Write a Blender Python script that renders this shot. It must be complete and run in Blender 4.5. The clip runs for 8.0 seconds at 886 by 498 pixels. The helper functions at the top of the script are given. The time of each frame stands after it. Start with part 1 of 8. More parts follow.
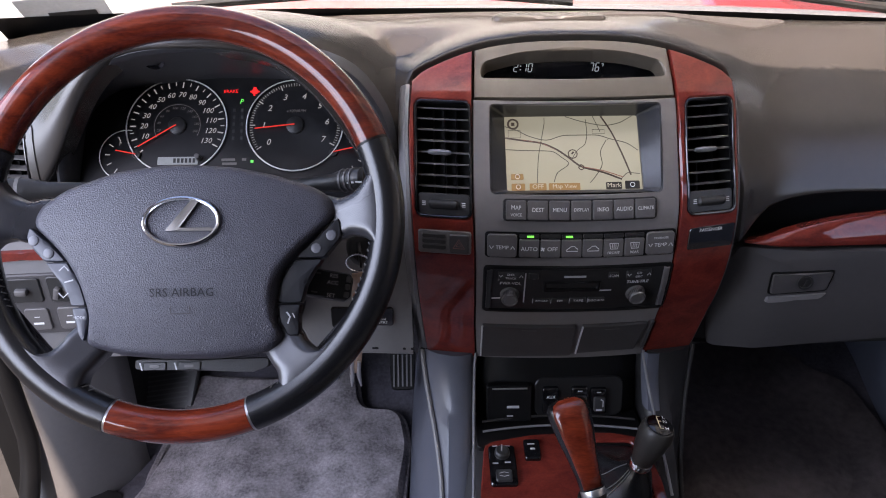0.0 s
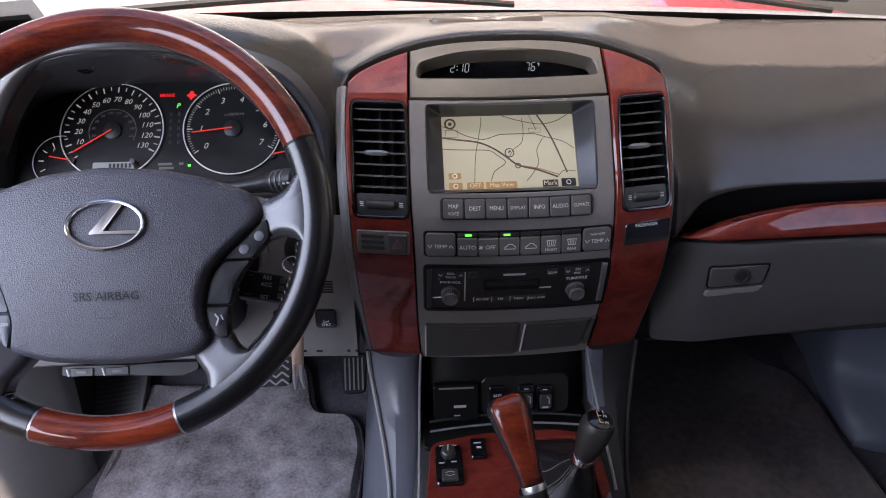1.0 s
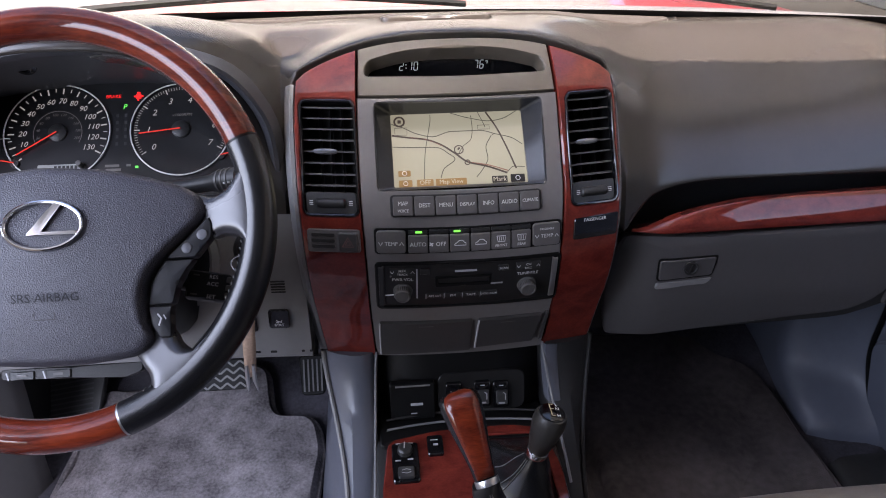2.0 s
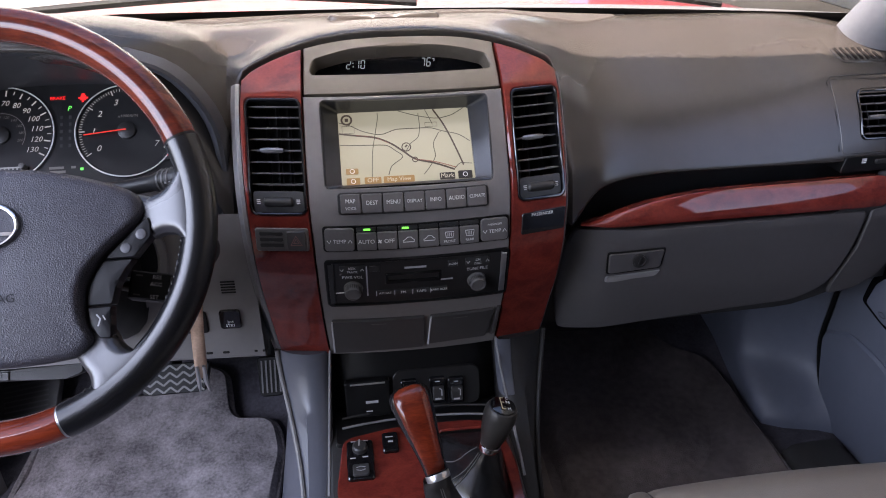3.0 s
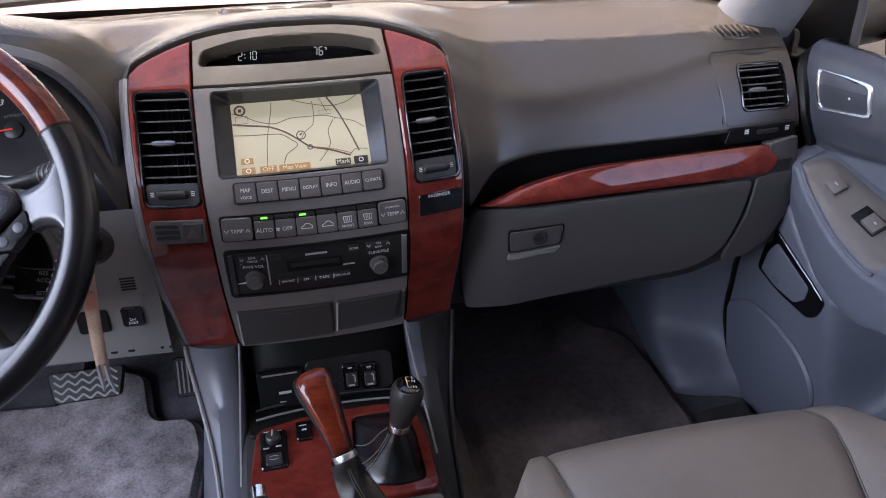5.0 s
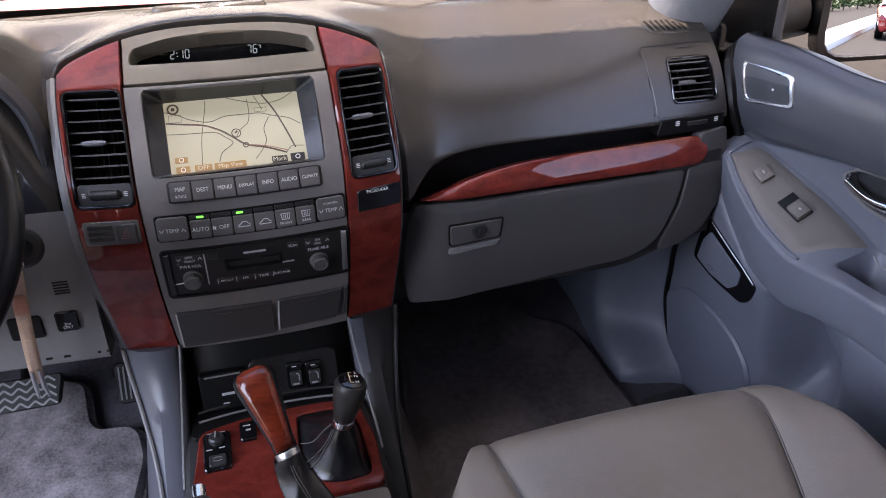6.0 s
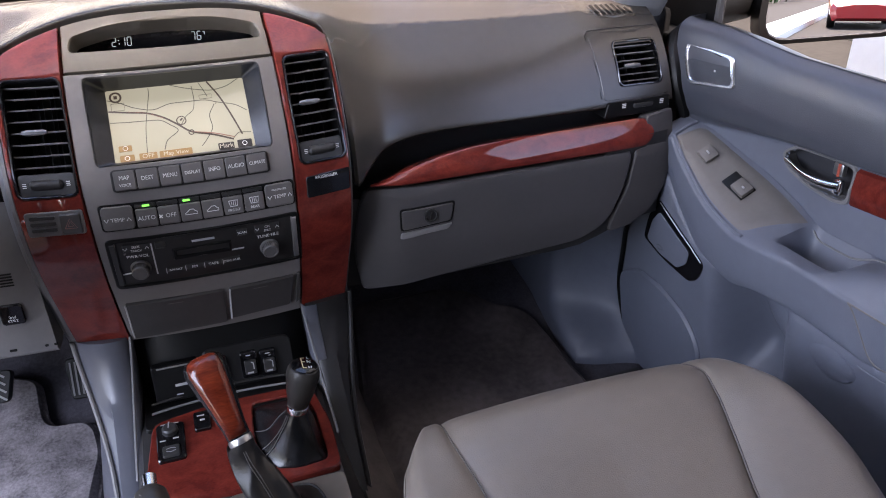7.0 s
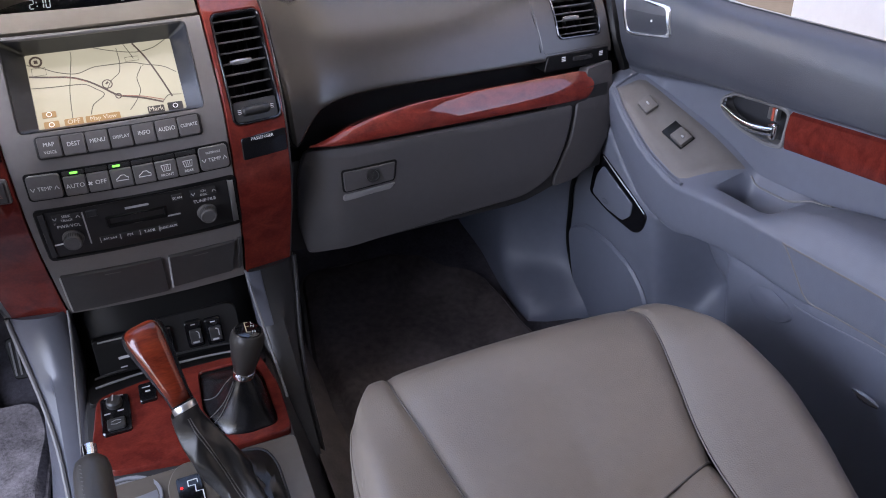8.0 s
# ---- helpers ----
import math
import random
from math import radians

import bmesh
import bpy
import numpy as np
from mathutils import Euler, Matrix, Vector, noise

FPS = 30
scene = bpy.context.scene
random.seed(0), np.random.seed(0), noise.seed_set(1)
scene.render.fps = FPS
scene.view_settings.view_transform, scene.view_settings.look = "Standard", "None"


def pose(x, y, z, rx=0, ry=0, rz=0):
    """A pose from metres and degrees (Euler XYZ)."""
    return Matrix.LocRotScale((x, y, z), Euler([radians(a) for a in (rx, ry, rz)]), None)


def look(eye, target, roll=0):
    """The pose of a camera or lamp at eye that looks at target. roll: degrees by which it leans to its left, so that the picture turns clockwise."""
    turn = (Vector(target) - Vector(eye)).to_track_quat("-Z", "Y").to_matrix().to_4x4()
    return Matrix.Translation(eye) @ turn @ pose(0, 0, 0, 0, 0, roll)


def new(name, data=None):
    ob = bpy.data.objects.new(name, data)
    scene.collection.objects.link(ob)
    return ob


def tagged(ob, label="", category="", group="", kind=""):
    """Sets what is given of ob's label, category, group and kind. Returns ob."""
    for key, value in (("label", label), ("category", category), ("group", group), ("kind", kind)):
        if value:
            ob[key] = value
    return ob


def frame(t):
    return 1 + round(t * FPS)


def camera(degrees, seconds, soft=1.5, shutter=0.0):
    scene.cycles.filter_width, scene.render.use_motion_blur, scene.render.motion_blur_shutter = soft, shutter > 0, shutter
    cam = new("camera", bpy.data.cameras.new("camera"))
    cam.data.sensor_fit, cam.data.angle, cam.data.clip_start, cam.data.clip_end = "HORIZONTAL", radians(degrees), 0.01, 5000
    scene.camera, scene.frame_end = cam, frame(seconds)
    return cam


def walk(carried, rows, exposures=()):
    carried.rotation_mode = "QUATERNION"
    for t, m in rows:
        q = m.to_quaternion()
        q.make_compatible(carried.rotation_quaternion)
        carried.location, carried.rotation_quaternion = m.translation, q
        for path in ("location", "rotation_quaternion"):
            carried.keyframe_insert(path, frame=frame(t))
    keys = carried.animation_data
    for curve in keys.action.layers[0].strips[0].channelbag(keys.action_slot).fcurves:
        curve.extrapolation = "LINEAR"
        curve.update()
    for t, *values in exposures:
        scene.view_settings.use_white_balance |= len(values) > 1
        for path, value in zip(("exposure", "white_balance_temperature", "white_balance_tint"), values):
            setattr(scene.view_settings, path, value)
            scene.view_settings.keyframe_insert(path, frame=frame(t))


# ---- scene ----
cam = camera(61.1, 8.0, 1.0)
PATH = [
    (0, (-0.162, 0.092, 0.873), (-0.128, 1.846, -0.086), -0.3),
    (0.5, (-0.141, 0.088, 0.871), (-0.071, 1.846, -0.08), -0.2),
    (1, (-0.123, 0.085, 0.867), (-0.02, 1.845, -0.077), -0.4),
    (1.5, (-0.111, 0.081, 0.864), (0.029, 1.841, -0.075), -0.4),
    (3, (-0.069, 0.066, 0.858), (0.169, 1.82, -0.073), -0.4),
    (3.5, (-0.053, 0.057, 0.861), (0.22, 1.805, -0.071), -0.6),
    (4, (-0.034, 0.045, 0.856), (0.269, 1.793, -0.068), -1.0),
    (5.5, (-0.012, 0.026, 0.837), (0.413, 1.749, -0.085), -1.3),
    (6, (-0.002, 0.017, 0.835), (0.486, 1.725, -0.083), -1.1),
    (6.5, (0.005, 0.011, 0.833), (0.547, 1.702, -0.088), -0.7),
    (7, (0.013, 0.001, 0.826), (0.583, 1.676, -0.108), -1.1),
    (7.5, (0.021, -0.004, 0.816), (0.609, 1.641, -0.157), -2.0),
    (8, (0.033, -0.012, 0.805), (0.682, 1.597, -0.191), -1.9),
]
walk(cam, [(t, look(eye, target, roll)) for t, eye, target, roll in PATH], [(0.0, 1.86, 7150, 25), (4.0, 2.12, 7150, 25), (6.5, 2.22, 7150, 25), (7.5, 2.43, 7150, 25), (8.0, 2.43, 7150, 25)])

# ---- sky, sun and exposure ----
world = bpy.data.worlds.new("sky")
scene.world = world
world.use_nodes = True
wt = world.node_tree
sky = wt.nodes.new("ShaderNodeTexSky")
sky.sky_type, sky.sun_disc, sky.dust_density, sky.ozone_density = "NISHITA", False, 1.0, 1.6
SUN_UP, SUN_ROUND = radians(58), radians(185)
sky.sun_elevation, sky.sun_rotation = SUN_UP, SUN_ROUND
wt.links.new(sky.outputs[0], wt.nodes["Background"].inputs[0])
wt.nodes["Background"].inputs[1].default_value = 0.15
sun_data = bpy.data.lights.new("sun", "SUN")
sun_data.energy, sun_data.angle, sun_data.color = 5.0, radians(0.6), (1.0, 0.95, 0.87)
sun = new("sun", sun_data)
sun_dir = Vector((math.sin(SUN_ROUND) * math.cos(SUN_UP), math.cos(SUN_ROUND) * math.cos(SUN_UP), math.sin(SUN_UP)))
sun.matrix_world = look(sun_dir * 20, (0, 0, 0))
# the sky's light through the open driver's door
door_light = bpy.data.lights.new("door_opening", "AREA")
door_light.shape, door_light.size, door_light.size_y = "RECTANGLE", 1.35, 0.70
door_light.energy, door_light.color = 7.8, (0.63, 0.785, 1.0)
door_lamp = new("door_opening_light", door_light)
door_lamp.matrix_world = look((-1.02, 0.18, 0.86), (0.2, 0.46, 0.50))

# ---- materials ----
def material(name, color, rough=0.5, metal=0.0, vary=0.12, scale=30.0, bump=0.0, bump_scale=400.0, coat=0.0, spec=0.5, kind="noise", color2=None, emit=0.0, stretch=(1, 1, 1), depth=0.001, wear=0.15):
    """A procedural surface: colour varied at two scales, roughness wear and fine relief."""
    m = bpy.data.materials.new(name)
    m.use_nodes = True
    nt = m.node_tree
    n, l = nt.nodes, nt.links
    b = n["Principled BSDF"]
    b.inputs["Roughness"].default_value, b.inputs["Metallic"].default_value = rough, metal
    b.inputs["Coat Weight"].default_value, b.inputs["Coat Roughness"].default_value = coat, 0.04
    b.inputs["Specular IOR Level"].default_value = spec
    co = n.new("ShaderNodeTexCoord")
    mp = n.new("ShaderNodeMapping")
    mp.inputs["Scale"].default_value = stretch
    l.new(co.outputs["Object"], mp.inputs[0])
    big, fine = n.new("ShaderNodeTexNoise"), n.new("ShaderNodeTexNoise")
    big.inputs["Scale"].default_value, big.inputs["Detail"].default_value = scale, 4
    fine.inputs["Scale"].default_value, fine.inputs["Detail"].default_value = scale * 9, 3
    l.new(mp.outputs[0], big.inputs[0]), l.new(mp.outputs[0], fine.inputs[0])
    mix = n.new("ShaderNodeMix")
    mix.data_type = "FLOAT"
    mix.inputs[0].default_value = 0.4
    l.new(big.outputs[0], mix.inputs[2]), l.new(fine.outputs[0], mix.inputs[3])
    ramp = n.new("ShaderNodeValToRGB")
    lo = [c * (1 - vary) for c in color]
    hi = [min(1, c * (1 + vary)) for c in color] if color2 is None else color2
    ramp.color_ramp.elements[0].position, ramp.color_ramp.elements[1].position = 0.32, 0.68
    ramp.color_ramp.elements[0].color, ramp.color_ramp.elements[1].color = (*lo, 1), (*hi, 1)
    l.new(mix.outputs[0], ramp.inputs[0]), l.new(ramp.outputs[0], b.inputs["Base Color"])
    rr_ = n.new("ShaderNodeMapRange")
    rr_.inputs[3].default_value, rr_.inputs[4].default_value = max(0, rough * (1 - wear)), min(1, rough * (1 + wear))
    l.new(big.outputs[0], rr_.inputs[0]), l.new(rr_.outputs[0], b.inputs["Roughness"])
    if bump:
        if kind == "leather":
            t = n.new("ShaderNodeTexVoronoi")
            t.feature = "DISTANCE_TO_EDGE"
            t.inputs["Scale"].default_value = bump_scale
            warp = n.new("ShaderNodeMix")
            warp.data_type = "VECTOR"
            warp.inputs[0].default_value = 0.006
            l.new(mp.outputs[0], warp.inputs[4]), l.new(fine.outputs["Color"], warp.inputs[5])
            l.new(warp.outputs[1], t.inputs[0])
        else:
            t = n.new("ShaderNodeTexNoise")
            t.inputs["Scale"].default_value, t.inputs["Detail"].default_value = bump_scale, 3
            l.new(mp.outputs[0], t.inputs[0])
        bp = n.new("ShaderNodeBump")
        bp.inputs["Strength"].default_value, bp.inputs["Distance"].default_value = bump, depth
        l.new(t.outputs[0], bp.inputs["Height"]), l.new(bp.outputs[0], b.inputs["Normal"])
    if emit:
        b.inputs["Emission Color"].default_value, b.inputs["Emission Strength"].default_value = (*color, 1), emit
    return m


def wood_material(name, dark, light, coat=1.0, grain=(3.0, 14.0, 14.0)):
    """Lacquered burl: stretched, twisted figure under a clear gloss."""
    m = bpy.data.materials.new(name)
    m.use_nodes = True
    n, l = m.node_tree.nodes, m.node_tree.links
    b = n["Principled BSDF"]
    b.inputs["Roughness"].default_value, b.inputs["Coat Weight"].default_value, b.inputs["Coat Roughness"].default_value = 0.55, coat, 0.03
    b.inputs["Specular IOR Level"].default_value = 0.05
    co, mp = n.new("ShaderNodeTexCoord"), n.new("ShaderNodeMapping")
    mp.inputs["Scale"].default_value = grain
    l.new(co.outputs["Object"], mp.inputs[0])
    a = n.new("ShaderNodeTexNoise")
    a.inputs["Scale"].default_value, a.inputs["Detail"].default_value, a.inputs["Distortion"].default_value = 4.0, 8, 1.2
    f = n.new("ShaderNodeTexNoise")
    f.inputs["Scale"].default_value, f.inputs["Detail"].default_value = 45.0, 4
    l.new(mp.outputs[0], a.inputs[0]), l.new(mp.outputs[0], f.inputs[0])
    mx = n.new("ShaderNodeMix")
    mx.data_type = "FLOAT"
    mx.inputs[0].default_value = 0.3
    l.new(a.outputs[0], mx.inputs[2]), l.new(f.outputs[0], mx.inputs[3])
    r = n.new("ShaderNodeValToRGB")
    e = r.color_ramp.elements
    e[0].position, e[0].color = 0.36, (*dark, 1)
    e[1].position, e[1].color = 0.66, (*light, 1)
    l.new(mx.outputs[0], r.inputs[0]), l.new(r.outputs[0], b.inputs["Base Color"])
    return m


def glow(name, color, strength):
    m = bpy.data.materials.new(name)
    m.use_nodes = True
    b = m.node_tree.nodes["Principled BSDF"]
    b.inputs["Base Color"].default_value = (*[c * 0.3 for c in color], 1)
    b.inputs["Roughness"].default_value = 0.3
    b.inputs["Emission Color"].default_value, b.inputs["Emission Strength"].default_value = (*color, 1), strength
    return m


PAD = material("dash_pad_vinyl", (0.030, 0.0265, 0.0235), 0.25, spec=0.5, wear=0.03, bump=0.04, bump_scale=900, scale=8, vary=0.08)
GREY = material("grey_plastic", (0.054, 0.0505, 0.051), 0.5, bump=0.2, bump_scale=1100, scale=14, vary=0.08)
LGREY = material("light_grey_plastic", (0.15, 0.146, 0.146), 0.5, bump=0.2, bump_scale=1100, scale=14, vary=0.08)
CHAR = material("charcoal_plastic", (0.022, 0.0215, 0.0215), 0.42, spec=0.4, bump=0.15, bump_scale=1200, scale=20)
STACKM = material("stack_plastic", (0.138, 0.128, 0.123), 0.38, bump=0.12, bump_scale=1300, scale=16, vary=0.08)
TAUPE = material("taupe_plastic", (0.088, 0.073, 0.055), 0.42, bump=0.12, bump_scale=1200, scale=16, vary=0.08)
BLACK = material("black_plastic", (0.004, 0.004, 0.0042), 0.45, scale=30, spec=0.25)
GLOSSB = material("gloss_black", (0.005, 0.005, 0.006), 0.12, scale=30, coat=0.6)
DOORM = material("door_vinyl", (0.108, 0.119, 0.150), 0.46, bump=0.22, bump_scale=900, scale=9, vary=0.07)
DOORUP = material("door_top_vinyl", (0.052, 0.056, 0.068), 0.34, spec=0.8, bump=0.22, bump_scale=900, scale=9, vary=0.08)
SWM = material("switch_plate_plastic", (0.122, 0.110, 0.102), 0.5, bump=0.2, bump_scale=1100, scale=14, vary=0.08)
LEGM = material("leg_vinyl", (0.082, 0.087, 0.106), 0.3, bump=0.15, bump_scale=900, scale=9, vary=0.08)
DARKP = material("dark_plastic", (0.040, 0.0375, 0.037), 0.42, bump=0.12, bump_scale=1200, scale=18)
TRIMB = material("bright_trim_edge", (0.42, 0.42, 0.43), 0.35, vary=0.05)
MARKM = material("dull_print", (0.36, 0.36, 0.37), 0.6, vary=0.08)
BOOTM = material("grip_leather", (0.030, 0.027, 0.024), 0.42, bump=0.25, bump_scale=700, scale=18, kind="leather", depth=0.0005)
HUB = material("wheel_hub_vinyl", (0.038, 0.0375, 0.0485), 0.42, bump=0.55, bump_scale=560, scale=12, kind="leather", depth=0.0013)
LEATHER = material("black_leather", (0.007, 0.007, 0.008), 0.25, spec=0.6, bump=0.2, bump_scale=800, scale=18, kind="leather", depth=0.0004)
SEATM = material("seat_leather", (0.150, 0.128, 0.108), 0.38, spec=0.6, bump=0.3, bump_scale=520, scale=10, vary=0.07, kind="leather", depth=0.0006)
CARPET = material("carpet", (0.07, 0.066, 0.076), 0.95, vary=0.35, scale=22, bump=1.0, bump_scale=800, spec=0.1)
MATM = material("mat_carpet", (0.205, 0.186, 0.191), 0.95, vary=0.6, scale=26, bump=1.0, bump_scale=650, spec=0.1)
CHROME = material("chrome", (0.75, 0.75, 0.76), 0.12, metal=1.0, vary=0.03)
SATIN = material("satin_silver", (0.5, 0.5, 0.5), 0.3, metal=0.9, vary=0.05)
WHITE = material("white_print", (0.75, 0.75, 0.74), 0.5, vary=0.05)
WOOD = wood_material("red_wood", (0.088, 0.0108, 0.0080), (0.172, 0.0245, 0.0160), grain=(7.0, 12.0, 9.0))
WOODW = wood_material("wheel_wood", (0.055, 0.0058, 0.0028), (0.190, 0.0265, 0.0090))


# ---- building helpers ----
def thing(name, base, label, category, group="", kind=""):
    ob = new(name)
    ob.empty_display_size = 0.02
    ob.location = base
    ob["base"] = 1
    return tagged(ob, label, category, group, kind)


def link(name, me, mat, parent=None, label=""):
    ob = new(name, me)
    if mat is not None:
        me.materials.append(mat)
    if parent is not None:
        ob.parent = parent
        place = Vector(parent.location) if parent.type == "EMPTY" else Vector((0, 0, 0))
        ob.matrix_parent_inverse = Matrix.Translation(-place)
    if label:
        ob["label"] = label
    return ob


def part(name, bm, mat, parent=None, label="", smooth=True, weld=0.0):
    if weld:
        bmesh.ops.remove_doubles(bm, verts=bm.verts, dist=weld)
    bmesh.ops.recalc_face_normals(bm, faces=bm.faces)
    me = bpy.data.meshes.new(name)
    bm.to_mesh(me)
    bm.free()
    if smooth:
        me.shade_smooth()
        me.set_sharp_from_angle(angle=radians(38))
    return link(name, me, mat, parent, label)


def grid(bm, rows, close_u=False, close_v=False):
    """Quads between rows of points; returns the vertices."""
    vs = [[bm.verts.new(p) for p in r] for r in rows]
    nr, nc = len(vs), len(vs[0])
    for i in range(nr if close_v else nr - 1):
        for j in range(nc if close_u else nc - 1):
            a, b, c, d = vs[i][j], vs[i][(j + 1) % nc], vs[(i + 1) % nr][(j + 1) % nc], vs[(i + 1) % nr][j]
            if len({a, b, c, d}) == 4:
                bm.faces.new((a, b, c, d))
    return vs


def rings(bm, loops, cap_first=False, cap_last=False):
    """Skin a list of closed loops."""
    vs = grid(bm, loops, close_u=True)
    if cap_first:
        bm.faces.new(vs[0])
    if cap_last:
        bm.faces.new(list(reversed(vs[-1])))
    return vs


def block(bm, size, m=None, bevel=0.0, seg=2):
    """A box of that size, centred, with rounded edges, at the pose m."""
    made = bmesh.ops.create_cube(bm, size=1.0)["verts"]
    bmesh.ops.scale(bm, vec=size, verts=made)
    edges = list({e for v in made for e in v.link_edges})
    if bevel:
        out = bmesh.ops.bevel(bm, geom=edges, offset=bevel, segments=seg, profile=0.5, affect="EDGES", clamp_overlap=True)
        made = list({v for f in out["faces"] for v in f.verts} | {v for v in made if v.is_valid})
    if m is not None:
        bmesh.ops.transform(bm, matrix=m, verts=made)
    return made


def lathe(bm, profile, n=24, m=None, cap=True):
    """Turn (radius, height) pairs about z."""
    loops = [[Vector((r * math.cos(2 * math.pi * i / n), r * math.sin(2 * math.pi * i / n), h)) for i in range(n)] for r, h in profile]
    if m is not None:
        loops = [[m @ p for p in lp] for lp in loops]
    rings(bm, loops, cap, cap)


def tube(bm, path, radius, n=8, cap=True, closed=False):
    """A round bar along a list of points; radius a number or one per point."""
    pts = [Vector(p) for p in path]
    loops = []
    side = None
    k = len(pts)
    for i, p in enumerate(pts):
        a, b = (pts[i - 1], pts[(i + 1) % k]) if closed else (pts[max(0, i - 1)], pts[min(k - 1, i + 1)])
        d = (b - a).normalized()
        if side is None:
            side = d.orthogonal().normalized()
        side = (side - d * side.dot(d)).normalized()
        up = d.cross(side)
        r = radius[i] if isinstance(radius, (list, tuple)) else radius
        loops.append([p + (side * math.cos(2 * math.pi * j / n) + up * math.sin(2 * math.pi * j / n)) * r for j in range(n)])
    if closed:
        grid(bm, loops, close_u=True, close_v=True)
    else:
        rings(bm, loops, cap, cap)


def smooth_at(keys, x):
    """A smooth curve through (x, value) keys; values may be numbers or tuples."""
    xs = [k[0] for k in keys]
    x = min(max(x, xs[0]), xs[-1])
    i = max(0, min(len(xs) - 2, int(np.searchsorted(xs, x, side="right")) - 1))
    val = lambda j: np.atleast_1d(np.array(keys[j][1], float))
    h = xs[i + 1] - xs[i]
    d = (val(i + 1) - val(i)) / h
    def slope(j):
        if j == 0:
            return (val(1) - val(0)) / (xs[1] - xs[0])
        if j == len(xs) - 1:
            return (val(j) - val(j - 1)) / (xs[j] - xs[j - 1])
        a, b = (val(j) - val(j - 1)) / (xs[j] - xs[j - 1]), (val(j + 1) - val(j)) / (xs[j + 1] - xs[j])
        s = np.where(a * b > 0, 2 * a * b / np.where(a + b == 0, 1, a + b), 0)
        return s
    s = (x - xs[i]) / h
    m0, m1 = slope(i), slope(i + 1)
    out = (2 * s ** 3 - 3 * s ** 2 + 1) * val(i) + (s ** 3 - 2 * s ** 2 + s) * h * m0 + (-2 * s ** 3 + 3 * s ** 2) * val(i + 1) + (s ** 3 - s ** 2) * h * m1
    return out if len(out) > 1 else float(out[0])


def step(a, b, x):
    s = min(1.0, max(0.0, (x - a) / (b - a)))
    return s * s * (3 - 2 * s)


def rrect(cx, cy, w, h, r, n=5):
    """A rectangle with rounded corners, counter-clockwise."""
    out = []
    for qx, qy, a0 in ((1, 1, 0), (-1, 1, 90), (-1, -1, 180), (1, -1, 270)):
        for i in range(n + 1):
            a = radians(a0 + 90 * i / n)
            out.append((cx + qx * (w / 2 - r) + r * math.cos(a), cy + qy * (h / 2 - r) + r * math.sin(a)))
    return out


def round_poly(pts, r, n=4):
    """A polygon with its corners rounded off (r a number or one per corner)."""
    out = []
    k = len(pts)
    for i in range(k):
        p, a, b = Vector(pts[i]), Vector(pts[i - 1]), Vector(pts[(i + 1) % k])
        rad = r[i] if isinstance(r, (list, tuple)) else r
        u, v = (a - p), (b - p)
        d = min(rad, u.length * 0.48, v.length * 0.48)
        s, e = p + u.normalized() * d, p + v.normalized() * d
        for j in range(n + 1):
            t = j / n
            out.append(tuple(s * (1 - t) ** 2 + p * 2 * t * (1 - t) + e * t * t))
    return out


def cast(poly, c, ang):
    """Where a ray from c at that angle leaves the polygon."""
    dx, dy = math.cos(ang), math.sin(ang)
    best = 0
    for i in range(len(poly)):
        x1, y1 = poly[i - 1][0] - c[0], poly[i - 1][1] - c[1]
        x2, y2 = poly[i][0] - c[0], poly[i][1] - c[1]
        ex, ey = x2 - x1, y2 - y1
        den = dx * ey - dy * ex
        if abs(den) < 1e-12:
            continue
        t = (x1 * ey - y1 * ex) / den
        s = (x1 * dy - y1 * dx) / den
        if -1e-9 <= s <= 1 + 1e-9 and t > best:
            best = t
    return (c[0] + dx * best, c[1] + dy * best)


def around(c, *polys, n=48):
    """Angles about c that hit every corner of the polygons."""
    a = [2 * math.pi * i / n for i in range(n)]
    for poly in polys:
        a += [math.atan2(y - c[1], x - c[0]) % (2 * math.pi) for x, y in poly]
    a.sort()
    return [v for i, v in enumerate(a) if i == 0 or v - a[i - 1] > 1e-4]


def holed(bm, outer, inner, c, where, h=0.0, steps=6, wall_in=0.02, wall_out=0.02, bevel=0.0015):
    """A panel on the surface where(u, v, h) between two outlines, with its rims turned in."""
    angs = around(c, outer, inner)
    o = [cast(outer, c, a) for a in angs]
    i_ = [cast(inner, c, a) for a in angs]
    gap = lambda p, q: max(1e-5, math.hypot(p[0] - q[0], p[1] - q[1]))
    tb = lambda k: [(p[0] + (q[0] - p[0]) * min(0.45, bevel / gap(p, q)), p[1] + (q[1] - p[1]) * min(0.45, bevel / gap(p, q))) if k == 0 else (q[0] + (p[0] - q[0]) * min(0.45, bevel / gap(p, q)), q[1] + (p[1] - q[1]) * min(0.45, bevel / gap(p, q))) for p, q in zip(o, i_)]
    a0, a1 = tb(0), tb(1)
    loops = [[where(u, v, h - wall_out) for u, v in o], [where(u, v, h - bevel) for u, v in o]]
    for k in range(steps + 1):
        t = k / steps
        loops.append([where(p[0] + (q[0] - p[0]) * t, p[1] + (q[1] - p[1]) * t, h) for p, q in zip(a0, a1)])
    loops += [[where(u, v, h - bevel) for u, v in i_], [where(u, v, h - wall_in) for u, v in i_]]
    rings(bm, loops)


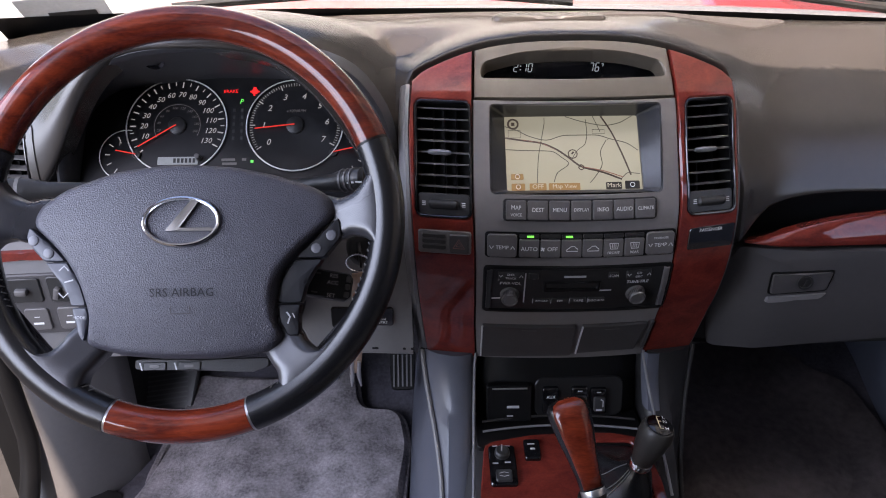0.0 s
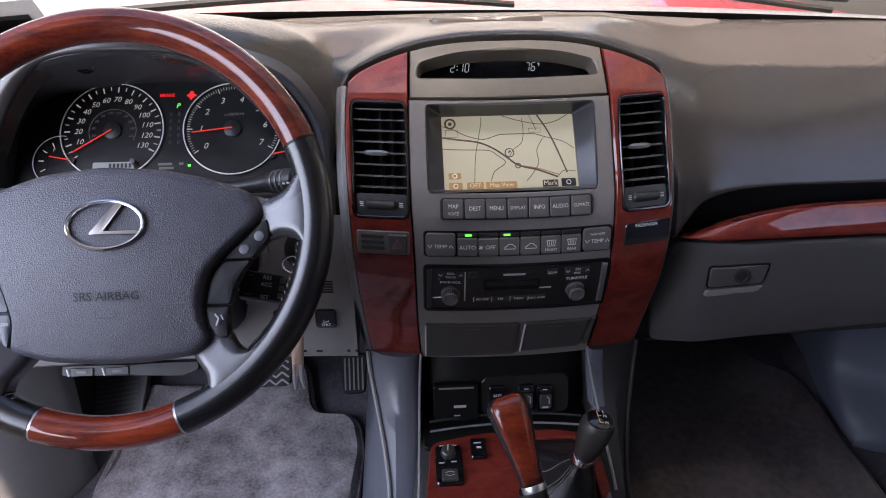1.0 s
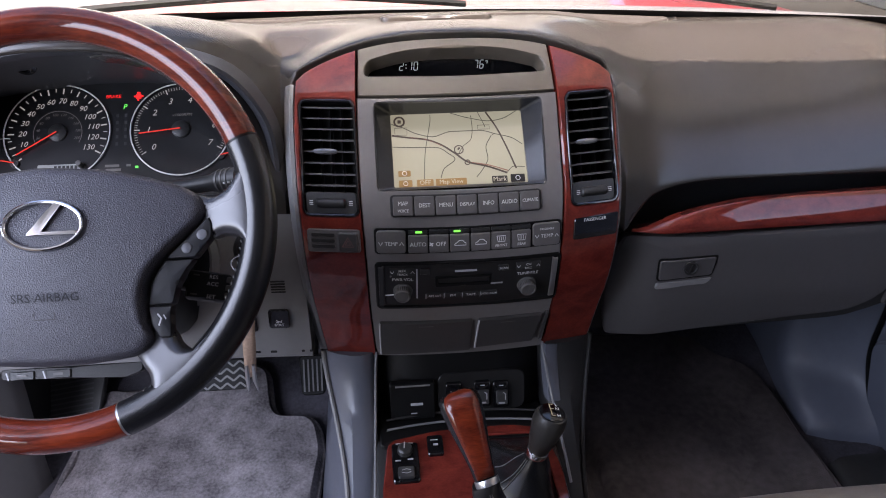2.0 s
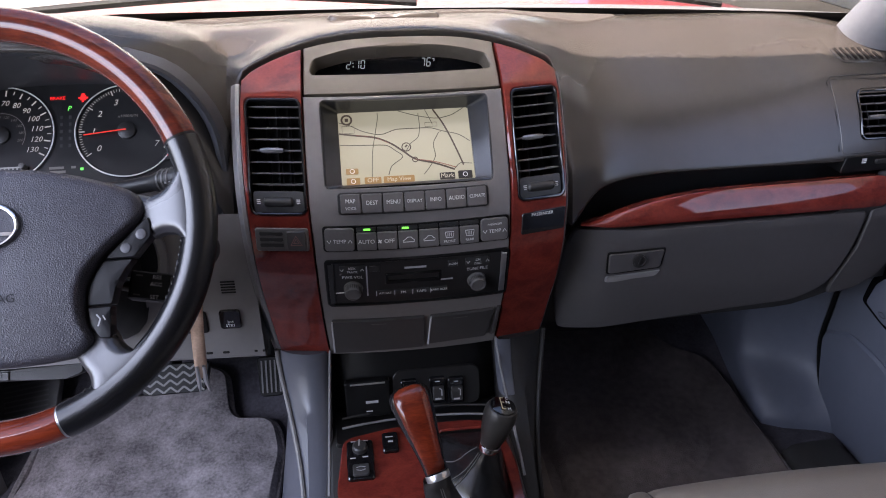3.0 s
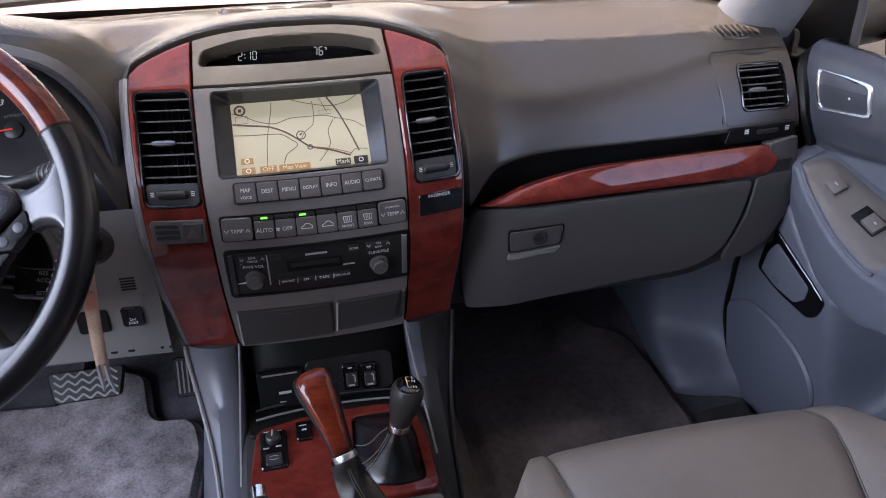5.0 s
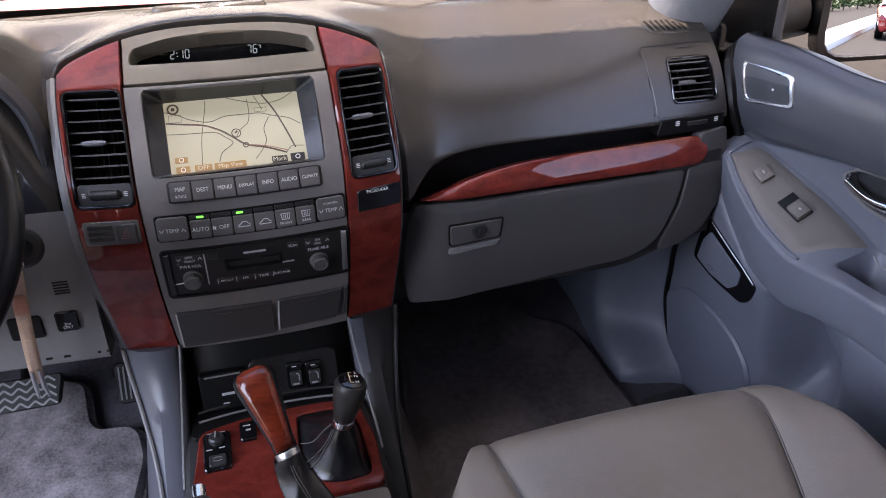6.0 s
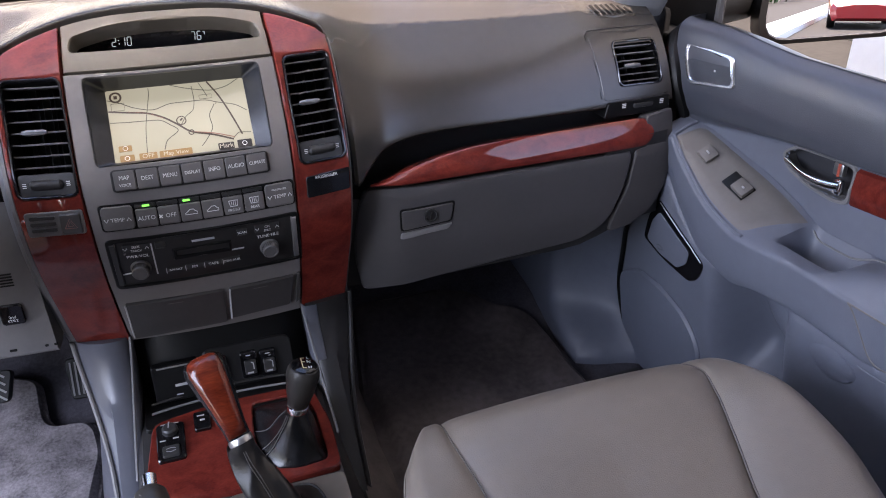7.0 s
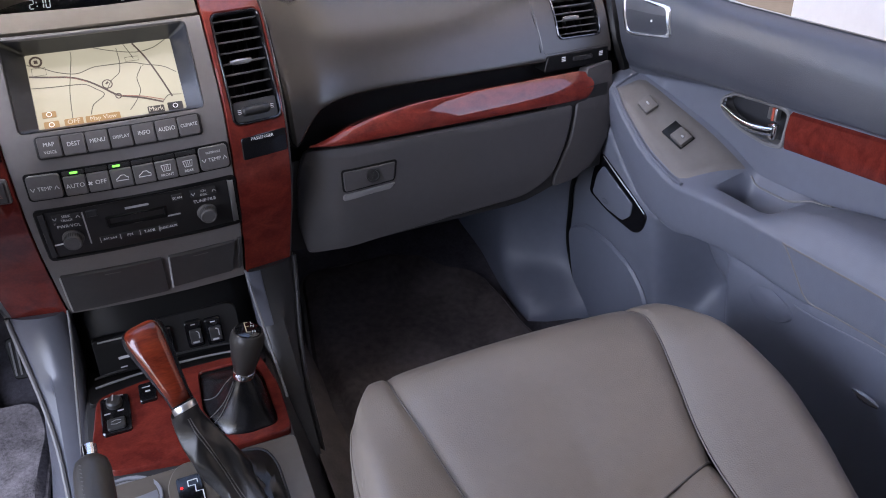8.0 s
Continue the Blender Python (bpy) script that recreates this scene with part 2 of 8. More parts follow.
def plate(bm, outer, c, where, h=0.002, depth=0.004, bevel=0.001, steps=3, crown=0.0):
    """A solid panel with that outline on the surface where(u, v, h), its edge rounded."""
    angs = around(c, outer, n=24)
    o = [cast(outer, c, a) for a in angs]
    def inset(p, t):
        return (p[0] + (c[0] - p[0]) * t, p[1] + (c[1] - p[1]) * t)
    ln = [max(1e-5, math.hypot(p[0] - c[0], p[1] - c[1])) for p in o]
    b = [inset(p, min(0.4, bevel / q)) for p, q in zip(o, ln)]
    loops = [[where(u, v, h - depth) for u, v in o], [where(u, v, h - bevel) for u, v in o]]
    for k in range(steps):
        t = k / steps
        loops.append([where(*inset(p, t), h + crown * (1 - (1 - t) ** 2)) for p in b])
    vs = rings(bm, loops, cap_first=True)
    tip = bm.verts.new(where(c[0], c[1], h + crown))
    for k in range(len(angs)):
        bm.faces.new((vs[-1][k], vs[-1][(k + 1) % len(angs)], tip))


def flat(origin, right, up, out):
    """The surface map of a plane: u along right, v along up, h along out."""
    o, r, u_, n = Vector(origin), Vector(right), Vector(up), Vector(out)
    return lambda u, v, h=0.0: o + r * u + u_ * v + n * h


def lettering(body, size, where, u, v, h=0.0006, align="CENTER", shear=0.0):
    """A word as a thin mesh laid on a surface map."""
    cu = bpy.data.curves.new("word", "FONT")
    cu.body, cu.size, cu.align_x, cu.align_y, cu.resolution_u, cu.shear = body, size, align, "CENTER", 2, shear
    ob = bpy.data.objects.new("word", cu)
    scene.collection.objects.link(ob)
    me = bpy.data.meshes.new_from_object(ob)
    bpy.data.objects.remove(ob)
    bpy.data.curves.remove(cu)
    bm = bmesh.new()
    bm.from_mesh(me)
    bpy.data.meshes.remove(me)
    for vert in bm.verts:
        vert.co = where(u + vert.co.x, v + vert.co.y, h)
    return bm


def print_on(parent, body, size, where, u, v, mat=None, name="lettering", **kw):
    return part(name, lettering(body, size, where, u, v, **kw), mat or WHITE, parent, smooth=False)


def strip(bm, pts, width, where, h=0.0005):
    """A thin flat line of that width along (u, v) points on a surface map."""
    rows = []
    for i, p in enumerate(pts):
        a, b = pts[max(0, i - 1)], pts[min(len(pts) - 1, i + 1)]
        dx, dy = b[0] - a[0], b[1] - a[1]
        q = math.hypot(dx, dy) or 1
        nx, ny = -dy / q * width / 2, dx / q * width / 2
        rows.append([where(p[0] + nx, p[1] + ny, h), where(p[0] - nx, p[1] - ny, h)])
    grid(bm, rows)

# ---- the shell of the car and the ground outside ----
def sheet_ob(name, rows, mat, label, category, thick=0.02, kind="structure", parent=None):
    bm = bmesh.new()
    grid(bm, rows)
    ob = part(name, bm, mat, parent)
    sol = ob.modifiers.new("thickness", "SOLIDIFY")
    sol.thickness, sol.offset = thick, 0.0
    return tagged(ob, label, category, kind=kind)


CONCRETE = material("asphalt", (0.04, 0.0375, 0.034), 0.9, vary=0.2, scale=2.0, bump=0.5, bump_scale=60, spec=0.05)
PAINT = material("red_paint", (0.36, 0.018, 0.02), 0.4, vary=0.04, coat=1.0, scale=3, spec=0.2)
LINER = material("headliner_cloth", (0.4, 0.385, 0.36), 0.9, bump=0.4, bump_scale=700, scale=12)
PILLAR = material("pillar_trim", (0.17, 0.176, 0.19), 0.55, bump=0.2, bump_scale=900, scale=10)

bm = bmesh.new()
grid(bm, [[(x * 400.0, y * 400.0, -0.62) for x in (-1, 1)] for y in (-1, 1)])
tagged(part("ground", bm, CONCRETE), "worn sunlit asphalt forecourt around the car", "ground", kind="structure")

FLOOR_Y = [(-0.9, 0.0), (0.9, 0.0), (1.0, 0.012), (1.12, 0.05), (1.22, 0.11), (1.3, 0.2), (1.34, 0.32), (1.36, 0.5)]
def floor_z(y):
    return smooth_at(FLOOR_Y, y)
ys = [-0.9 + 0.1 * i for i in range(18)] + [0.9 + 0.023 * i for i in range(1, 21)]
rows = [[(x, y, floor_z(y) + 0.012 * math.sin(x * 9 + 1)) for x in np.linspace(-0.74, 0.72, 30)] for y in ys]
sheet_ob("floor", rows, CARPET, "dark grey carpeted floor pan rising to the bulkhead", "floor")

def roof_rows():
    out = []
    for y in np.linspace(-0.95, 0.62, 12):
        out.append([(x, y, 1.24 - 0.10 * (abs(x) / 0.72) ** 3 - 0.05 * step(0.2, 0.62, y)) for x in np.linspace(-0.70, 0.70, 15)])
    return out
sheet_ob("roof", [[(x * 1.04, y, z + 0.03) for x, y, z in r] for r in roof_rows()], PAINT, "red painted roof of the car", "roof")
sheet_ob("ceiling", roof_rows(), LINER, "pale cloth headliner under the roof", "ceiling")
# added wall, out of view, that keeps light from entering behind the seats
bm = bmesh.new()
block(bm, (1.5, 0.05, 1.35), pose(0, -0.95, 0.58), 0.01)
tagged(part("wall_back", bm, GREY), "unseen grey wall closing the cabin behind the seats against light", "wall", kind="structure")
for s, nm in ((1, "wall_right"), (-1, "wall_left")):
    # unseen side wall, added to shut out light behind the front door
    bm = bmesh.new()
    block(bm, (0.05, 0.95 if s > 0 else 0.75, 1.3), pose(s * 0.745, -0.48 if s > 0 else -0.58, 0.58), 0.01)
    tagged(part(nm, bm, GREY), "unseen grey side wall shutting out light behind the front doors", "wall", kind="structure")
    # pillars between the roof and the sides
    bm = bmesh.new()
    rows = []
    for k in range(9):
        t = k / 8
        c = Vector((s * ((0.69 if s > 0 else 0.765) - 0.045 * t), 1.055 - 0.475 * t, 0.605 + 0.565 * t))
        g = 1.0 + 1.1 * step(0.35, 0.0, t)
        rows.append([c + Vector((s * (ox * (g if ox < 0 else 1)), oy * (1 + 0.3 * (g - 1)), 0)) for ox, oy in round_poly([(-0.035, 0.03), (-0.045, -0.01), (-0.03, -0.045), (0.01, -0.055), (0.03, -0.02), (0.02, 0.04)], 0.018, 5)])
    rings(bm, rows, True, True)
    tagged(part("pillar_front", bm, PILLAR), "pale grey windscreen pillar trim rising from the dashboard", "pillar", kind="structure")
    bm = bmesh.new()
    for k in range(2):
        block(bm, (0.06, 0.1, 0.62), pose(s * 0.71, -0.05 - 0.88 * k, 0.9), 0.015)
    tagged(part("pillar_rear", bm, PILLAR), "pale grey door pillars behind the front seats", "pillar", kind="structure")

# windscreen: a bowed pane with a dark printed band along its lower edge
def screen_point(x, t):
    bow = 0.12 * (x / 0.7) ** 2
    return Vector((x * (1 - 0.08 * t), 1.2 - bow - (0.60 - 0.02) * t, 0.645 - 0.01 * (x / 0.7) ** 2 + 0.53 * t))
GLASS = bpy.data.materials.new("window_glass")
GLASS.use_nodes = True
_g = GLASS.node_tree.nodes["Principled BSDF"]
_g.inputs["Transmission Weight"].default_value, _g.inputs["Roughness"].default_value, _g.inputs["IOR"].default_value = 1.0, 0.0, 1.45
_g.inputs["Base Color"].default_value = (0.93, 0.97, 0.95, 1)
bm = bmesh.new()
front = [[screen_point(x, t) for x in np.linspace(-0.69, 0.69, 25)] for t in np.linspace(0.0, 1.0, 9)]
rings(bm, [r + [p + Vector((0, 0.003, 0.003)) for p in reversed(r)] for r in front], True, True)
wind = part("windscreen", bm, GLASS)
wind.visible_shadow = False
tagged(wind, "curved clear windscreen above the dashboard", "windscreen", kind="structure")
bm = bmesh.new()
band_top = lambda x: smooth_at([(-0.69, 0.690), (-0.43, 0.681), (-0.32, 0.677), (-0.2, 0.672), (-0.05, 0.668), (0.12, 0.665), (0.3, 0.662), (0.6, 0.659), (0.69, 0.660)], x)
rows = [[screen_point(x, (0.62 + (band_top(x) - 0.62) * k - 0.645 + 0.01 * (x / 0.7) ** 2) / 0.53) + Vector((0, -0.003, -0.003)) for x in np.linspace(-0.69, 0.69, 25)] for k in (0, 0.5, 1)]
grid(bm, rows)
tagged(part("windscreen_band", bm, BLACK), "black printed band along the foot of the windscreen", "trim", kind="structure")
bm = bmesh.new()
rows = []
for y, z in ((1.17, 0.6), (1.21, 0.642), (1.25, 0.652), (1.30, 0.648), (1.34, 0.62), (1.37, 0.58)):
    rows.append([(x, y - 0.12 * (x / 0.7) ** 2, z - 0.01 * (x / 0.7) ** 2) for x in np.linspace(-0.72, 0.72, 21)])
grid(bm, rows)
tagged(part("cowl", bm, LGREY), "grey plastic cowl below the windscreen", "cowl", kind="structure")
# bulkhead under the dashboard
bm = bmesh.new()
block(bm, (1.42, 0.03, 0.36), pose(0, 1.3, 0.40), 0.005)
tagged(part("bulkhead", bm, BLACK), "dark bulkhead behind the dashboard", "wall", kind="structure")

# bonnet of the car, seen through the windscreen
bm = bmesh.new()
rows = []
for y, z in ((1.35, 0.59), (1.38, 0.622), (1.6, 0.632), (2.0, 0.60), (2.3, 0.55), (2.42, 0.48), (2.46, 0.35)):
    rows.append([(x, y - 0.1 * (x / 0.75) ** 2, z - 0.05 * abs(x / 0.75) ** 4 + 0.012 * (1 if 0.28 < abs(x) < 0.5 else 0)) for x in np.linspace(-0.8, 0.8, 33)])
grid(bm, rows)
bonnet = part("bonnet", bm, PAINT)
tagged(bonnet, "glossy red car bonnet with low raised sides", "bonnet")

# body sides ahead of the doors
for s, nm in ((1, "side_front_right"), (-1, "side_front_left")):
    bm = bmesh.new()
    block(bm, (0.05, 0.40 if s > 0 else 0.49, 0.62), pose(s * 0.735, 1.17 if s > 0 else 1.125, 0.27), 0.005)
    block(bm, (0.05, 0.14, 0.34), pose(s * 0.70, 1.06, 0.445), 0.01)
    tagged(part(nm, bm, BLACK), "dark body side ahead of the door", "wall", kind="structure")

# a pale wall across the forecourt ahead, sized so its reflection brightens the dash top
bm = bmesh.new()
block(bm, (5.6, 0.4, 4.3), pose(-1.3, 5.4, 1.53), 0.02)
tagged(part("wall_ahead", bm, material("pale_render", (0.56, 0.55, 0.515), 0.85, vary=0.14, scale=1.5, bump=0.4, bump_scale=60)), "sunlit pale rendered wall across the forecourt, sized to reflect in the dashboard", "wall", kind="structure")
# what stands outside: a white wall beyond the passenger window, a kerb and trees behind the car
bm = bmesh.new()
block(bm, (0.3, 1.1, 2.4), pose(2.42, 1.53, 0.55), 0.01)
tagged(part("white_wall", bm, material("white_render", (0.7, 0.7, 0.68), 0.8, vary=0.05, scale=3, bump=0.4, bump_scale=90)), "sunlit white rendered wall beside the car", "wall", kind="structure")
# added wall, out of view, that blocks the sky on the passenger side
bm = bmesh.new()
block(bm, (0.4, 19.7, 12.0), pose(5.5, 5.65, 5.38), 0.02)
tagged(part("wall_blocking_sky", bm, material("brown_render", (0.34, 0.29, 0.23), 0.85, vary=0.15, scale=1.5, bump=0.4, bump_scale=60)), "tall unseen brown wall added to block sky light from the right", "wall", kind="structure")
bm = bmesh.new()
block(bm, (110, 0.9, 0.2), pose(10.5, -70.0, -0.55, 0, 0, -80.4), 0.02)
tagged(part("kerb", bm, WHITE), "pale kerb behind the car", "kerb", kind="structure")
LEAF = material("leaves", (0.06, 0.1, 0.03), 0.7, vary=0.5, scale=2.0)
rng = random.Random(5)
BARK = material("bark", (0.12, 0.09, 0.06), 0.9)
def leafy(name, cx, cy, tall, wide, leaves, label, group):
    """A tapered stem with limbs and a ragged crown of single leaves."""
    plant = thing(name, (cx, cy, -0.62), label, name, group)
    bm = bmesh.new()
    tube(bm, [(cx, cy, -0.7), (cx + 0.03 * tall, cy, -0.62 + tall * 0.5), (cx + 0.05 * tall, cy, -0.62 + tall * 0.85)], [0.05 * tall, 0.035 * tall, 0.012 * tall], 8)
    for a in range(4):
        tube(bm, [(cx + 0.03 * tall, cy, -0.62 + tall * (0.35 + 0.1 * a)), (cx + 0.5 * wide * math.cos(a * 1.7), cy + 0.5 * wide * math.sin(a * 1.7), -0.62 + tall * (0.5 + 0.1 * a))], [0.018 * tall, 0.006 * tall], 6)
    part("trunk", bm, BARK, plant)
    bm = bmesh.new()
    for j in range(leaves):
        a, b, r = rng.uniform(0, 6.283), rng.uniform(-1, 1), rng.uniform(0.4, 1.0)
        lump = 1 + 0.25 * math.sin(3 * a + cx) * math.cos(4 * b + cy)
        q = Vector((cx + wide * lump * r * math.cos(a) * math.sqrt(1 - b * b), cy + wide * lump * r * math.sin(a) * math.sqrt(1 - b * b), -0.62 + tall * 0.6 + tall * 0.42 * lump * r * b))
        u, w = [Vector((rng.uniform(-1, 1), rng.uniform(-1, 1), rng.uniform(-1, 1))).normalized() * wide * f for f in (0.14, 0.1)]
        bm.faces.new([bm.verts.new(q + u), bm.verts.new(q + w), bm.verts.new(q - u), bm.verts.new(q - w)])
    part("crown", bm, LEAF, plant)
for k in range(12):
    leafy("shrub", 0.2 + 1.15 * k + rng.uniform(-0.3, 0.3), -40 - 5.0 * k + rng.uniform(-1, 1), rng.uniform(0.9, 1.5), rng.uniform(0.9, 1.4), 260, "round green shrub along the far kerb", "shrubs along the kerb")
for k in range(6):
    leafy("tree", -6 + 6.5 * k + rng.uniform(-1, 1), -105 + rng.uniform(-5, 5), rng.uniform(4.0, 6.0), rng.uniform(2.4, 3.2), 420, "leafy green tree far behind the forecourt", "trees behind the car")

# a red car standing behind, seen in the door mirror
def parked_car(x, y, turn):
    car = thing("parked_car", (x, y, -0.62), "red saloon car parked behind on the forecourt", "car")
    m = pose(x, y, -0.62, 0, 0, turn)
    def loft(secs, cap=True):
        bm = bmesh.new()
        rings(bm, [[m @ Vector((px * w, ly, z)) for px, z in sec] for ly, w, sec in secs], cap, cap)
        return bm
    side = lambda low, belt, top: [(-0.9, low), (-1.0, low + 0.2), (-1.0, belt - 0.1), (-0.94, belt), (-0.4, top), (0.4, top), (0.94, belt), (1.0, belt - 0.1), (1.0, low + 0.2), (0.9, low)]
    body = part("body", loft([(2.3, 0.70, side(0.3, 0.60, 0.66)), (2.15, 0.84, side(0.22, 0.70, 0.76)), (1.2, 0.90, side(0.2, 0.88, 0.95)), (0.6, 0.91, side(0.2, 0.93, 0.98)), (-1.2, 0.91, side(0.2, 0.95, 1.0)), (-2.0, 0.87, side(0.24, 0.93, 0.98)), (-2.25, 0.74, side(0.34, 0.82, 0.88))]), PAINT, car)
    top = lambda z, w: [(-w, 0.94), (-w * 0.86, z - 0.1), (-w * 0.7, z), (w * 0.7, z), (w * 0.86, z - 0.1), (w, 0.94)]
    part("cabin_glass", loft([(1.15, 0.86, top(0.98, 0.98)), (0.35, 0.86, top(1.42, 0.94)), (-1.0, 0.86, top(1.44, 0.94)), (-1.75, 0.86, top(1.0, 0.96))]), GLOSSB, car, "dark glazed cabin")
    bm = bmesh.new()
    grid(bm, [[m @ Vector((u * 0.6, ly, z + 0.015)) for u in (-1, -0.5, 0, 0.5, 1)] for ly, z in ((0.38, 1.41), (0.0, 1.44), (-0.6, 1.45), (-1.0, 1.43))])
    part("roof", bm, PAINT, car)
    for sx in (-1, 1):
        for ly in (1.38, -1.38):
            bm = bmesh.new()
            lathe(bm, [(0.2, -0.11), (0.31, -0.1), (0.33, 0.0), (0.31, 0.1), (0.2, 0.11)], 20, m @ pose(sx * 0.78, ly, 0.33, 0, 90, 0))
            w = part("wheel", bm, BLACK, car)
            bm = bmesh.new()
            lathe(bm, [(0.2, 0.0), (0.19, 0.02), (0.06, 0.01), (0.0, 0.02)], 20, m @ pose(sx * 0.885, ly, 0.33, 0, 90 * sx, 0), cap=False)
            part("rim", bm, SATIN, w)
        bm = bmesh.new()
        block(bm, (0.3, 0.08, 0.12), m @ pose(sx * 0.55, 2.16, 0.62), 0.03)
        part("headlight", bm, SATIN, body, "clear headlight")
parked_car(4.6, -24.5, 6)

import functools

# ---- centre stack surface: a crowned face, by sideways place x and height z ----
STACK_Y = [(0.27, 0.868), (0.307, 0.852), (0.36, 0.837), (0.40, 0.822), (0.45, 0.814), (0.495, 0.819), (0.515, 0.825), (0.575, 0.862), (0.625, 0.892), (0.66, 0.93), (0.685, 0.962), (0.72, 1.02)]
_zs = np.linspace(0.27, 0.72, 300)
_ys = np.array([smooth_at(STACK_Y, z) for z in _zs])
_ys = np.convolve(np.pad(_ys, 8, mode="edge"), np.ones(17) / 17, mode="valid")
def stack_y(z):
    return float(np.interp(z, _zs, _ys))
def on_stack(u, v, h=0.0):
    dz = (stack_y(v + 0.004) - stack_y(v - 0.004)) / 0.008
    n = Vector((1.2 * u, -1.0, dz)).normalized()
    return Vector((u, stack_y(v) + 0.6 * u * u, v)) + n * h


# ---- dashboard pad: sections across the car, each from the windscreen down ----
def arch_z(x):
    return 0.673 - 0.034 * (abs(x) / 0.178) ** 2.6
def centre_section(x):
    za = arch_z(x)
    ya = stack_y(za) + 0.6 * x * x
    return [(1.19, 0.648), (1.155, 0.6615), (1.10, 0.669), (1.04, 0.675), (ya + 0.05, za + 0.010), (ya + 0.022, za + 0.0085), (ya + 0.008, za + 0.004), (ya + 0.012, za - 0.012), (ya + 0.03, za - 0.05), (ya + 0.02, za - 0.10), (ya + 0.04, 0.50)]
RIGHT = [(1.19, 0.622), (1.155, 0.645), (1.10, 0.655), (1.04, 0.652), (0.985, 0.630), (0.952, 0.612), (0.930, 0.590), (0.905, 0.554), (0.892, 0.525), (0.887, 0.508), (0.915, 0.497)]
RIGHT2 = [(1.19, 0.636), (1.155, 0.648), (1.10, 0.652), (1.04, 0.640), (0.988, 0.621), (0.951, 0.599), (0.925, 0.573), (0.906, 0.546), (0.893, 0.522), (0.887, 0.508), (0.915, 0.497)]
RIGHT_END = [(1.10, 0.615), (1.09, 0.622), (1.06, 0.635), (1.02, 0.635), (0.982, 0.624), (0.952, 0.609), (0.930, 0.589), (0.905, 0.554), (0.892, 0.527), (0.887, 0.512), (0.915, 0.50)]
HOOD = [(1.19, 0.642), (1.155, 0.657), (1.10, 0.668), (1.03, 0.688), (0.96, 0.704), (0.91, 0.708), (0.878, 0.703), (0.862, 0.694), (0.860, 0.687), (0.868, 0.681), (0.90, 0.665)]
LSHOULDER = [(1.19, 0.622), (1.155, 0.645), (1.10, 0.660), (1.04, 0.668), (0.985, 0.668), (0.95, 0.655), (0.915, 0.625), (0.890, 0.585), (0.878, 0.55), (0.872, 0.51), (0.90, 0.49)]
LEFT_END = [(1.10, 0.615), (1.09, 0.622), (1.06, 0.640), (1.02, 0.648), (0.985, 0.645), (0.95, 0.632), (0.925, 0.61), (0.905, 0.575), (0.892, 0.54), (0.885, 0.51), (0.91, 0.49)]
SECTIONS = [(-0.70, LEFT_END), (-0.64, LSHOULDER), (-0.585, LSHOULDER), (-0.563, [tuple(0.6 * np.array(a) + 0.4 * np.array(b)) for a, b in zip(LSHOULDER, HOOD)]), (-0.535, [tuple(0.2 * np.array(a) + 0.8 * np.array(b)) for a, b in zip(LSHOULDER, HOOD)]), (-0.50, HOOD), (-0.42, [(y, z + 0.004) for y, z in HOOD]), (-0.32, HOOD),
            (-0.27, [tuple(0.3 * np.array(a) + 0.7 * np.array(b)) for a, b in zip(LSHOULDER, HOOD)]), (-0.228, [tuple(0.8 * np.array(a) + 0.2 * np.array(b)) for a, b in zip(LSHOULDER, HOOD)])]
def edge_section(x, lowest):
    Y = lambda z: stack_y(z) + 0.6 * x * x + 0.010
    return [(1.19, 0.643), (1.155, 0.657), (1.10, 0.664), (1.04, 0.663), (Y(0.638) + 0.055, 0.650), (Y(0.634) + 0.016, 0.640), (Y(0.61), 0.61), (Y(0.565), 0.565), (Y(0.515), 0.515), (Y(lowest), lowest), (Y(lowest) + 0.03, lowest - 0.01)]
SECTIONS += [(-0.200, [(y + (0.008 if i > 4 else 0), z) for i, (y, z) in enumerate(edge_section(0.2, 0.485))])]
SECTIONS += [(x, centre_section(x)) for x in (-0.178, -0.16, -0.13, -0.09, -0.04, 0.0, 0.04, 0.09, 0.13, 0.16, 0.178)]
_e = edge_section(0.189, 0.462)
SECTIONS += [(0.189, _e), (0.212, [tuple(0.62 * np.array(a) + 0.38 * np.array(b)) for a, b in zip(_e, RIGHT2)]), (0.24, [tuple(0.2 * np.array(a) + 0.8 * np.array(b)) for a, b in zip(_e, RIGHT2)]), (0.28, RIGHT2), (0.45, RIGHT2), (0.57, RIGHT), (0.665, RIGHT_END)]
SECTIONS = [(x, tuple(v for p in s for v in p)) for x, s in SECTIONS]
def raw_profile(x):
    flat_ = smooth_at(SECTIONS, x)
    pts = [(flat_[2 * i], flat_[2 * i + 1]) for i in range(11)]
    key = [(float(i), p) for i, p in enumerate(pts)]
    return [tuple(smooth_at(key, t)) for t in np.linspace(0, 10, 61)]
# the moulding is fair away from the centre stack: the sections are averaged along the car's width there
PADX = np.linspace(-0.70, 0.665, 274)
PADP = np.array([raw_profile(x) for x in PADX])
high = np.array([step(26, 17, i) for i in range(61)])
for _ in range(4):
    wide = np.stack([np.convolve(np.pad(PADP[:, i, j], 9, mode="edge"), np.hanning(21)[1:-1] / np.hanning(21).sum(), mode="valid") for i in range(61) for j in range(2)], 1).reshape(PADP.shape)
    fair = np.array([np.maximum(high, step(0.225, 0.30, abs(x))) for x in PADX])[:, :, None]
    PADP = PADP * (1 - fair) + wide * fair
@functools.lru_cache(maxsize=None)
def pad_profile(x):
    i = min(272, max(0, int((x + 0.70) / (PADX[1] - PADX[0]))))
    f = (x - PADX[i]) / (PADX[1] - PADX[0])
    return [tuple(p) for p in PADP[i] * (1 - f) + PADP[i + 1] * f]
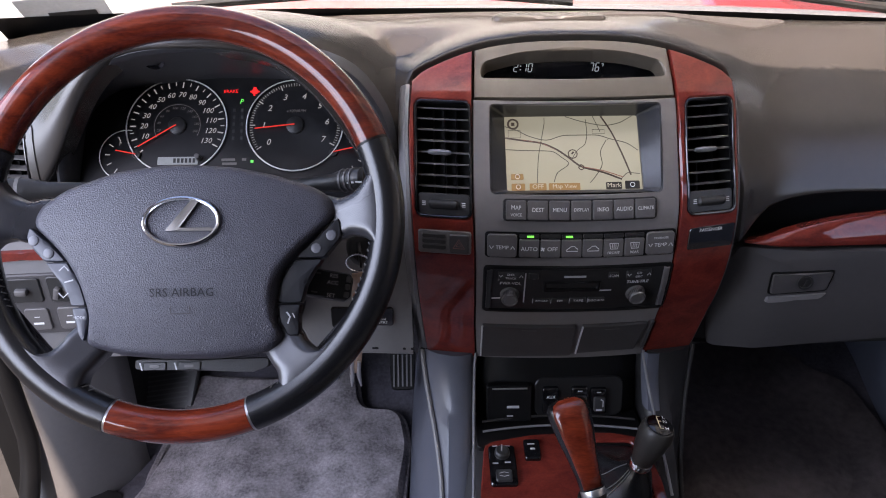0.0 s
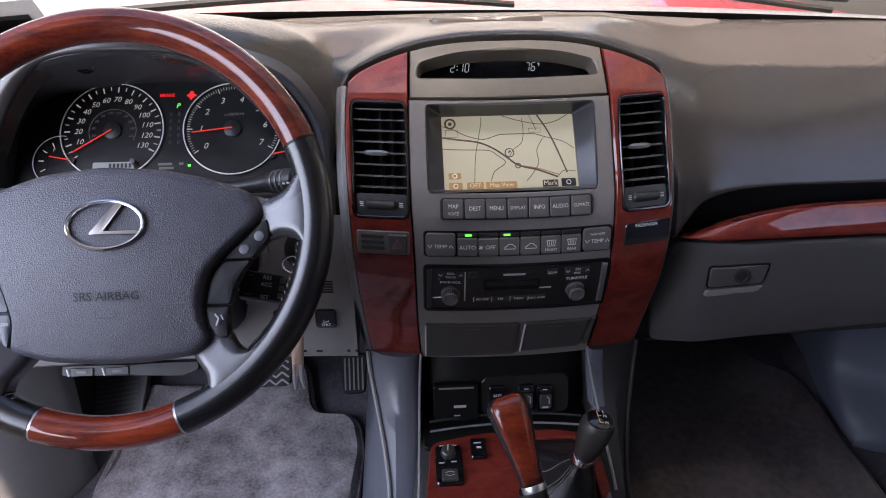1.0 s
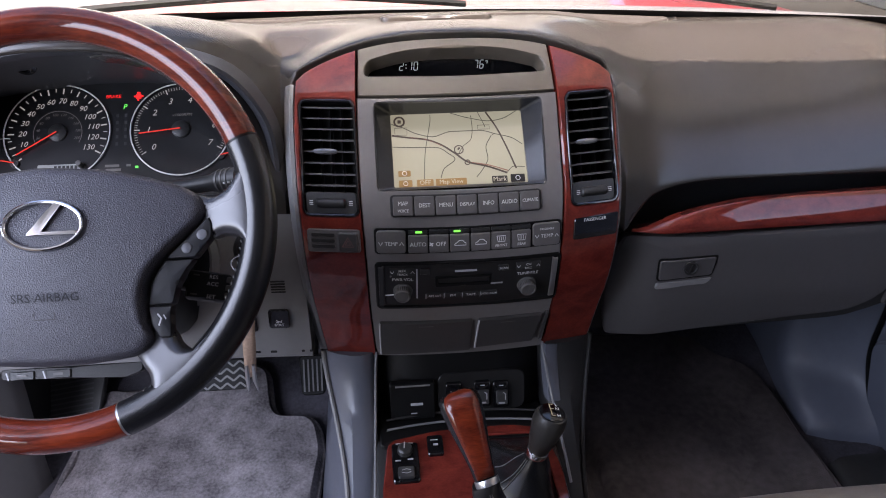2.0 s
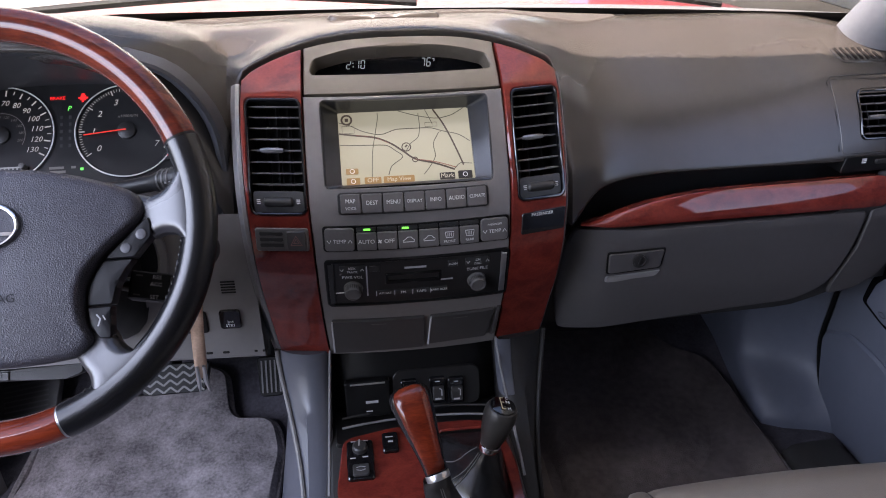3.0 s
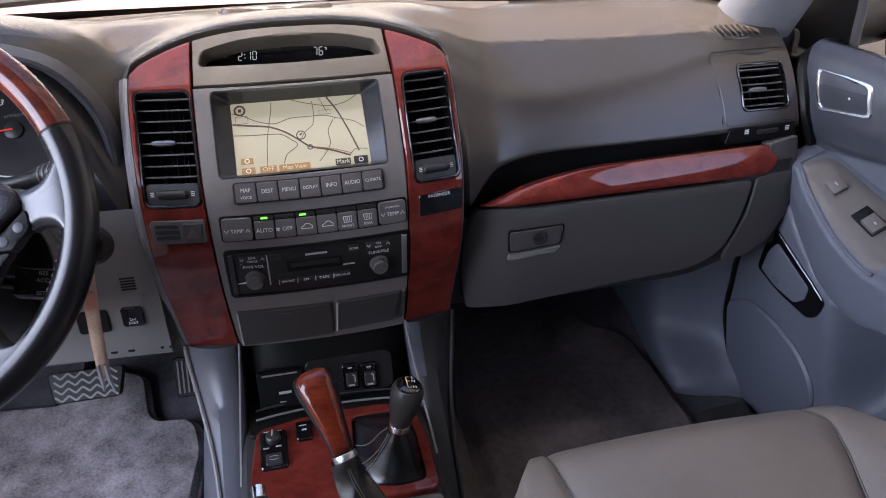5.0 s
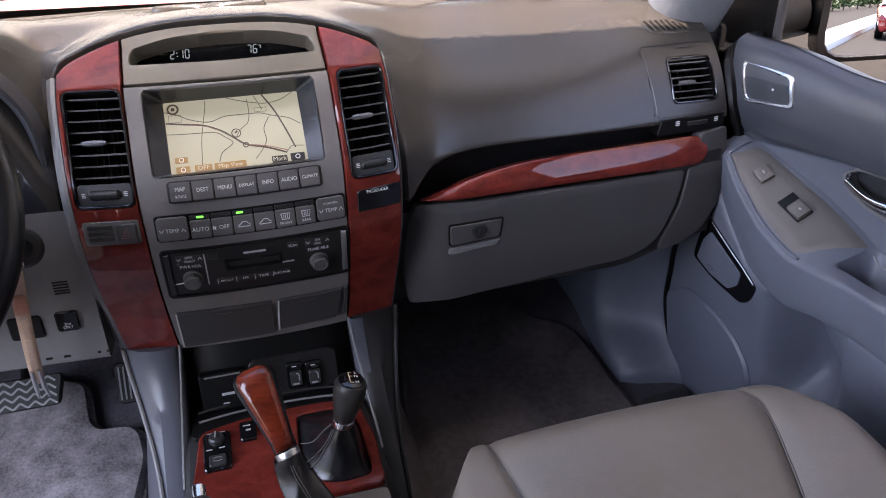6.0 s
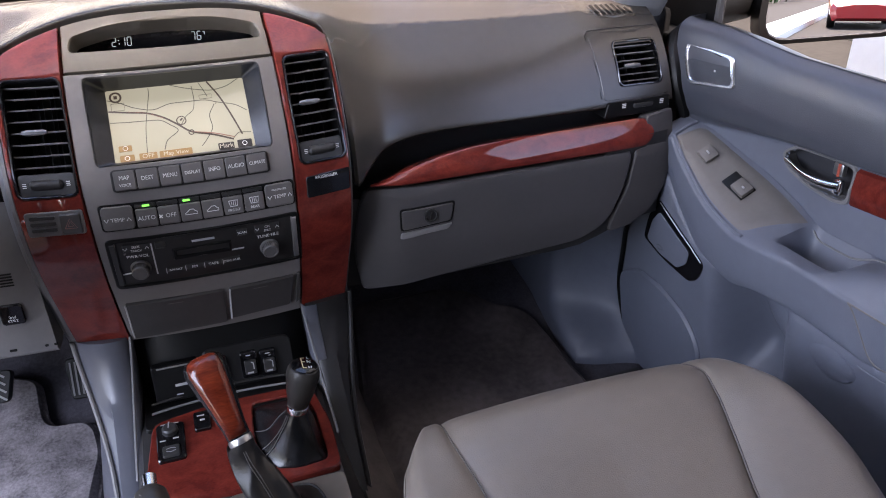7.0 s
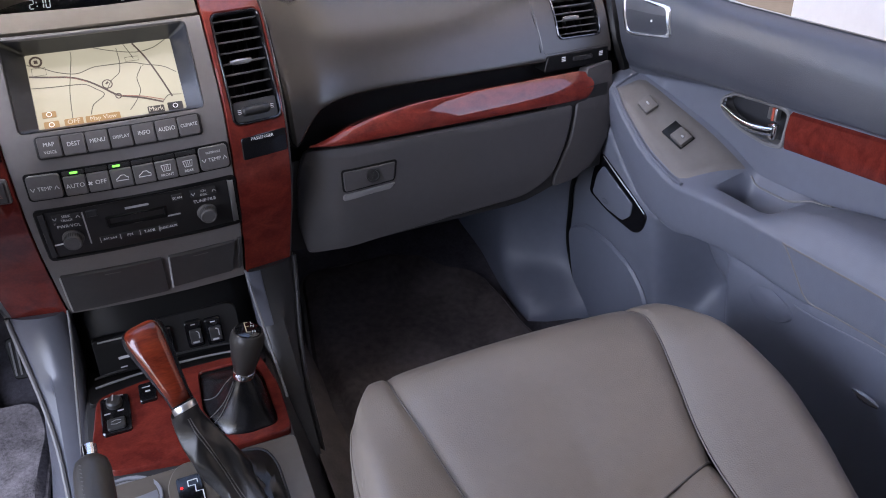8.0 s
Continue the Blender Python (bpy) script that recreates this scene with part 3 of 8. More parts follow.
dashboard = thing("dashboard", (0, 1.0, 0.45), "dark grey moulded vinyl dashboard with a hooded instrument bay", "dashboard")
xs_pad = sorted(set([round(v, 4) for v in np.linspace(-0.70, 0.665, 140)] + [0.5835, 0.65, -0.6725, -0.6075, 0.189, 0.2] + [-0.178, 0.178, 0.0]))
bm = bmesh.new()
grid(bm, [[(x, y, z) for y, z in pad_profile(x)] for x in xs_pad])
# openings for the side vents
inside = lambda c: 0.862 < c.y < 0.96 and ((0.584 < c.x < 0.649 and 0.535 < c.z < 0.586) or (-0.672 < c.x < -0.608 and 0.521 < c.z < 0.591))
bmesh.ops.delete(bm, geom=[f for f in bm.faces if inside(f.calc_center_median())], context="FACES")
part("upper_pad", bm, PAD, dashboard)
def pad_y(x, z):
    """Depth of the pad's rear face at that height."""
    prof = pad_profile(x)
    a = [(q[1], q[0]) for q in prof[24:57]]
    a.sort()
    return float(np.interp(z, [q[0] for q in a], [q[1] for q in a]))
def on_pad(u, v, h=0.0):
    y = pad_y(u, v)
    dz = (pad_y(u, v + 0.004) - pad_y(u, v - 0.004)) / 0.008
    n = Vector((0, -1.0, dz)).normalized()
    return Vector((u, y, v)) + n * h

# dark recess under the pad, then the lower face of the passenger side
def lower_y(x, z):
    return 0.858 + 0.25 * max(0.0, z - 0.44) + 0.18 * max(0.0, 0.36 - z) ** 1.2 + 0.9 * max(0.0, x - 0.56) ** 2 + 0.02 * step(0.26, 0.19, x)
def on_lower(u, v, h=0.0):
    dz = (lower_y(u, v + 0.004) - lower_y(u, v - 0.004)) / 0.008
    dx = (lower_y(u + 0.004, v) - lower_y(u - 0.004, v)) / 0.008
    n = Vector((dx, -1.0, dz)).normalized()
    return Vector((u, lower_y(u, v), v)) + n * h
# flat black sheet standing in for the shade inside the recess
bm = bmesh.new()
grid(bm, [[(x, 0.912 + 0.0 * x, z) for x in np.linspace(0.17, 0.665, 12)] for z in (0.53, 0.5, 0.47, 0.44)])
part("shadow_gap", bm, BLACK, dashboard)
# wood strip
WOODTOP = [(0.214, 0.449), (0.24, 0.460), (0.264, 0.468), (0.32, 0.480), (0.376, 0.486), (0.50, 0.4895), (0.60, 0.4915), (0.632, 0.489)]
def strip_rows():
    rows = []
    for x in list(np.linspace(0.214, 0.608, 54)) + [0.612, 0.616, 0.619, 0.6215, 0.6235, 0.625]:
        top = smooth_at(WOODTOP, x)
        bot = 0.4485 + 0.004 * (x - 0.214) / 0.4
        k = 1 - math.sqrt(max(0.0, 1 - max(0.0, (x - 0.605) / 0.0203) ** 2))
        rows.append((x, bot + 0.016 * k, max(top, bot + 0.002) - 0.010 * k))
    return rows
bm = bmesh.new()
loops = []
for x, a, b in strip_rows():
    prof = [(-0.02, a)] + [(h, a + k * (b - a)) for k, h in ((0, 0.0005), (0.04, 0.0038), (0.12, 0.0052), (0.25, 0.0057), (0.4, 0.0053), (0.55, 0.0042), (0.7, 0.0026), (0.85, 0.0006), (0.95, -0.0009), (1, -0.0022))] + [(-0.02, b)]
    loops.append([on_lower(x, z, h) for h, z in prof])
rings(bm, loops, True, True)
part("wood_strip", bm, WOOD, dashboard, "glossy red-brown wood trim strip")

# glove box
glove = thing("glove_box", (0.40, 0.87, 0.37), "closed grey glove box door below the wood strip", "glove box")
def glove_outline():
    return round_poly([(0.206, 0.444), (0.590, 0.449), (0.583, 0.40), (0.560, 0.345), (0.52, 0.322), (0.37, 0.310), (0.26, 0.302), (0.196, 0.292), (0.186, 0.35), (0.196, 0.42)], [0.006, 0.006, 0.03, 0.02, 0.02, 0.03, 0.03, 0.008, 0.03, 0.02])
bm = bmesh.new()
plate(bm, glove_outline(), (0.39, 0.385), on_lower, 0.002, 0.016, 0.003, steps=10)
part("door", bm, GREY, glove)
# end piece beside the glove box
bm = bmesh.new()
plate(bm, round_poly([(0.596, 0.450), (0.615, 0.4525), (0.618, 0.494), (0.664, 0.498), (0.664, 0.43), (0.656, 0.385), (0.632, 0.350), (0.60, 0.331), (0.564, 0.326), (0.566, 0.345), (0.588, 0.395)], 0.006), (0.628, 0.432), on_lower, 0.001, 0.02, 0.002, steps=6)
part("end_panel", bm, GREY, dashboard)
# under edge closing the lower dash
bm = bmesh.new()
grid(bm, [[on_lower(x, 0.30 + 0.01 * (x - 0.19) / 0.4 + 0.03 * step(0.5, 0.62, x), 0.0) + Vector((0, d, e)) for x in np.linspace(0.16, 0.65, 20)] for d, e in ((0.0, 0.13), (0.004, 0.0), (0.06, -0.004), (0.25, 0.02))])
part("under_panel", bm, CHAR, dashboard)

# ---- centre stack ----
stack = thing("centre_stack", (0, 0.87, 0.30), "dark plastic centre stack framed by glossy red wood columns", "centre console")
def half_w(v):
    return smooth_at([(0.29, 0.105), (0.36, 0.109), (0.45, 0.111), (0.55, 0.114), (0.625, 0.1125), (0.67, 0.109)], v)
def inner_edge(zs, side):
    return [(side * half_w(z), z) for z in zs]
def outer_x(v):
    return smooth_at([(0.29, 0.166), (0.34, 0.171), (0.42, 0.177), (0.50, 0.1815), (0.58, 0.184), (0.63, 0.1815), (0.64, 0.178)], v)
ARCH = [(x, arch_z(x)) for x in np.linspace(-0.109, 0.109, 15)]
# clock panel
clock_panel_outline = [(-0.1115, 0.6225), (0.1115, 0.6225), (0.1105, 0.64)] + list(reversed(ARCH)) + [(-0.1105, 0.64)]
CLOCK_HOLE = round_poly([(-0.104, 0.640), (0.104, 0.640), (0.100, 0.6535), (0.06, 0.6625), (0.0, 0.6655), (-0.06, 0.6625), (-0.100, 0.6535)], [0.012, 0.012, 0.012, 0.04, 0.04, 0.04, 0.012])
bm = bmesh.new()
holed(bm, clock_panel_outline, CLOCK_HOLE, (0, 0.651), on_stack, 0.0, 5, 0.022, 0.03)
part("clock_surround", bm, TAUPE, stack, "taupe plastic clock surround")
# screen bezel and the face below it
bezel_outline = inner_edge(np.linspace(0.294, 0.6205, 14), 1) + inner_edge(np.linspace(0.6205, 0.294, 14), -1)
SCREEN_HOLE = rrect(0.0, 0.5745, 0.188, 0.084, 0.005)
bm = bmesh.new()
holed(bm, bezel_outline, SCREEN_HOLE, (0, 0.575), on_stack, 0.0, 14, 0.004, 0.03)
part("face", bm, STACKM, stack)
# wood columns round the vents
VENT_W, VENT_H = 0.062, 0.112
def vent_hole(side):
    return rrect(-0.1465, 0.5625, VENT_W, VENT_H, 0.008) if side < 0 else rrect(0.1505, 0.5625, 0.0565, VENT_H, 0.008)
def column_outline(side):
    zs = np.linspace(0.296, 0.635, 16)
    out = [(outer_x(z), z) for z in zs] + [(0.17, 0.6425)] + [(x, arch_z(x)) for x in np.linspace(0.163, 0.1115, 6)] + [(half_w(z) + 0.0012, z) for z in zs[::-1]]
    return [(side * x, z) for x, z in out]
for side in (-1, 1):
    bm = bmesh.new()
    holed(bm, column_outline(side), vent_hole(side), (-0.1465 if side < 0 else 0.1505, 0.5625), on_stack, 0.0015, 12, 0.012, 0.04, 0.002)
    part("wood_column", bm, WOOD, stack, "glossy red wood column")

# display screen
SCR_O, SCR_UP = Vector((0, 0.8835, 0.561)), Vector((0, 0.0613, 0.066)).normalized()
SCR_N = Vector((0, -SCR_UP.z, SCR_UP.y))
on_screen = flat(SCR_O, (1, 0, 0), SCR_UP, SCR_N)
display = thing("navigation_display", SCR_O + SCR_UP * -0.045, "lit navigation screen showing a pale road map, in a deep recess", "screen")
SCREENM = glow("map_ground", (0.55, 0.56, 0.42), 0.13)
angs = around((0, 0), rrect(0, 0, 0.152, 0.09, 0.002), n=40)
so, sh = rrect(0, 0, 0.152, 0.09, 0.002), rrect(0, 0, 0.188, 0.084, 0.005)
bm = bmesh.new()
rings(bm, [[on_stack(u, 0.5745 + v, 0.0) for u, v in sh], [on_stack(u, 0.5745 + v, -0.004) for u, v in sh], [on_screen(u, v, 0.004) for u, v in so], [on_screen(u, v, 0.0) for u, v in so]])
part("recess", bm, material("recess_plastic", (0.03, 0.032, 0.038), 0.3, scale=20), display)
bm = bmesh.new()
grid(bm, [[on_screen(x, y) for x in (-0.0765, 0.0765)] for y in (-0.0455, 0.0455)])
part("screen", bm, SCREENM, display, "pale green lit map screen", smooth=False)

def buttons_row(parent, where, x0, x1, z0, z1, n, mat, gap=0.0012, h=0.003, r=0.0018, name="button", skew=0.0):
    """A row of separate push buttons side by side."""
    made, w = [], (x1 - x0) / n
    for i in range(n):
        bm = bmesh.new()
        cx = x0 + (i + 0.5) * w
        plate(bm, rrect(cx, (z0 + z1) / 2, w - gap, z1 - z0, r, 3), (cx, (z0 + z1) / 2), where, h, h + 0.004, 0.0009, steps=2)
        made.append((cx, part(name, bm, mat, parent)))
    return made


BTN = material("button_grey", (0.098, 0.092, 0.089), 0.42, bump=0.1, bump_scale=1500, scale=30)
BTND = material("button_dark", (0.022, 0.022, 0.022), 0.4, scale=30)
PRINT = material("pale_print", (0.7, 0.7, 0.69), 0.6, vary=0.08)
GREEN = glow("green_lamp", (0.12, 1.0, 0.1), 0.42)

# keys below the screen
keys = thing("button_bar", on_stack(0.002, 0.507), "row of seven grey menu buttons below the screen", "button bar")
bm = bmesh.new()
plate(bm, rrect(0.0025, 0.517, 0.169, 0.0225, 0.004), (0.0025, 0.517), on_stack, 0.0012, 0.006, 0.0008, steps=3)
part("surround", bm, CHAR, keys)
for (cx, b), word in zip(buttons_row(keys, on_stack, -0.0795, 0.0845, 0.5075, 0.5265, 7, BTN, h=0.0045), ("MAP", "DEST", "MENU", "DISPLAY", "INFO", "AUDIO", "CLIMATE")):
    print_on(b, word, 0.0056 if len(word) < 6 else 0.0045, on_stack, cx, 0.5175 + (0.002 if word == "MAP" else 0), PRINT, h=0.0052)
    if word == "MAP":
        print_on(b, "VOICE", 0.0042, on_stack, cx, 0.5125, PRINT, h=0.0052)

# climate controls
climate = thing("climate_panel", on_stack(0.005, 0.465), "strip of dark climate control buttons with green lamps", "control panel")
bm = bmesh.new()
plate(bm, rrect(0.0045, 0.479, 0.212, 0.030, 0.004), (0.0045, 0.479), on_stack, 0.001, 0.006, 0.0008, steps=4)
part("surround", bm, BLACK, climate)
for x0, x1, cx in ((-0.0995, -0.0655, -0.0825), (0.0755, 0.1085, 0.092)):
    b = buttons_row(climate, on_stack, x0, x1, 0.466, 0.492, 1, BTN, h=0.0045, r=0.004, name="temperature_rocker")[0][1]
    print_on(b, "TEMP", 0.006, on_stack, cx, 0.4775, PRINT, h=0.0052)
    bm = bmesh.new()
    for dx, s in ((-0.0115, -1), (0.0115, 1)):
        strip(bm, [(cx + dx - 0.0022, 0.4775 + s * -0.0018), (cx + dx, 0.4775 + s * 0.0018), (cx + dx + 0.0022, 0.4775 + s * -0.0018)], 0.0008, on_stack, 0.0052)
    part("arrow_mark", bm, PRINT, b)
    if x0 > 0:
        print_on(b, "PASSENGER", 0.0032, on_stack, cx, 0.4855, PRINT, h=0.0052)
words = ("AUTO", "OFF", "", "", "FRONT", "REAR")
for i, (cx, b) in enumerate(buttons_row(climate, on_stack, -0.0645, 0.0745, 0.466, 0.4865, 6, BTN, h=0.0042)):
    if words[i]:
        print_on(b, words[i], 0.0066 if i < 2 else 0.0042, on_stack, cx + (0.002 if i == 1 else 0), 0.4762 if i < 2 else 0.471, PRINT, h=0.005)
    if i in (2, 3):   # car outline with an arrow
        bm = bmesh.new()
        strip(bm, [(cx - 0.006, 0.4755), (cx - 0.003, 0.4775), (cx - 0.001, 0.4795), (cx + 0.003, 0.4795), (cx + 0.0045, 0.4775), (cx + 0.0065, 0.4765), (cx + 0.0065, 0.474), (cx - 0.006, 0.474), (cx - 0.006, 0.4755)], 0.0008, on_stack, 0.005)
        part("car_mark", bm, PRINT, b)
    if i == 1:   # fan mark
        bm = bmesh.new()
        for a in range(4):
            strip(bm, [(cx - 0.0085, 0.4762), (cx - 0.0085 + 0.0024 * math.cos(a * 1.57 + 0.6), 0.4762 + 0.0024 * math.sin(a * 1.57 + 0.6))], 0.0014, on_stack, 0.005)
        part("fan_mark", bm, PRINT, b)
    if i > 3:
        bm = bmesh.new()
        strip(bm, [(cx - 0.005, 0.482), (cx + 0.005, 0.482), (cx + 0.0038, 0.4755), (cx - 0.0038, 0.4755), (cx - 0.005, 0.482)], 0.0008, on_stack, 0.005)
        for k in (-0.002, 0.0, 0.002):
            strip(bm, [(cx + k, 0.4765), (cx + k, 0.481)], 0.0006, on_stack, 0.005)
        part("glass_mark", bm, PRINT, b)
    bm = bmesh.new()
    plate(bm, rrect(cx, 0.4898, 0.0215, 0.0042, 0.0008), (cx, 0.4898), on_stack, 0.003, 0.004, 0.0005, steps=1)
    part("lamp_strip", bm, BTND, climate)
    if i in (0, 2):
        bm = bmesh.new()
        plate(bm, rrect(cx + 0.001 - (0.004 if i == 2 else 0), 0.4898, 0.0075, 0.0022, 0.0005), (cx + 0.001 - (0.004 if i == 2 else 0), 0.4898), on_stack, 0.0037, 0.002, 0.0002, steps=1)
        part("lamp", bm, GREEN, climate, "small lit green lamp")

# radio
radio = thing("car_radio", on_stack(0.004, 0.39), "black cassette radio with two round knobs", "car radio")
bm = bmesh.new()
holed(bm, rrect(0.0045, 0.420, 0.214, 0.068, 0.005), rrect(0.0045, 0.420, 0.198, 0.060, 0.004), (0.0045, 0.42), on_stack, 0.0025, 2, 0.006, 0.006)
part("frame", bm, BLACK, radio)
bm = bmesh.new()
plate(bm, rrect(0.0045, 0.420, 0.199, 0.061, 0.003), (0.0045, 0.42), on_stack, 0.0006, 0.005, 0.0005, steps=4)
part("faceplate", bm, material("radio_face", (0.012, 0.0115, 0.0115), 0.4, bump=0.12, bump_scale=1200, scale=18), radio)
for s in (-1, 1):   # bright metal ends
    bm = bmesh.new()
    x = 0.0045 + s * 0.1
    plate(bm, [(x - 0.003, 0.392), (x + 0.003, 0.392), (x + 0.003, 0.449), (x - 0.003, 0.449)], (x, 0.42), on_stack, 0.0035, 0.004, 0.0012, steps=2)
    part("end_trim", bm, SATIN if s > 0 else BTND, radio)
def radio_block(x0, x1, z0, z1, word="", size=0.0045, mat=BTND, name="button", h=0.0022):
    b = buttons_row(radio, on_stack, x0, x1, z0, z1, 1, mat, h=h, r=0.001, name=name, gap=0.0004)[0][1]
    if word:
        print_on(b, word, size, on_stack, (x0 + x1) / 2, (z0 + z1) / 2, WHITE, h=h + 0.0006)
    return b
for s, word, top in ((-1, "PWR·VOL", "SEEK"), (1, "TUNE·FILE", "CH")):
    kx = s * 0.0715 + (0.0015 if s > 0 else 0)
    base = on_stack(kx, 0.4135)
    bm = bmesh.new()
    nrm = (on_stack(kx, 0.4135, 0.01) - base).normalized()
    m = Matrix.Translation(base) @ nrm.to_track_quat("Z", "Y").to_matrix().to_4x4()
    lathe(bm, [(0.0112, 0.0), (0.0112, 0.002), (0.0098, 0.003), (0.0094, 0.010), (0.0088, 0.0115), (0.0075, 0.0117), (0.0070, 0.0112), (0.0, 0.0112)], 28, m, cap=False)
    knob = part("knob", bm, material("knob_grey", (0.085, 0.082, 0.081), 0.4, vary=0.1), radio, "grey round knob")
    bm = bmesh.new()
    for k in range(28):
        a = 2 * math.pi * k / 28
        block(bm, (0.0006, 0.0010, 0.006), m @ pose(0.0095 * math.cos(a), 0.0095 * math.sin(a), 0.0060, 0, 0, math.degrees(a)))
    part("knurl", bm, CHAR, knob)
    print_on(radio, word, 0.0056, on_stack, kx, 0.4305, PRINT, h=0.0012)
    b = radio_block(kx - 0.0145, kx + 0.0145, 0.4365, 0.4465, "", name="rocker")
    print_on(b, top, 0.0042, on_stack, kx, 0.4435, PRINT, h=0.0028)
    print_on(b, "TRACK" if s < 0 else "DISC", 0.0038, on_stack, kx, 0.4388, PRINT, h=0.0028)
    bm = bmesh.new()
    for dx, d in ((-0.0115, -1), (0.0115, 1)):
        strip(bm, [(kx + dx - 0.002, 0.4415 - d * 0.0015), (kx + dx, 0.4415 + d * 0.0015), (kx + dx + 0.002, 0.4415 - d * 0.0015)], 0.0007, on_stack, 0.0028)
    part("arrow_mark", bm, PRINT, b)
bm = bmesh.new()
strip(bm, [(-0.092, 0.4075), (-0.082, 0.4085)], 0.002, on_stack, 0.0014)
part("mark_bar", bm, PRINT, radio)
for k, word in enumerate(("AM·SAT", "FM", "TAPE", "DISC·AUX")):
    radio_block(-0.0445 + k * 0.021, -0.0445 + (k + 1) * 0.021 - 0.0016, 0.403, 0.4095, word, 0.0052 if k < 3 and k else 0.0043)
for k in range(4):
    bm = bmesh.new()
    strip(bm, [(-0.0450 + k * 0.021, 0.4025), (-0.0450 + k * 0.021, 0.4100)], 0.0008, on_stack, 0.003)
    part("bright_edge", bm, TRIMB, radio)
radio_block(-0.052, -0.04, 0.4375, 0.4455, "", name="eject_button")
radio_block(0.038, 0.050, 0.4375, 0.4455, "SCAN", 0.004)
bm = bmesh.new()
holed(bm, rrect(-0.002, 0.4265, 0.066, 0.0145, 0.0015), rrect(-0.002, 0.4275, 0.056, 0.0075, 0.001), (-0.002, 0.4272), on_stack, 0.0022, 2, 0.01, 0.003)
part("cassette_slot", bm, BLACK, radio)
bm = bmesh.new()
plate(bm, rrect(-0.004, 0.4275, 0.05, 0.0055, 0.0008), (-0.004, 0.4275), on_stack, -0.001, 0.003, 0.0004, steps=1)
part("slot_flap", bm, BTN, radio)
bm = bmesh.new()
strip(bm, [(-0.012, 0.4405), (0.013, 0.4405)], 0.0028, on_stack, 0.0012)
part("maker_bar", bm, MARKM, radio)
bm = bmesh.new()
strip(bm, [(0.03, 0.42), (0.044, 0.42)], 0.0022, on_stack, 0.0012)
part("mark_bar", bm, MARKM, radio)
bm = bmesh.new()
strip(bm, [(-0.0552, 0.403), (-0.0552, 0.4455)], 0.0016, on_stack, 0.002)
part("bright_edge", bm, TRIMB, radio)

# two storage drawers at the foot of the stack
for x0, x1, bot in ((-0.1005, 0.0125, 0.3035), (0.0165, 0.096, 0.310)):
    drawer = thing("storage_drawer", on_stack((x0 + x1) / 2, 0.305), "closed dark flip-down storage drawer", "drawer", "drawers in the stack")
    bm = bmesh.new()
    out = round_poly([(x0, bot - (0.002 if x0 < 0 else 0)), (x1 - (0.004 if x0 > 0 else 0.0), bot + 0.002), (x1 + (0.004 if x0 > 0 else 0.0), 0.360), (x0 + (0.003 if x0 > 0 else 0), 0.360)], 0.003)
    plate(bm, out, ((x0 + x1) / 2, 0.332), on_stack, 0.004, 0.012, 0.0015, steps=5)
    d = part("front", bm, DARKP, drawer)
    bm = bmesh.new()
    strip(bm, [((x0 + x1) / 2 - 0.009, 0.3535), ((x0 + x1) / 2 + 0.009, 0.3535)], 0.0012, on_stack, 0.0046)
    part("press_mark", bm, BTN, d)
    bm = bmesh.new()
    tube(bm, [on_stack(x0 + 0.0005 + (0.003 if x0 > 0 else 0) * (z - bot) / 0.05, z, 0.0038) for z in np.linspace(bot, 0.359, 8)], 0.0011, 6)
    part("edge_trim", bm, TRIMB, drawer, "thin bright edge trim")
bm = bmesh.new()
plate(bm, round_poly([(0.099, 0.312), (0.103, 0.316), (0.1075, 0.362), (0.1035, 0.362)], 0.001), (0.1035, 0.34), on_stack, 0.004, 0.01, 0.001, steps=1)
part("corner_trim", bm, DARKP, stack)

# hazard switch in the driver-side column, airbag sign in the other
hazard = thing("hazard_switch", on_stack(-0.145, 0.465), "dark hazard switch panel set into the wood column", "switch")
bm = bmesh.new()
plate(bm, rrect(-0.1455, 0.4795, 0.0585, 0.0265, 0.003), (-0.1455, 0.4795), on_stack, 0.0035, 0.008, 0.001, steps=3)
part("panel", bm, BTN, hazard)
for k in range(3):
    bm = bmesh.new()
    plate(bm, rrect(-0.157, 0.4735 + k * 0.0065, 0.026, 0.0042, 0.0015), (-0.157, 0.4735 + k * 0.0065), on_stack, 0.0046, 0.003, 0.0006, steps=1)
    part("rib", bm, CHAR, hazard)
bm = bmesh.new()
plate(bm, rrect(-0.1295, 0.4785, 0.021, 0.022, 0.002), (-0.1295, 0.4785), on_stack, 0.0055, 0.004, 0.0012, steps=2)
hb = part("button", bm, DARKP, hazard)
bm = bmesh.new()
for k, w in ((0.0062, 0.0009), (0.003, 0.0008)):
    strip(bm, [(-0.1295 - k, 0.4785 - k * 0.7), (-0.1295 + k, 0.4785 - k * 0.7), (-0.1295, 0.4785 + k), (-0.1295 - k, 0.4785 - k * 0.7)], w, on_stack, 0.0062)
part("triangle_mark", bm, material("dull_red_print", (0.22, 0.1, 0.09), 0.5), hb)
sign = thing("airbag_sign", on_stack(0.152, 0.468), "small gloss black passenger airbag sign in the wood column", "indicator")
bm = bmesh.new()
plate(bm, round_poly([(0.1245, 0.4675), (0.178, 0.4685), (0.1795, 0.4945), (0.1255, 0.4925)], 0.003), (0.152, 0.481), on_stack, 0.003, 0.006, 0.0008, steps=3)
sp = part("panel", bm, GLOSSB, sign)
print_on(sp, "PASSENGER", 0.0052, on_stack, 0.150, 0.4898, WHITE, h=0.0036)

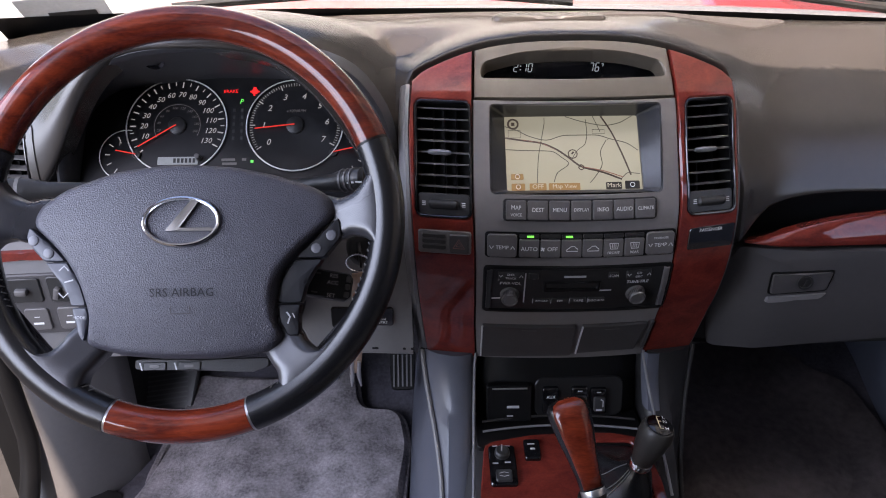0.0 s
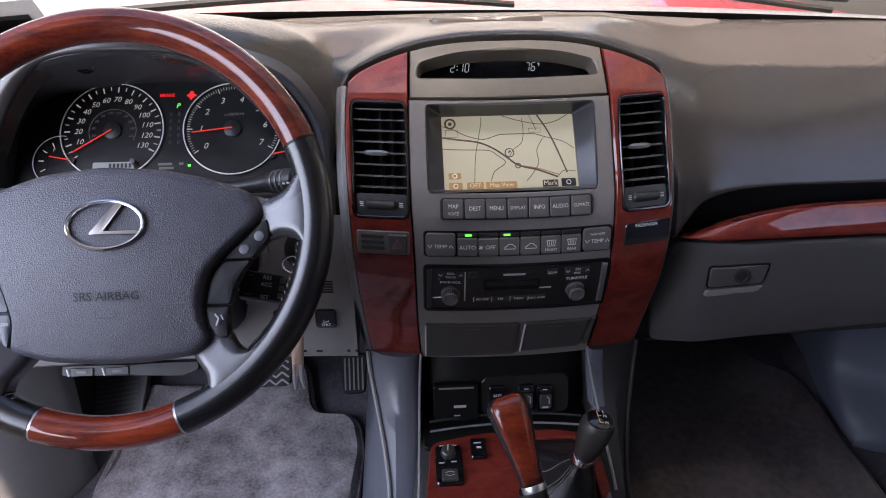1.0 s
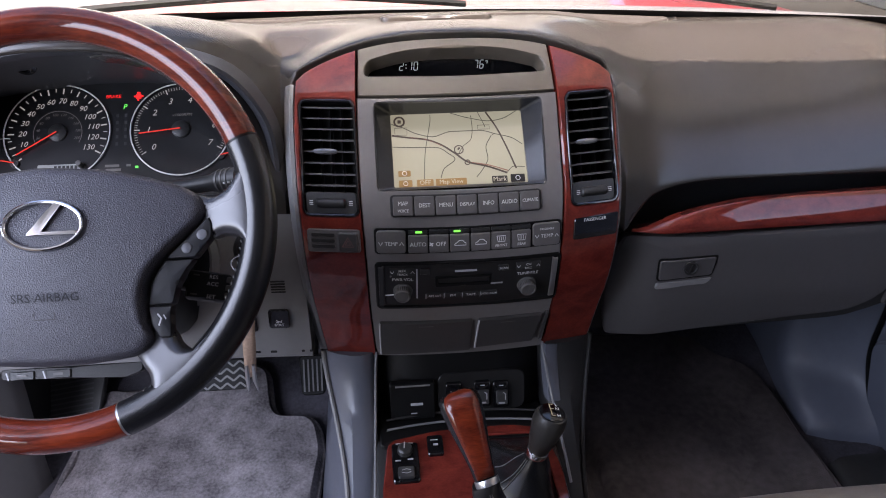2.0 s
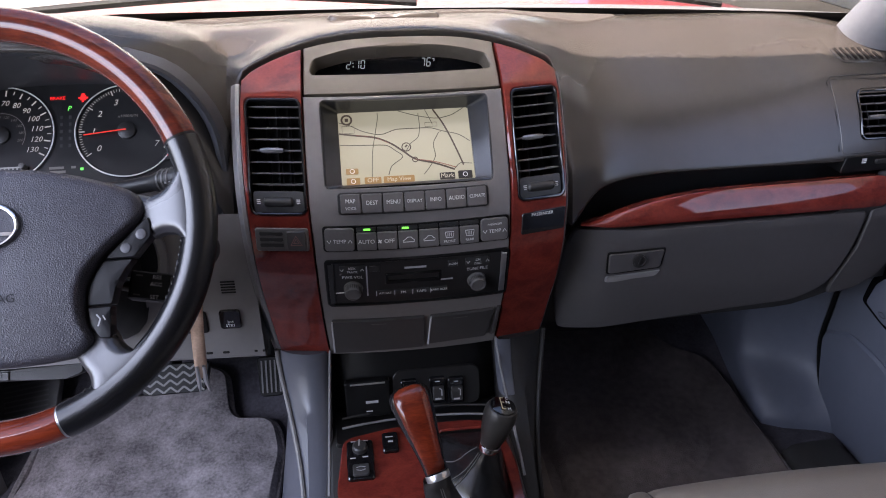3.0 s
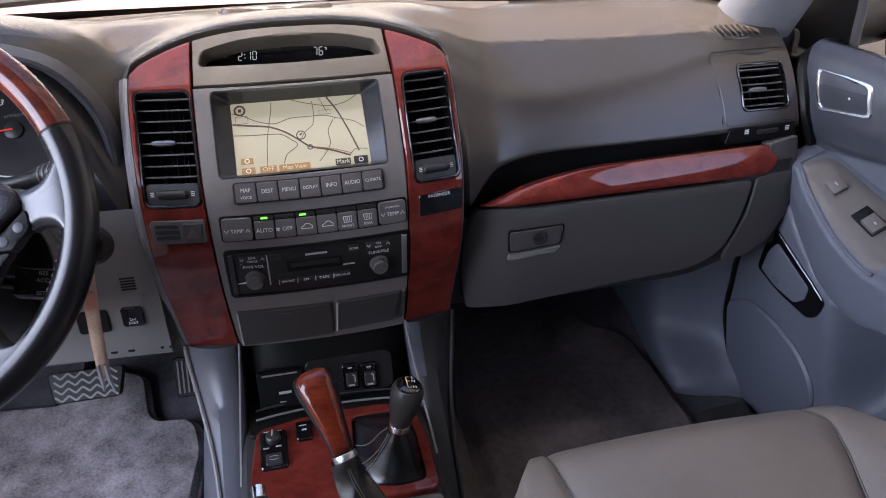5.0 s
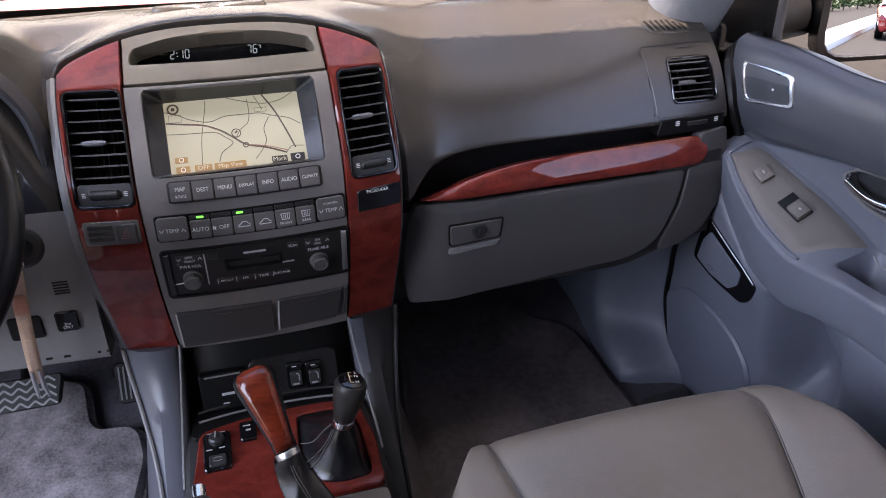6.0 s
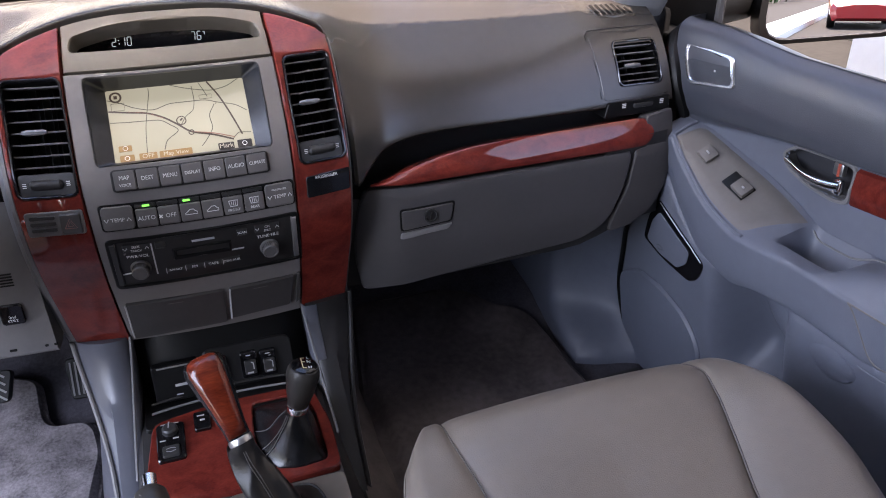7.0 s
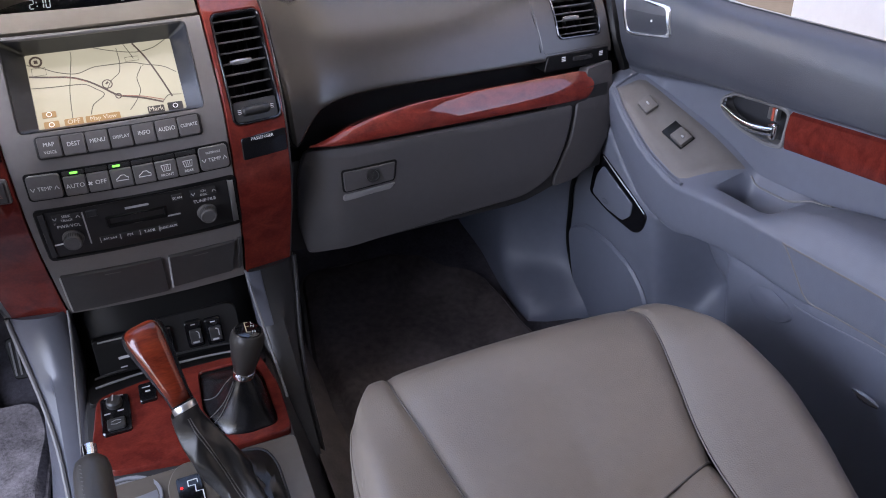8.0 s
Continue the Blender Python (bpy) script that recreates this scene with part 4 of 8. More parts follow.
# clock
clock = thing("clock_display", on_stack(0, 0.64), "black clock and temperature display behind a curved lens", "clock")
on_clock = lambda u, v, h=0.0: Vector((u, 0.9605 + 0.6 * u * u - h, 0.634 + v))
bm = bmesh.new()
angs = around((0, 0.651), CLOCK_HOLE, n=32)
co_ = [cast(CLOCK_HOLE, (0, 0.651), a) for a in angs]
rings(bm, [[on_stack(u, v, -0.012) for u, v in co_], [on_clock(u * 0.99, (v - 0.651) * 1.5 + 0.010, 0.0) for u, v in co_], [on_clock(u * 0.9, (v - 0.651) * 1.3 + 0.010, 0.0) for u, v in co_], [on_clock(u * 0.5, (v - 0.651) * 0.6 + 0.010, 0.0) for u, v in co_]], cap_last=True)
part("lens", bm, GLOSSB, clock)
DIGIT = glow("clock_digits", (0.8, 0.95, 1.0), 0.09)
SEG = {"0": "abcdef", "1": "bc", "2": "abged", "6": "acdefg", "7": "abc"}
def segment_digit(bm, ch, x, y, s):
    seg = {"a": ((0.1, 2), (0.9, 2)), "b": ((1, 1.9), (1, 1.1)), "c": ((1, 0.9), (1, 0.1)), "d": ((0.1, 0), (0.9, 0)), "e": ((0, 0.9), (0, 0.1)), "f": ((0, 1.9), (0, 1.1)), "g": ((0.1, 1), (0.9, 1))}
    for k in SEG[ch]:
        (a, b), (c, d) = seg[k]
        strip(bm, [(x + (a + b * 0.12) * s, y + b * s * 1.15), (x + (c + d * 0.12) * s, y + d * s * 1.15)], s * 0.21, on_clock, 0.001)
for word, x0 in (("2:10", -0.0615), ("76", 0.027)):
    bm = bmesh.new()
    x = x0
    for ch in word:
        if ch == ":":
            for dy in (0.0035, 0.0075):
                strip(bm, [(x + 0.0005, dy - 0.002), (x + 0.0017, dy - 0.002)], 0.0012, on_clock, 0.001)
            x += 0.0032
        else:
            segment_digit(bm, ch, x, -0.001, 0.0042)
            x += 0.0068
    if word == "76":
        strip(bm, [(x + 0.0005, 0.0075), (x + 0.0028, 0.0075)], 0.0009, on_clock, 0.001)
        strip(bm, [(x + 0.0028, 0.0075), (x + 0.0022, 0.0045)], 0.0009, on_clock, 0.001)
    part("digits", bm, DIGIT, clock, "white lit seven-segment digits", smooth=False)
bm = bmesh.new()
for a, b in ((-0.02, -0.008), (-0.004, 0.003), (0.006, 0.016)):
    strip(bm, [(a, 0.6437), (b, 0.6437)], 0.0016, on_stack, -0.012)
part("mark_bar", bm, PRINT, clock)


# ---- air vents ----
def air_vent(label, where, cx, cz, w, h, slats, with_wheel, group="dashboard air vents", tab_at=None, tab_x=0.0, low=0.0):
    """A rectangular vent: dark housing, slats, bright tab and, below, a thumbwheel plate."""
    v = thing("air_vent", where(cx, cz - h / 2), label, "air vent", group)
    o = rrect(cx, cz, w, h, 0.006)
    angs = around((cx, cz), o, n=24)
    oo = [cast(o, (cx, cz), a) for a in angs]
    bm = bmesh.new()
    rings(bm, [[where(a, b, -0.0025) for a, b in oo], [where(a, b, -0.03) for a, b in oo]], cap_last=True)
    part("housing", bm, BLACK, v)
    bm = bmesh.new()
    holed(bm, rrect(cx, cz, w + 0.004, h + 0.004, 0.008), rrect(cx, cz, w - 0.001, h - 0.001, 0.006), (cx, cz), where, 0.0025, 2, 0.006, 0.004, 0.0008)
    part("frame", bm, GLOSSB, v)
    z0, z1 = cz - h / 2 + low, cz + h / 2
    for i in range(slats):
        z = z0 + (z1 - z0) * (i + 0.55) / slats
        bm = bmesh.new()
        hw = w / 2 - 0.001
        loops = []
        for x in np.linspace(cx - hw, cx + hw, 5):
            loops.append([where(x, z - 0.0006, -0.005), where(x, z + 0.0006, -0.0042), where(x, z + 0.0012, -0.006), where(x, z + 0.0035, -0.019), where(x, z + 0.0022, -0.019)])
        rings(bm, loops, True, True)
        part("slat", bm, BTN, v)
    for dx in (-w * 0.22, 0.0, w * 0.22):
        bm = bmesh.new()
        grid(bm, [[where(cx + dx, z, hh) for z in np.linspace(z0, z1, 6)] for hh in (-0.016, -0.03)])
        part("rear_vane", bm, BLACK, v)
    if tab_at is not None:
        z = z0 + (z1 - z0) * (tab_at + 0.55) / slats
        bm = bmesh.new()
        loops = []
        for x in np.linspace(-0.0125, 0.0125, 7):
            k = 1 - 0.35 * abs(x / 0.0125) ** 4
            loops.append([where(cx + tab_x + x, z + 0.0028 * k * math.sin(a), -0.002 + 0.0032 * k * math.cos(a)) for a in [2 * math.pi * j / 8 for j in range(8)]])
        rings(bm, loops, True, True)
        part("tab", bm, material("tab_metal", (0.16, 0.16, 0.165), 0.3, metal=0.6), v, "satin silver tab")
    if with_wheel:
        zc = cz - h / 2 + low / 2
        bm = bmesh.new()
        plate(bm, rrect(cx, zc, w - 0.002, low - 0.001, 0.004), (cx, zc), where, -0.001, 0.008, 0.0008, steps=2)
        pl = part("wheel_plate", bm, BTND, v)
        bm = bmesh.new()
        loops = []
        for x in np.linspace(-0.0165, 0.0165, 15):
            k = 1 if abs(x) < 0.0155 else 0.7
            loops.append([where(cx + x, zc + 0.0055 * k * math.cos(a), -0.0045 + 0.009 * k * math.sin(a)) for a in [math.pi * j / 8 for j in range(9)]])
        grid(bm, loops)
        part("thumbwheel", bm, CHAR, pl)
        for s in (-1, 1):
            bm = bmesh.new()
            for k in range(3):
                strip(bm, [(cx + s * (w / 2 - 0.0075) - 0.002, zc - 0.0015 + k * 0.0018), (cx + s * (w / 2 - 0.0075) + 0.002, zc - 0.0015 + k * 0.0018)], 0.0008, where, 0.0)
            part("mark", bm, PRINT, pl)
    return v
for side in (-1, 1):
    air_vent("tall black air vent with horizontal slats in the wood column", on_stack, -0.1465 if side < 0 else 0.1505, 0.5625, 0.0585 if side < 0 else 0.0535, 0.1085, 8, True, tab_at=3.0, tab_x=-0.004, low=0.023)

# ---- road map on the display ----
ROAD, ROADM, ROADT = glow("map_minor_road", (0.12, 0.13, 0.1), 0.11), glow("map_main_road", (0.09, 0.07, 0.06), 0.11), glow("map_red_road", (0.35, 0.16, 0.12), 0.13)
def mx(px, py):   # map chart units, 0..240 across and 0..140 down
    return ((px / 240 - 0.5) * 0.151, (0.5 - py / 140) * 0.089)
def road(pts, w, mat):
    key = [(float(i), mx(*p)) for i, p in enumerate(pts)]
    bm = bmesh.new()
    strip(bm, [tuple(smooth_at(key, t)) for t in np.linspace(0, len(pts) - 1, len(pts) * 4)], w, on_screen, 0.0005)
    part("map_road", bm, mat, display)
for pts, w in (([(0, 18), (20, 25), (45, 38), (75, 45), (110, 36), (160, 36), (190, 44), (218, 52), (238, 66)], 0.0010), ([(0, 62), (30, 64), (80, 66), (100, 78), (112, 90), (90, 108), (84, 124)], 0.001), ([(72, 2), (72, 10), (66, 40), (58, 80), (54, 126)], 0.0008),
               ([(110, 0), (140, 10), (180, 18), (205, 14), (232, 0)], 0.001), ([(147, 6), (148, 30), (144, 52), (128, 66), (118, 82)], 0.0008), ([(182, 46), (170, 70), (172, 90), (160, 112), (148, 126)], 0.0009), ([(172, 30), (166, 14), (160, 0)], 0.0008), ([(205, 118), (218, 108), (238, 110)], 0.0009), ([(184, 46), (186, 44)], 0.0008)):
    road(pts, w, ROAD)
road([(0, 40), (30, 45), (62, 50), (90, 62), (112, 78), (135, 96), (170, 106), (205, 120)], 0.0021, ROADM)
road([(135, 96), (170, 103), (208, 116)], 0.0011, ROADT)
road([(30, 44), (62, 50), (92, 64)], 0.001, ROADT)
road([(175, 0), (192, 30), (208, 70), (222, 112)], 0.0019, ROADM)
for cx, cy, r, w in ((120, 72, 8, 0.0012), (134, 97, 4.5, 0.0012), (15, 14, 9, 0.0022)):
    bm = bmesh.new()
    strip(bm, [mx(cx + r * math.cos(a), cy + r * math.sin(a)) for a in np.linspace(0, 6.2832, 17)], w, on_screen, 0.0008)
    part("map_ring", bm, ROADM, display)
bm = bmesh.new()
strip(bm, [mx(12, 14), mx(18, 14)], 0.004, on_screen, 0.0008)
strip(bm, [mx(118, 72), mx(122, 68)], 0.002, on_screen, 0.0008)
part("map_pointer", bm, ROADM, display)
for x0, x1, y0, y1, word, c in ((8, 30, 108, 119, "", 0), (8, 32, 126, 139, "", 0), (40, 70, 126, 139, "OFF", 0), (74, 130, 126, 139, "Map View", 0), (176, 204, 125, 138, "Mark", 1), (210, 236, 123, 138, "", 1), (158, 180, 26, 34, "", 2), (6, 28, 26, 40, "", 2)):
    bm = bmesh.new()
    a, b = mx(x0, y0), mx(x1, y1)
    plate(bm, rrect((a[0] + b[0]) / 2, (a[1] + b[1]) / 2, b[0] - a[0], a[1] - b[1], 0.001, 2), ((a[0] + b[0]) / 2, (a[1] + b[1]) / 2), on_screen, 0.0008, 0.0008, 0.0001, steps=1)
    if c == 2:
        bm.free()
        bm = bmesh.new()
        strip(bm, [mx(x0, y0), mx(x1, y0), mx(x1, y1), mx(x0, y1), mx(x0, y0)], 0.0006, on_screen, 0.0008)
    key_ = part("map_key", bm, [glow("map_key_amber", (0.3, 0.19, 0.07), 0.23), glow("map_key_dark", (0.03, 0.03, 0.03), 0.08), ROAD][c], display)
    if word:
        print_on(key_, word, 0.0075 if len(word) < 6 else 0.0068, on_screen, (a[0] + b[0]) / 2, (a[1] + b[1]) / 2, glow("map_words", (0.7, 0.68, 0.55), 0.14), h=0.0013)
    if x0 in (8, 210):
        bm = bmesh.new()
        strip(bm, [mx((x0 + x1) / 2 + 4 * math.cos(q), (y0 + y1) / 2 + 4 * math.sin(q)) for q in np.linspace(0, 6.2832, 11)], 0.0007, on_screen, 0.0013)
        part("key_mark", bm, WHITE, key_)

# ---- instrument cluster in its hooded bay ----
CL_UP, CL_N = Vector((0, 0.66, 0.75)).normalized(), Vector((0, -0.75, 0.66)).normalized()
on_cluster = flat((0, 0.948, 0.576), (1, 0, 0), CL_UP, CL_N)
LIP = round_poly([(-0.586, 0.47), (-0.574, 0.56), (-0.561, 0.612), (-0.528, 0.658), (-0.47, 0.684), (-0.41, 0.690), (-0.32, 0.686), (-0.245, 0.662), (-0.208, 0.60), (-0.206, 0.47)], 0.03)
def lip_y(z):
    return smooth_at([(0.46, 0.884), (0.50, 0.880), (0.60, 0.878), (0.65, 0.872), (0.69, 0.862)], z)
CL_IN = round_poly([(-0.568, -0.085), (-0.566, 0.01), (-0.54, 0.046), (-0.41, 0.064), (-0.26, 0.052), (-0.236, 0.02), (-0.236, -0.085)], [0.01, 0.03, 0.03, 0.08, 0.03, 0.03, 0.01])
cluster = thing("instrument_cluster", on_cluster(-0.41, -0.07), "dark instrument cluster with white-ringed dials and red needles", "instrument cluster")
c0 = (-0.41, 0.58)
angs = around(c0, LIP, n=64)
lo_ = [cast(LIP, c0, a) for a in angs]
ci_ = [cast([(x, 0.58 + v * 1.0) for x, v in CL_IN], c0, a) for a in angs]
toward = lambda p, d: (p[0] + (c0[0] - p[0]) * d / max(1e-4, math.hypot(p[0] - c0[0], p[1] - c0[1])), p[1] + (c0[1] - p[1]) * d / max(1e-4, math.hypot(p[0] - c0[0], p[1] - c0[1])))
SURR = material("surround_plastic", (0.035, 0.036, 0.041), 0.42, bump=0.15, bump_scale=1200, scale=16)
bm = bmesh.new()
rings(bm, [[Vector((*[toward(p, -0.010)[0]], lip_y(p[1]) + 0.02, toward(p, -0.010)[1])) for p in lo_], [Vector((toward(p, -0.004)[0], lip_y(p[1]) + 0.001, toward(p, -0.004)[1])) for p in lo_], [Vector((p[0], lip_y(p[1]) - 0.001, p[1])) for p in lo_],
           [Vector((toward(p, 0.005)[0], lip_y(p[1]) + 0.003, toward(p, 0.005)[1])) for p in lo_], [Vector((toward(p, 0.009)[0], lip_y(p[1]) + 0.012, toward(p, 0.009)[1])) for p in lo_],
           [on_cluster(u, v - 0.58, 0.004) for u, v in ci_], [on_cluster(u, v - 0.58, -0.001) for u, v in ci_]])
part("hood", bm, SURR, cluster)
FACE = material("dial_black", (0.006, 0.006, 0.007), 0.35, scale=40)
bm = bmesh.new()
angs2 = around((-0.41, 0), CL_IN, n=24)
rings(bm, [[on_cluster(*cast(CL_IN, (-0.41, 0), a), 0.0) for a in angs2]], cap_first=True)
part("face", bm, FACE, cluster)
DIALW = glow("dial_white", (0.85, 0.85, 0.82), 0.07)
DIALG = glow("dial_grey", (0.35, 0.34, 0.33), 0.03)
NEEDLE = glow("needle_red", (1.0, 0.06, 0.04), 0.16)
RINGM = material("dial_ring", (0.75, 0.74, 0.72), 0.35, metal=0.3, vary=0.05)
def arc(cx, cy, r, a0, a1, n=40):
    return [(cx + r * math.cos(radians(a0 + (a1 - a0) * i / n)), cy + r * math.sin(radians(a0 + (a1 - a0) * i / n))) for i in range(n + 1)]
def dial(cx, cy, r, a0, a1, label, arc0=0, arc1=360, ring_w=0.0016):
    bm = bmesh.new()
    tube(bm, [on_cluster(x, y, 0.0025) for x, y in arc(cx, cy, r, arc0, arc1, 64)], ring_w * 0.55, 6)
    return part("dial_ring", bm, RINGM, cluster, label)
def ticks(parent, cx, cy, r0, r1, a0, a1, n, w, mat):
    bm = bmesh.new()
    for i in range(n + 1):
        a = radians(a0 + (a1 - a0) * i / n)
        strip(bm, [(cx + r0 * math.cos(a), cy + r0 * math.sin(a)), (cx + r1 * math.cos(a), cy + r1 * math.sin(a))], w, on_cluster, 0.0008)
    tagged(part("scale", bm, mat, parent), kind="stuff")
def needle(parent, cx, cy, a, length, back=0.0, hub_r=0.0105, w=0.0015):
    bm = bmesh.new()
    q = radians(a)
    strip(bm, [(cx - back * math.cos(q), cy - back * math.sin(q)), (cx + length * math.cos(q), cy + length * math.sin(q))], w, on_cluster, 0.005)
    part("needle", bm, NEEDLE, parent, "thin red needle")
    bm = bmesh.new()
    lathe(bm, [(hub_r, 0.0), (hub_r, 0.0022), (hub_r * 0.9, 0.003), (0.0, 0.0032)], 20, Matrix.Translation(on_cluster(cx, cy)) @ CL_N.to_track_quat("Z", "Y").to_matrix().to_4x4(), cap=False)
    part("needle_cap", bm, CHAR, parent)
SX, TX = -0.459, -0.320
speedo = dial(SX, 0.0, 0.059, 0, 360, "white-ringed speedometer dial")
ticks(speedo, SX, 0.0, 0.0485, 0.0555, 218, -29, 13, 0.0016, DIALW)
ticks(speedo, SX, 0.0, 0.051, 0.0555, 208.5, -19.5, 12, 0.001, DIALW)
for k in range(1, 14):
    a = radians(218 - 19 * k)
    print_on(speedo, str(k * 10), 0.0092, on_cluster, SX + 0.0395 * math.cos(a), 0.0395 * math.sin(a), DIALW, h=0.0008, shear=0.25)
bm = bmesh.new()
strip(bm, arc(SX, 0, 0.027, 212, -28), 0.0007, on_cluster, 0.0008)
part("inner_ring", bm, DIALG, speedo)
for k in range(1, 11):
    a = radians(218 - 23.6 * k)
    print_on(speedo, str(k * 20), 0.0045, on_cluster, SX + 0.0225 * math.cos(a), 0.0225 * math.sin(a), DIALG, h=0.0008, shear=0.25)
needle(speedo, SX, 0.0, 212, 0.051)
tach = dial(TX, -0.001, 0.057, 0, 360, "white-ringed rev counter dial")
ticks(tach, TX, -0.001, 0.047, 0.0535, 214, -29, 7, 0.0013, DIALW)
ticks(tach, TX, -0.001, 0.05, 0.0535, 214, -29, 70, 0.0006, DIALW)
for k in range(8):
    a = radians(214 - 34.7 * k)
    print_on(tach, str(k), 0.0105, on_cluster, TX + 0.0375 * math.cos(a), -0.001 + 0.0375 * math.sin(a), DIALW, h=0.0008, shear=0.25)
print_on(tach, "x1000RPM", 0.0052, on_cluster, TX + 0.001, 0.017, DIALG, h=0.0008, shear=0.2)
needle(tach, TX, -0.001, 186, 0.047)
for cx, s, words in ((-0.516, 1, "F"), (-0.262, -1, "H")):
    g = dial(cx, -0.036, 0.0305, 0, 0, "small side gauge", *((80, 262) if s > 0 else (-100, 60)), ring_w=0.0011)
    ticks(g, cx, -0.036, 0.019, 0.025, *((115, 240) if s > 0 else (65, -60)), 4, 0.0012, DIALW)
    needle(g, cx + s * 0.012, -0.036, 168 if s > 0 else 12, 0.024, 0.0, 0.005, 0.0014)
    print_on(g, words, 0.006, on_cluster, cx - s * 0.008, -0.022, DIALW, h=0.0008)
RED, GRN = glow("red_lamp", (1.0, 0.03, 0.03), 0.32), glow("green_letter", (0.1, 1.0, 0.15), 0.28)
print_on(cluster, "BRAKE", 0.0058, on_cluster, -0.3975, 0.043, RED, name="warning_lamp", h=0.0008)
print_on(cluster, "P", 0.0085, on_cluster, -0.3845, 0.0295, GRN, name="gear_letter", h=0.0008, shear=0.2)
bm = bmesh.new()
for pts, w in (([(-0.372, 0.0425), (-0.366, 0.0425)], 0.006), ([(-0.3745, 0.0425), (-0.3635, 0.0425)], 0.0022), ([(-0.371, 0.0468), (-0.367, 0.0468)], 0.002), ([(-0.3695, 0.048), (-0.3695, 0.037)], 0.002)):
    strip(bm, pts, w, on_cluster, 0.0008)
part("belt_lamp", bm, RED, cluster, "red seat belt lamp")
LCD = material("lcd_grey", (0.3, 0.31, 0.29), 0.4)
bm = bmesh.new()
plate(bm, rrect(-0.456, -0.0435, 0.047, 0.0095, 0.001), (-0.456, -0.0435), on_cluster, 0.0008, 0.001, 0.0003, steps=1)
odo = part("odometer", bm, LCD, cluster, "grey odometer window")
bm = bmesh.new()
for k in range(6):
    strip(bm, [(-0.461 + k * 0.0045, -0.0435), (-0.458 + k * 0.0045, -0.0435)], 0.0055, on_cluster, 0.0012)
part("digit_bars", bm, BTND, odo)
bm = bmesh.new()
for k in range(5):
    for j in (0, 1):
        strip(bm, [(-0.3925 + j * 0.0095 - 0.0015, 0.019 - k * 0.0088), (-0.3925 + j * 0.0095 + 0.0015, 0.019 - k * 0.0088)], 0.004, on_cluster, 0.0006)
part("unlit_letters", bm, material("unlit_letter", (0.03, 0.03, 0.03), 0.5), cluster)
bm = bmesh.new()
for x0, x1, y, w in ((-0.405, -0.389, -0.043, 0.003), (-0.404, -0.387, -0.048, 0.003), (-0.381, -0.376, -0.043, 0.003)):
    strip(bm, [(x0, y), (x1, y)], w, on_cluster, 0.0008)
part("mark_bars", bm, DIALG, cluster)
bm = bmesh.new()
strip(bm, [(-0.371, -0.0455), (-0.3675, -0.0455)], 0.003, on_cluster, 0.0008)
part("green_lamp", bm, GRN, cluster)
bm = bmesh.new()
lathe(bm, [(0.0035, 0.0), (0.003, 0.010), (0.0, 0.0105)], 12, Matrix.Translation(on_cluster(-0.4315, -0.041)) @ CL_N.to_track_quat("Z", "Y").to_matrix().to_4x4(), cap=False)
part("trip_knob", bm, BTN, cluster)
# small light sensor in the roof of the bay
bm = bmesh.new()
lathe(bm, [(0.0125, -0.004), (0.0115, 0.0008), (0.008, 0.0012), (0.0075, -0.001), (0.0, -0.001)], 20, Matrix.Translation((-0.457, 0.903, 0.665)) @ Vector((0, -0.9, -0.44)).to_track_quat("Z", "Y").to_matrix().to_4x4(), cap=False)
part("light_sensor", bm, GLOSSB, cluster)

# ---- steering wheel ----
WC, LEAN_W = Vector((-0.376, 0.683, 0.582)), radians(33)
W_UP, W_N = Vector((0, math.sin(LEAN_W), math.cos(LEAN_W))), Vector((0, -math.cos(LEAN_W), math.sin(LEAN_W)))
on_wheel = flat(WC, (1, 0, 0), W_UP, W_N)
wheel = thing("steering_wheel", WC, "wood and black leather four-spoke steering wheel", "steering wheel")
RIM = 0.1772
def rim_arc(a0, a1, r=0.0147):
    bm = bmesh.new()
    n = max(6, int(abs(a1 - a0) / 3))
    loops = []
    for i in range(n + 1):
        a = radians(a0 + (a1 - a0) * i / n)
        loops.append([on_wheel(math.cos(a) * (RIM + r * math.cos(b)), math.sin(a) * (RIM + r * math.cos(b)), r * 1.1 * math.sin(b)) for b in [2 * math.pi * j / 20 for j in range(20)]])
    rings(bm, loops, True, True)
    return bm
part("rim_top", rim_arc(22.4, 157.6), WOODW, wheel, "lacquered red wood rim section")
part("rim_bottom", rim_arc(-109.3, -70.7), WOODW, wheel, "lacquered red wood rim section")
part("rim_side", rim_arc(-70, 21.6, 0.0151), LEATHER, wheel, "black stitched leather rim section")
part("rim_side", rim_arc(158.4, 250, 0.0151), LEATHER, wheel, "black stitched leather rim section")
for a in (22, 158, -70.3, -109.7):
    part("rim_seam", rim_arc(a - 0.5, a + 0.5, 0.0144), SATIN if a < 0 else BLACK, wheel)
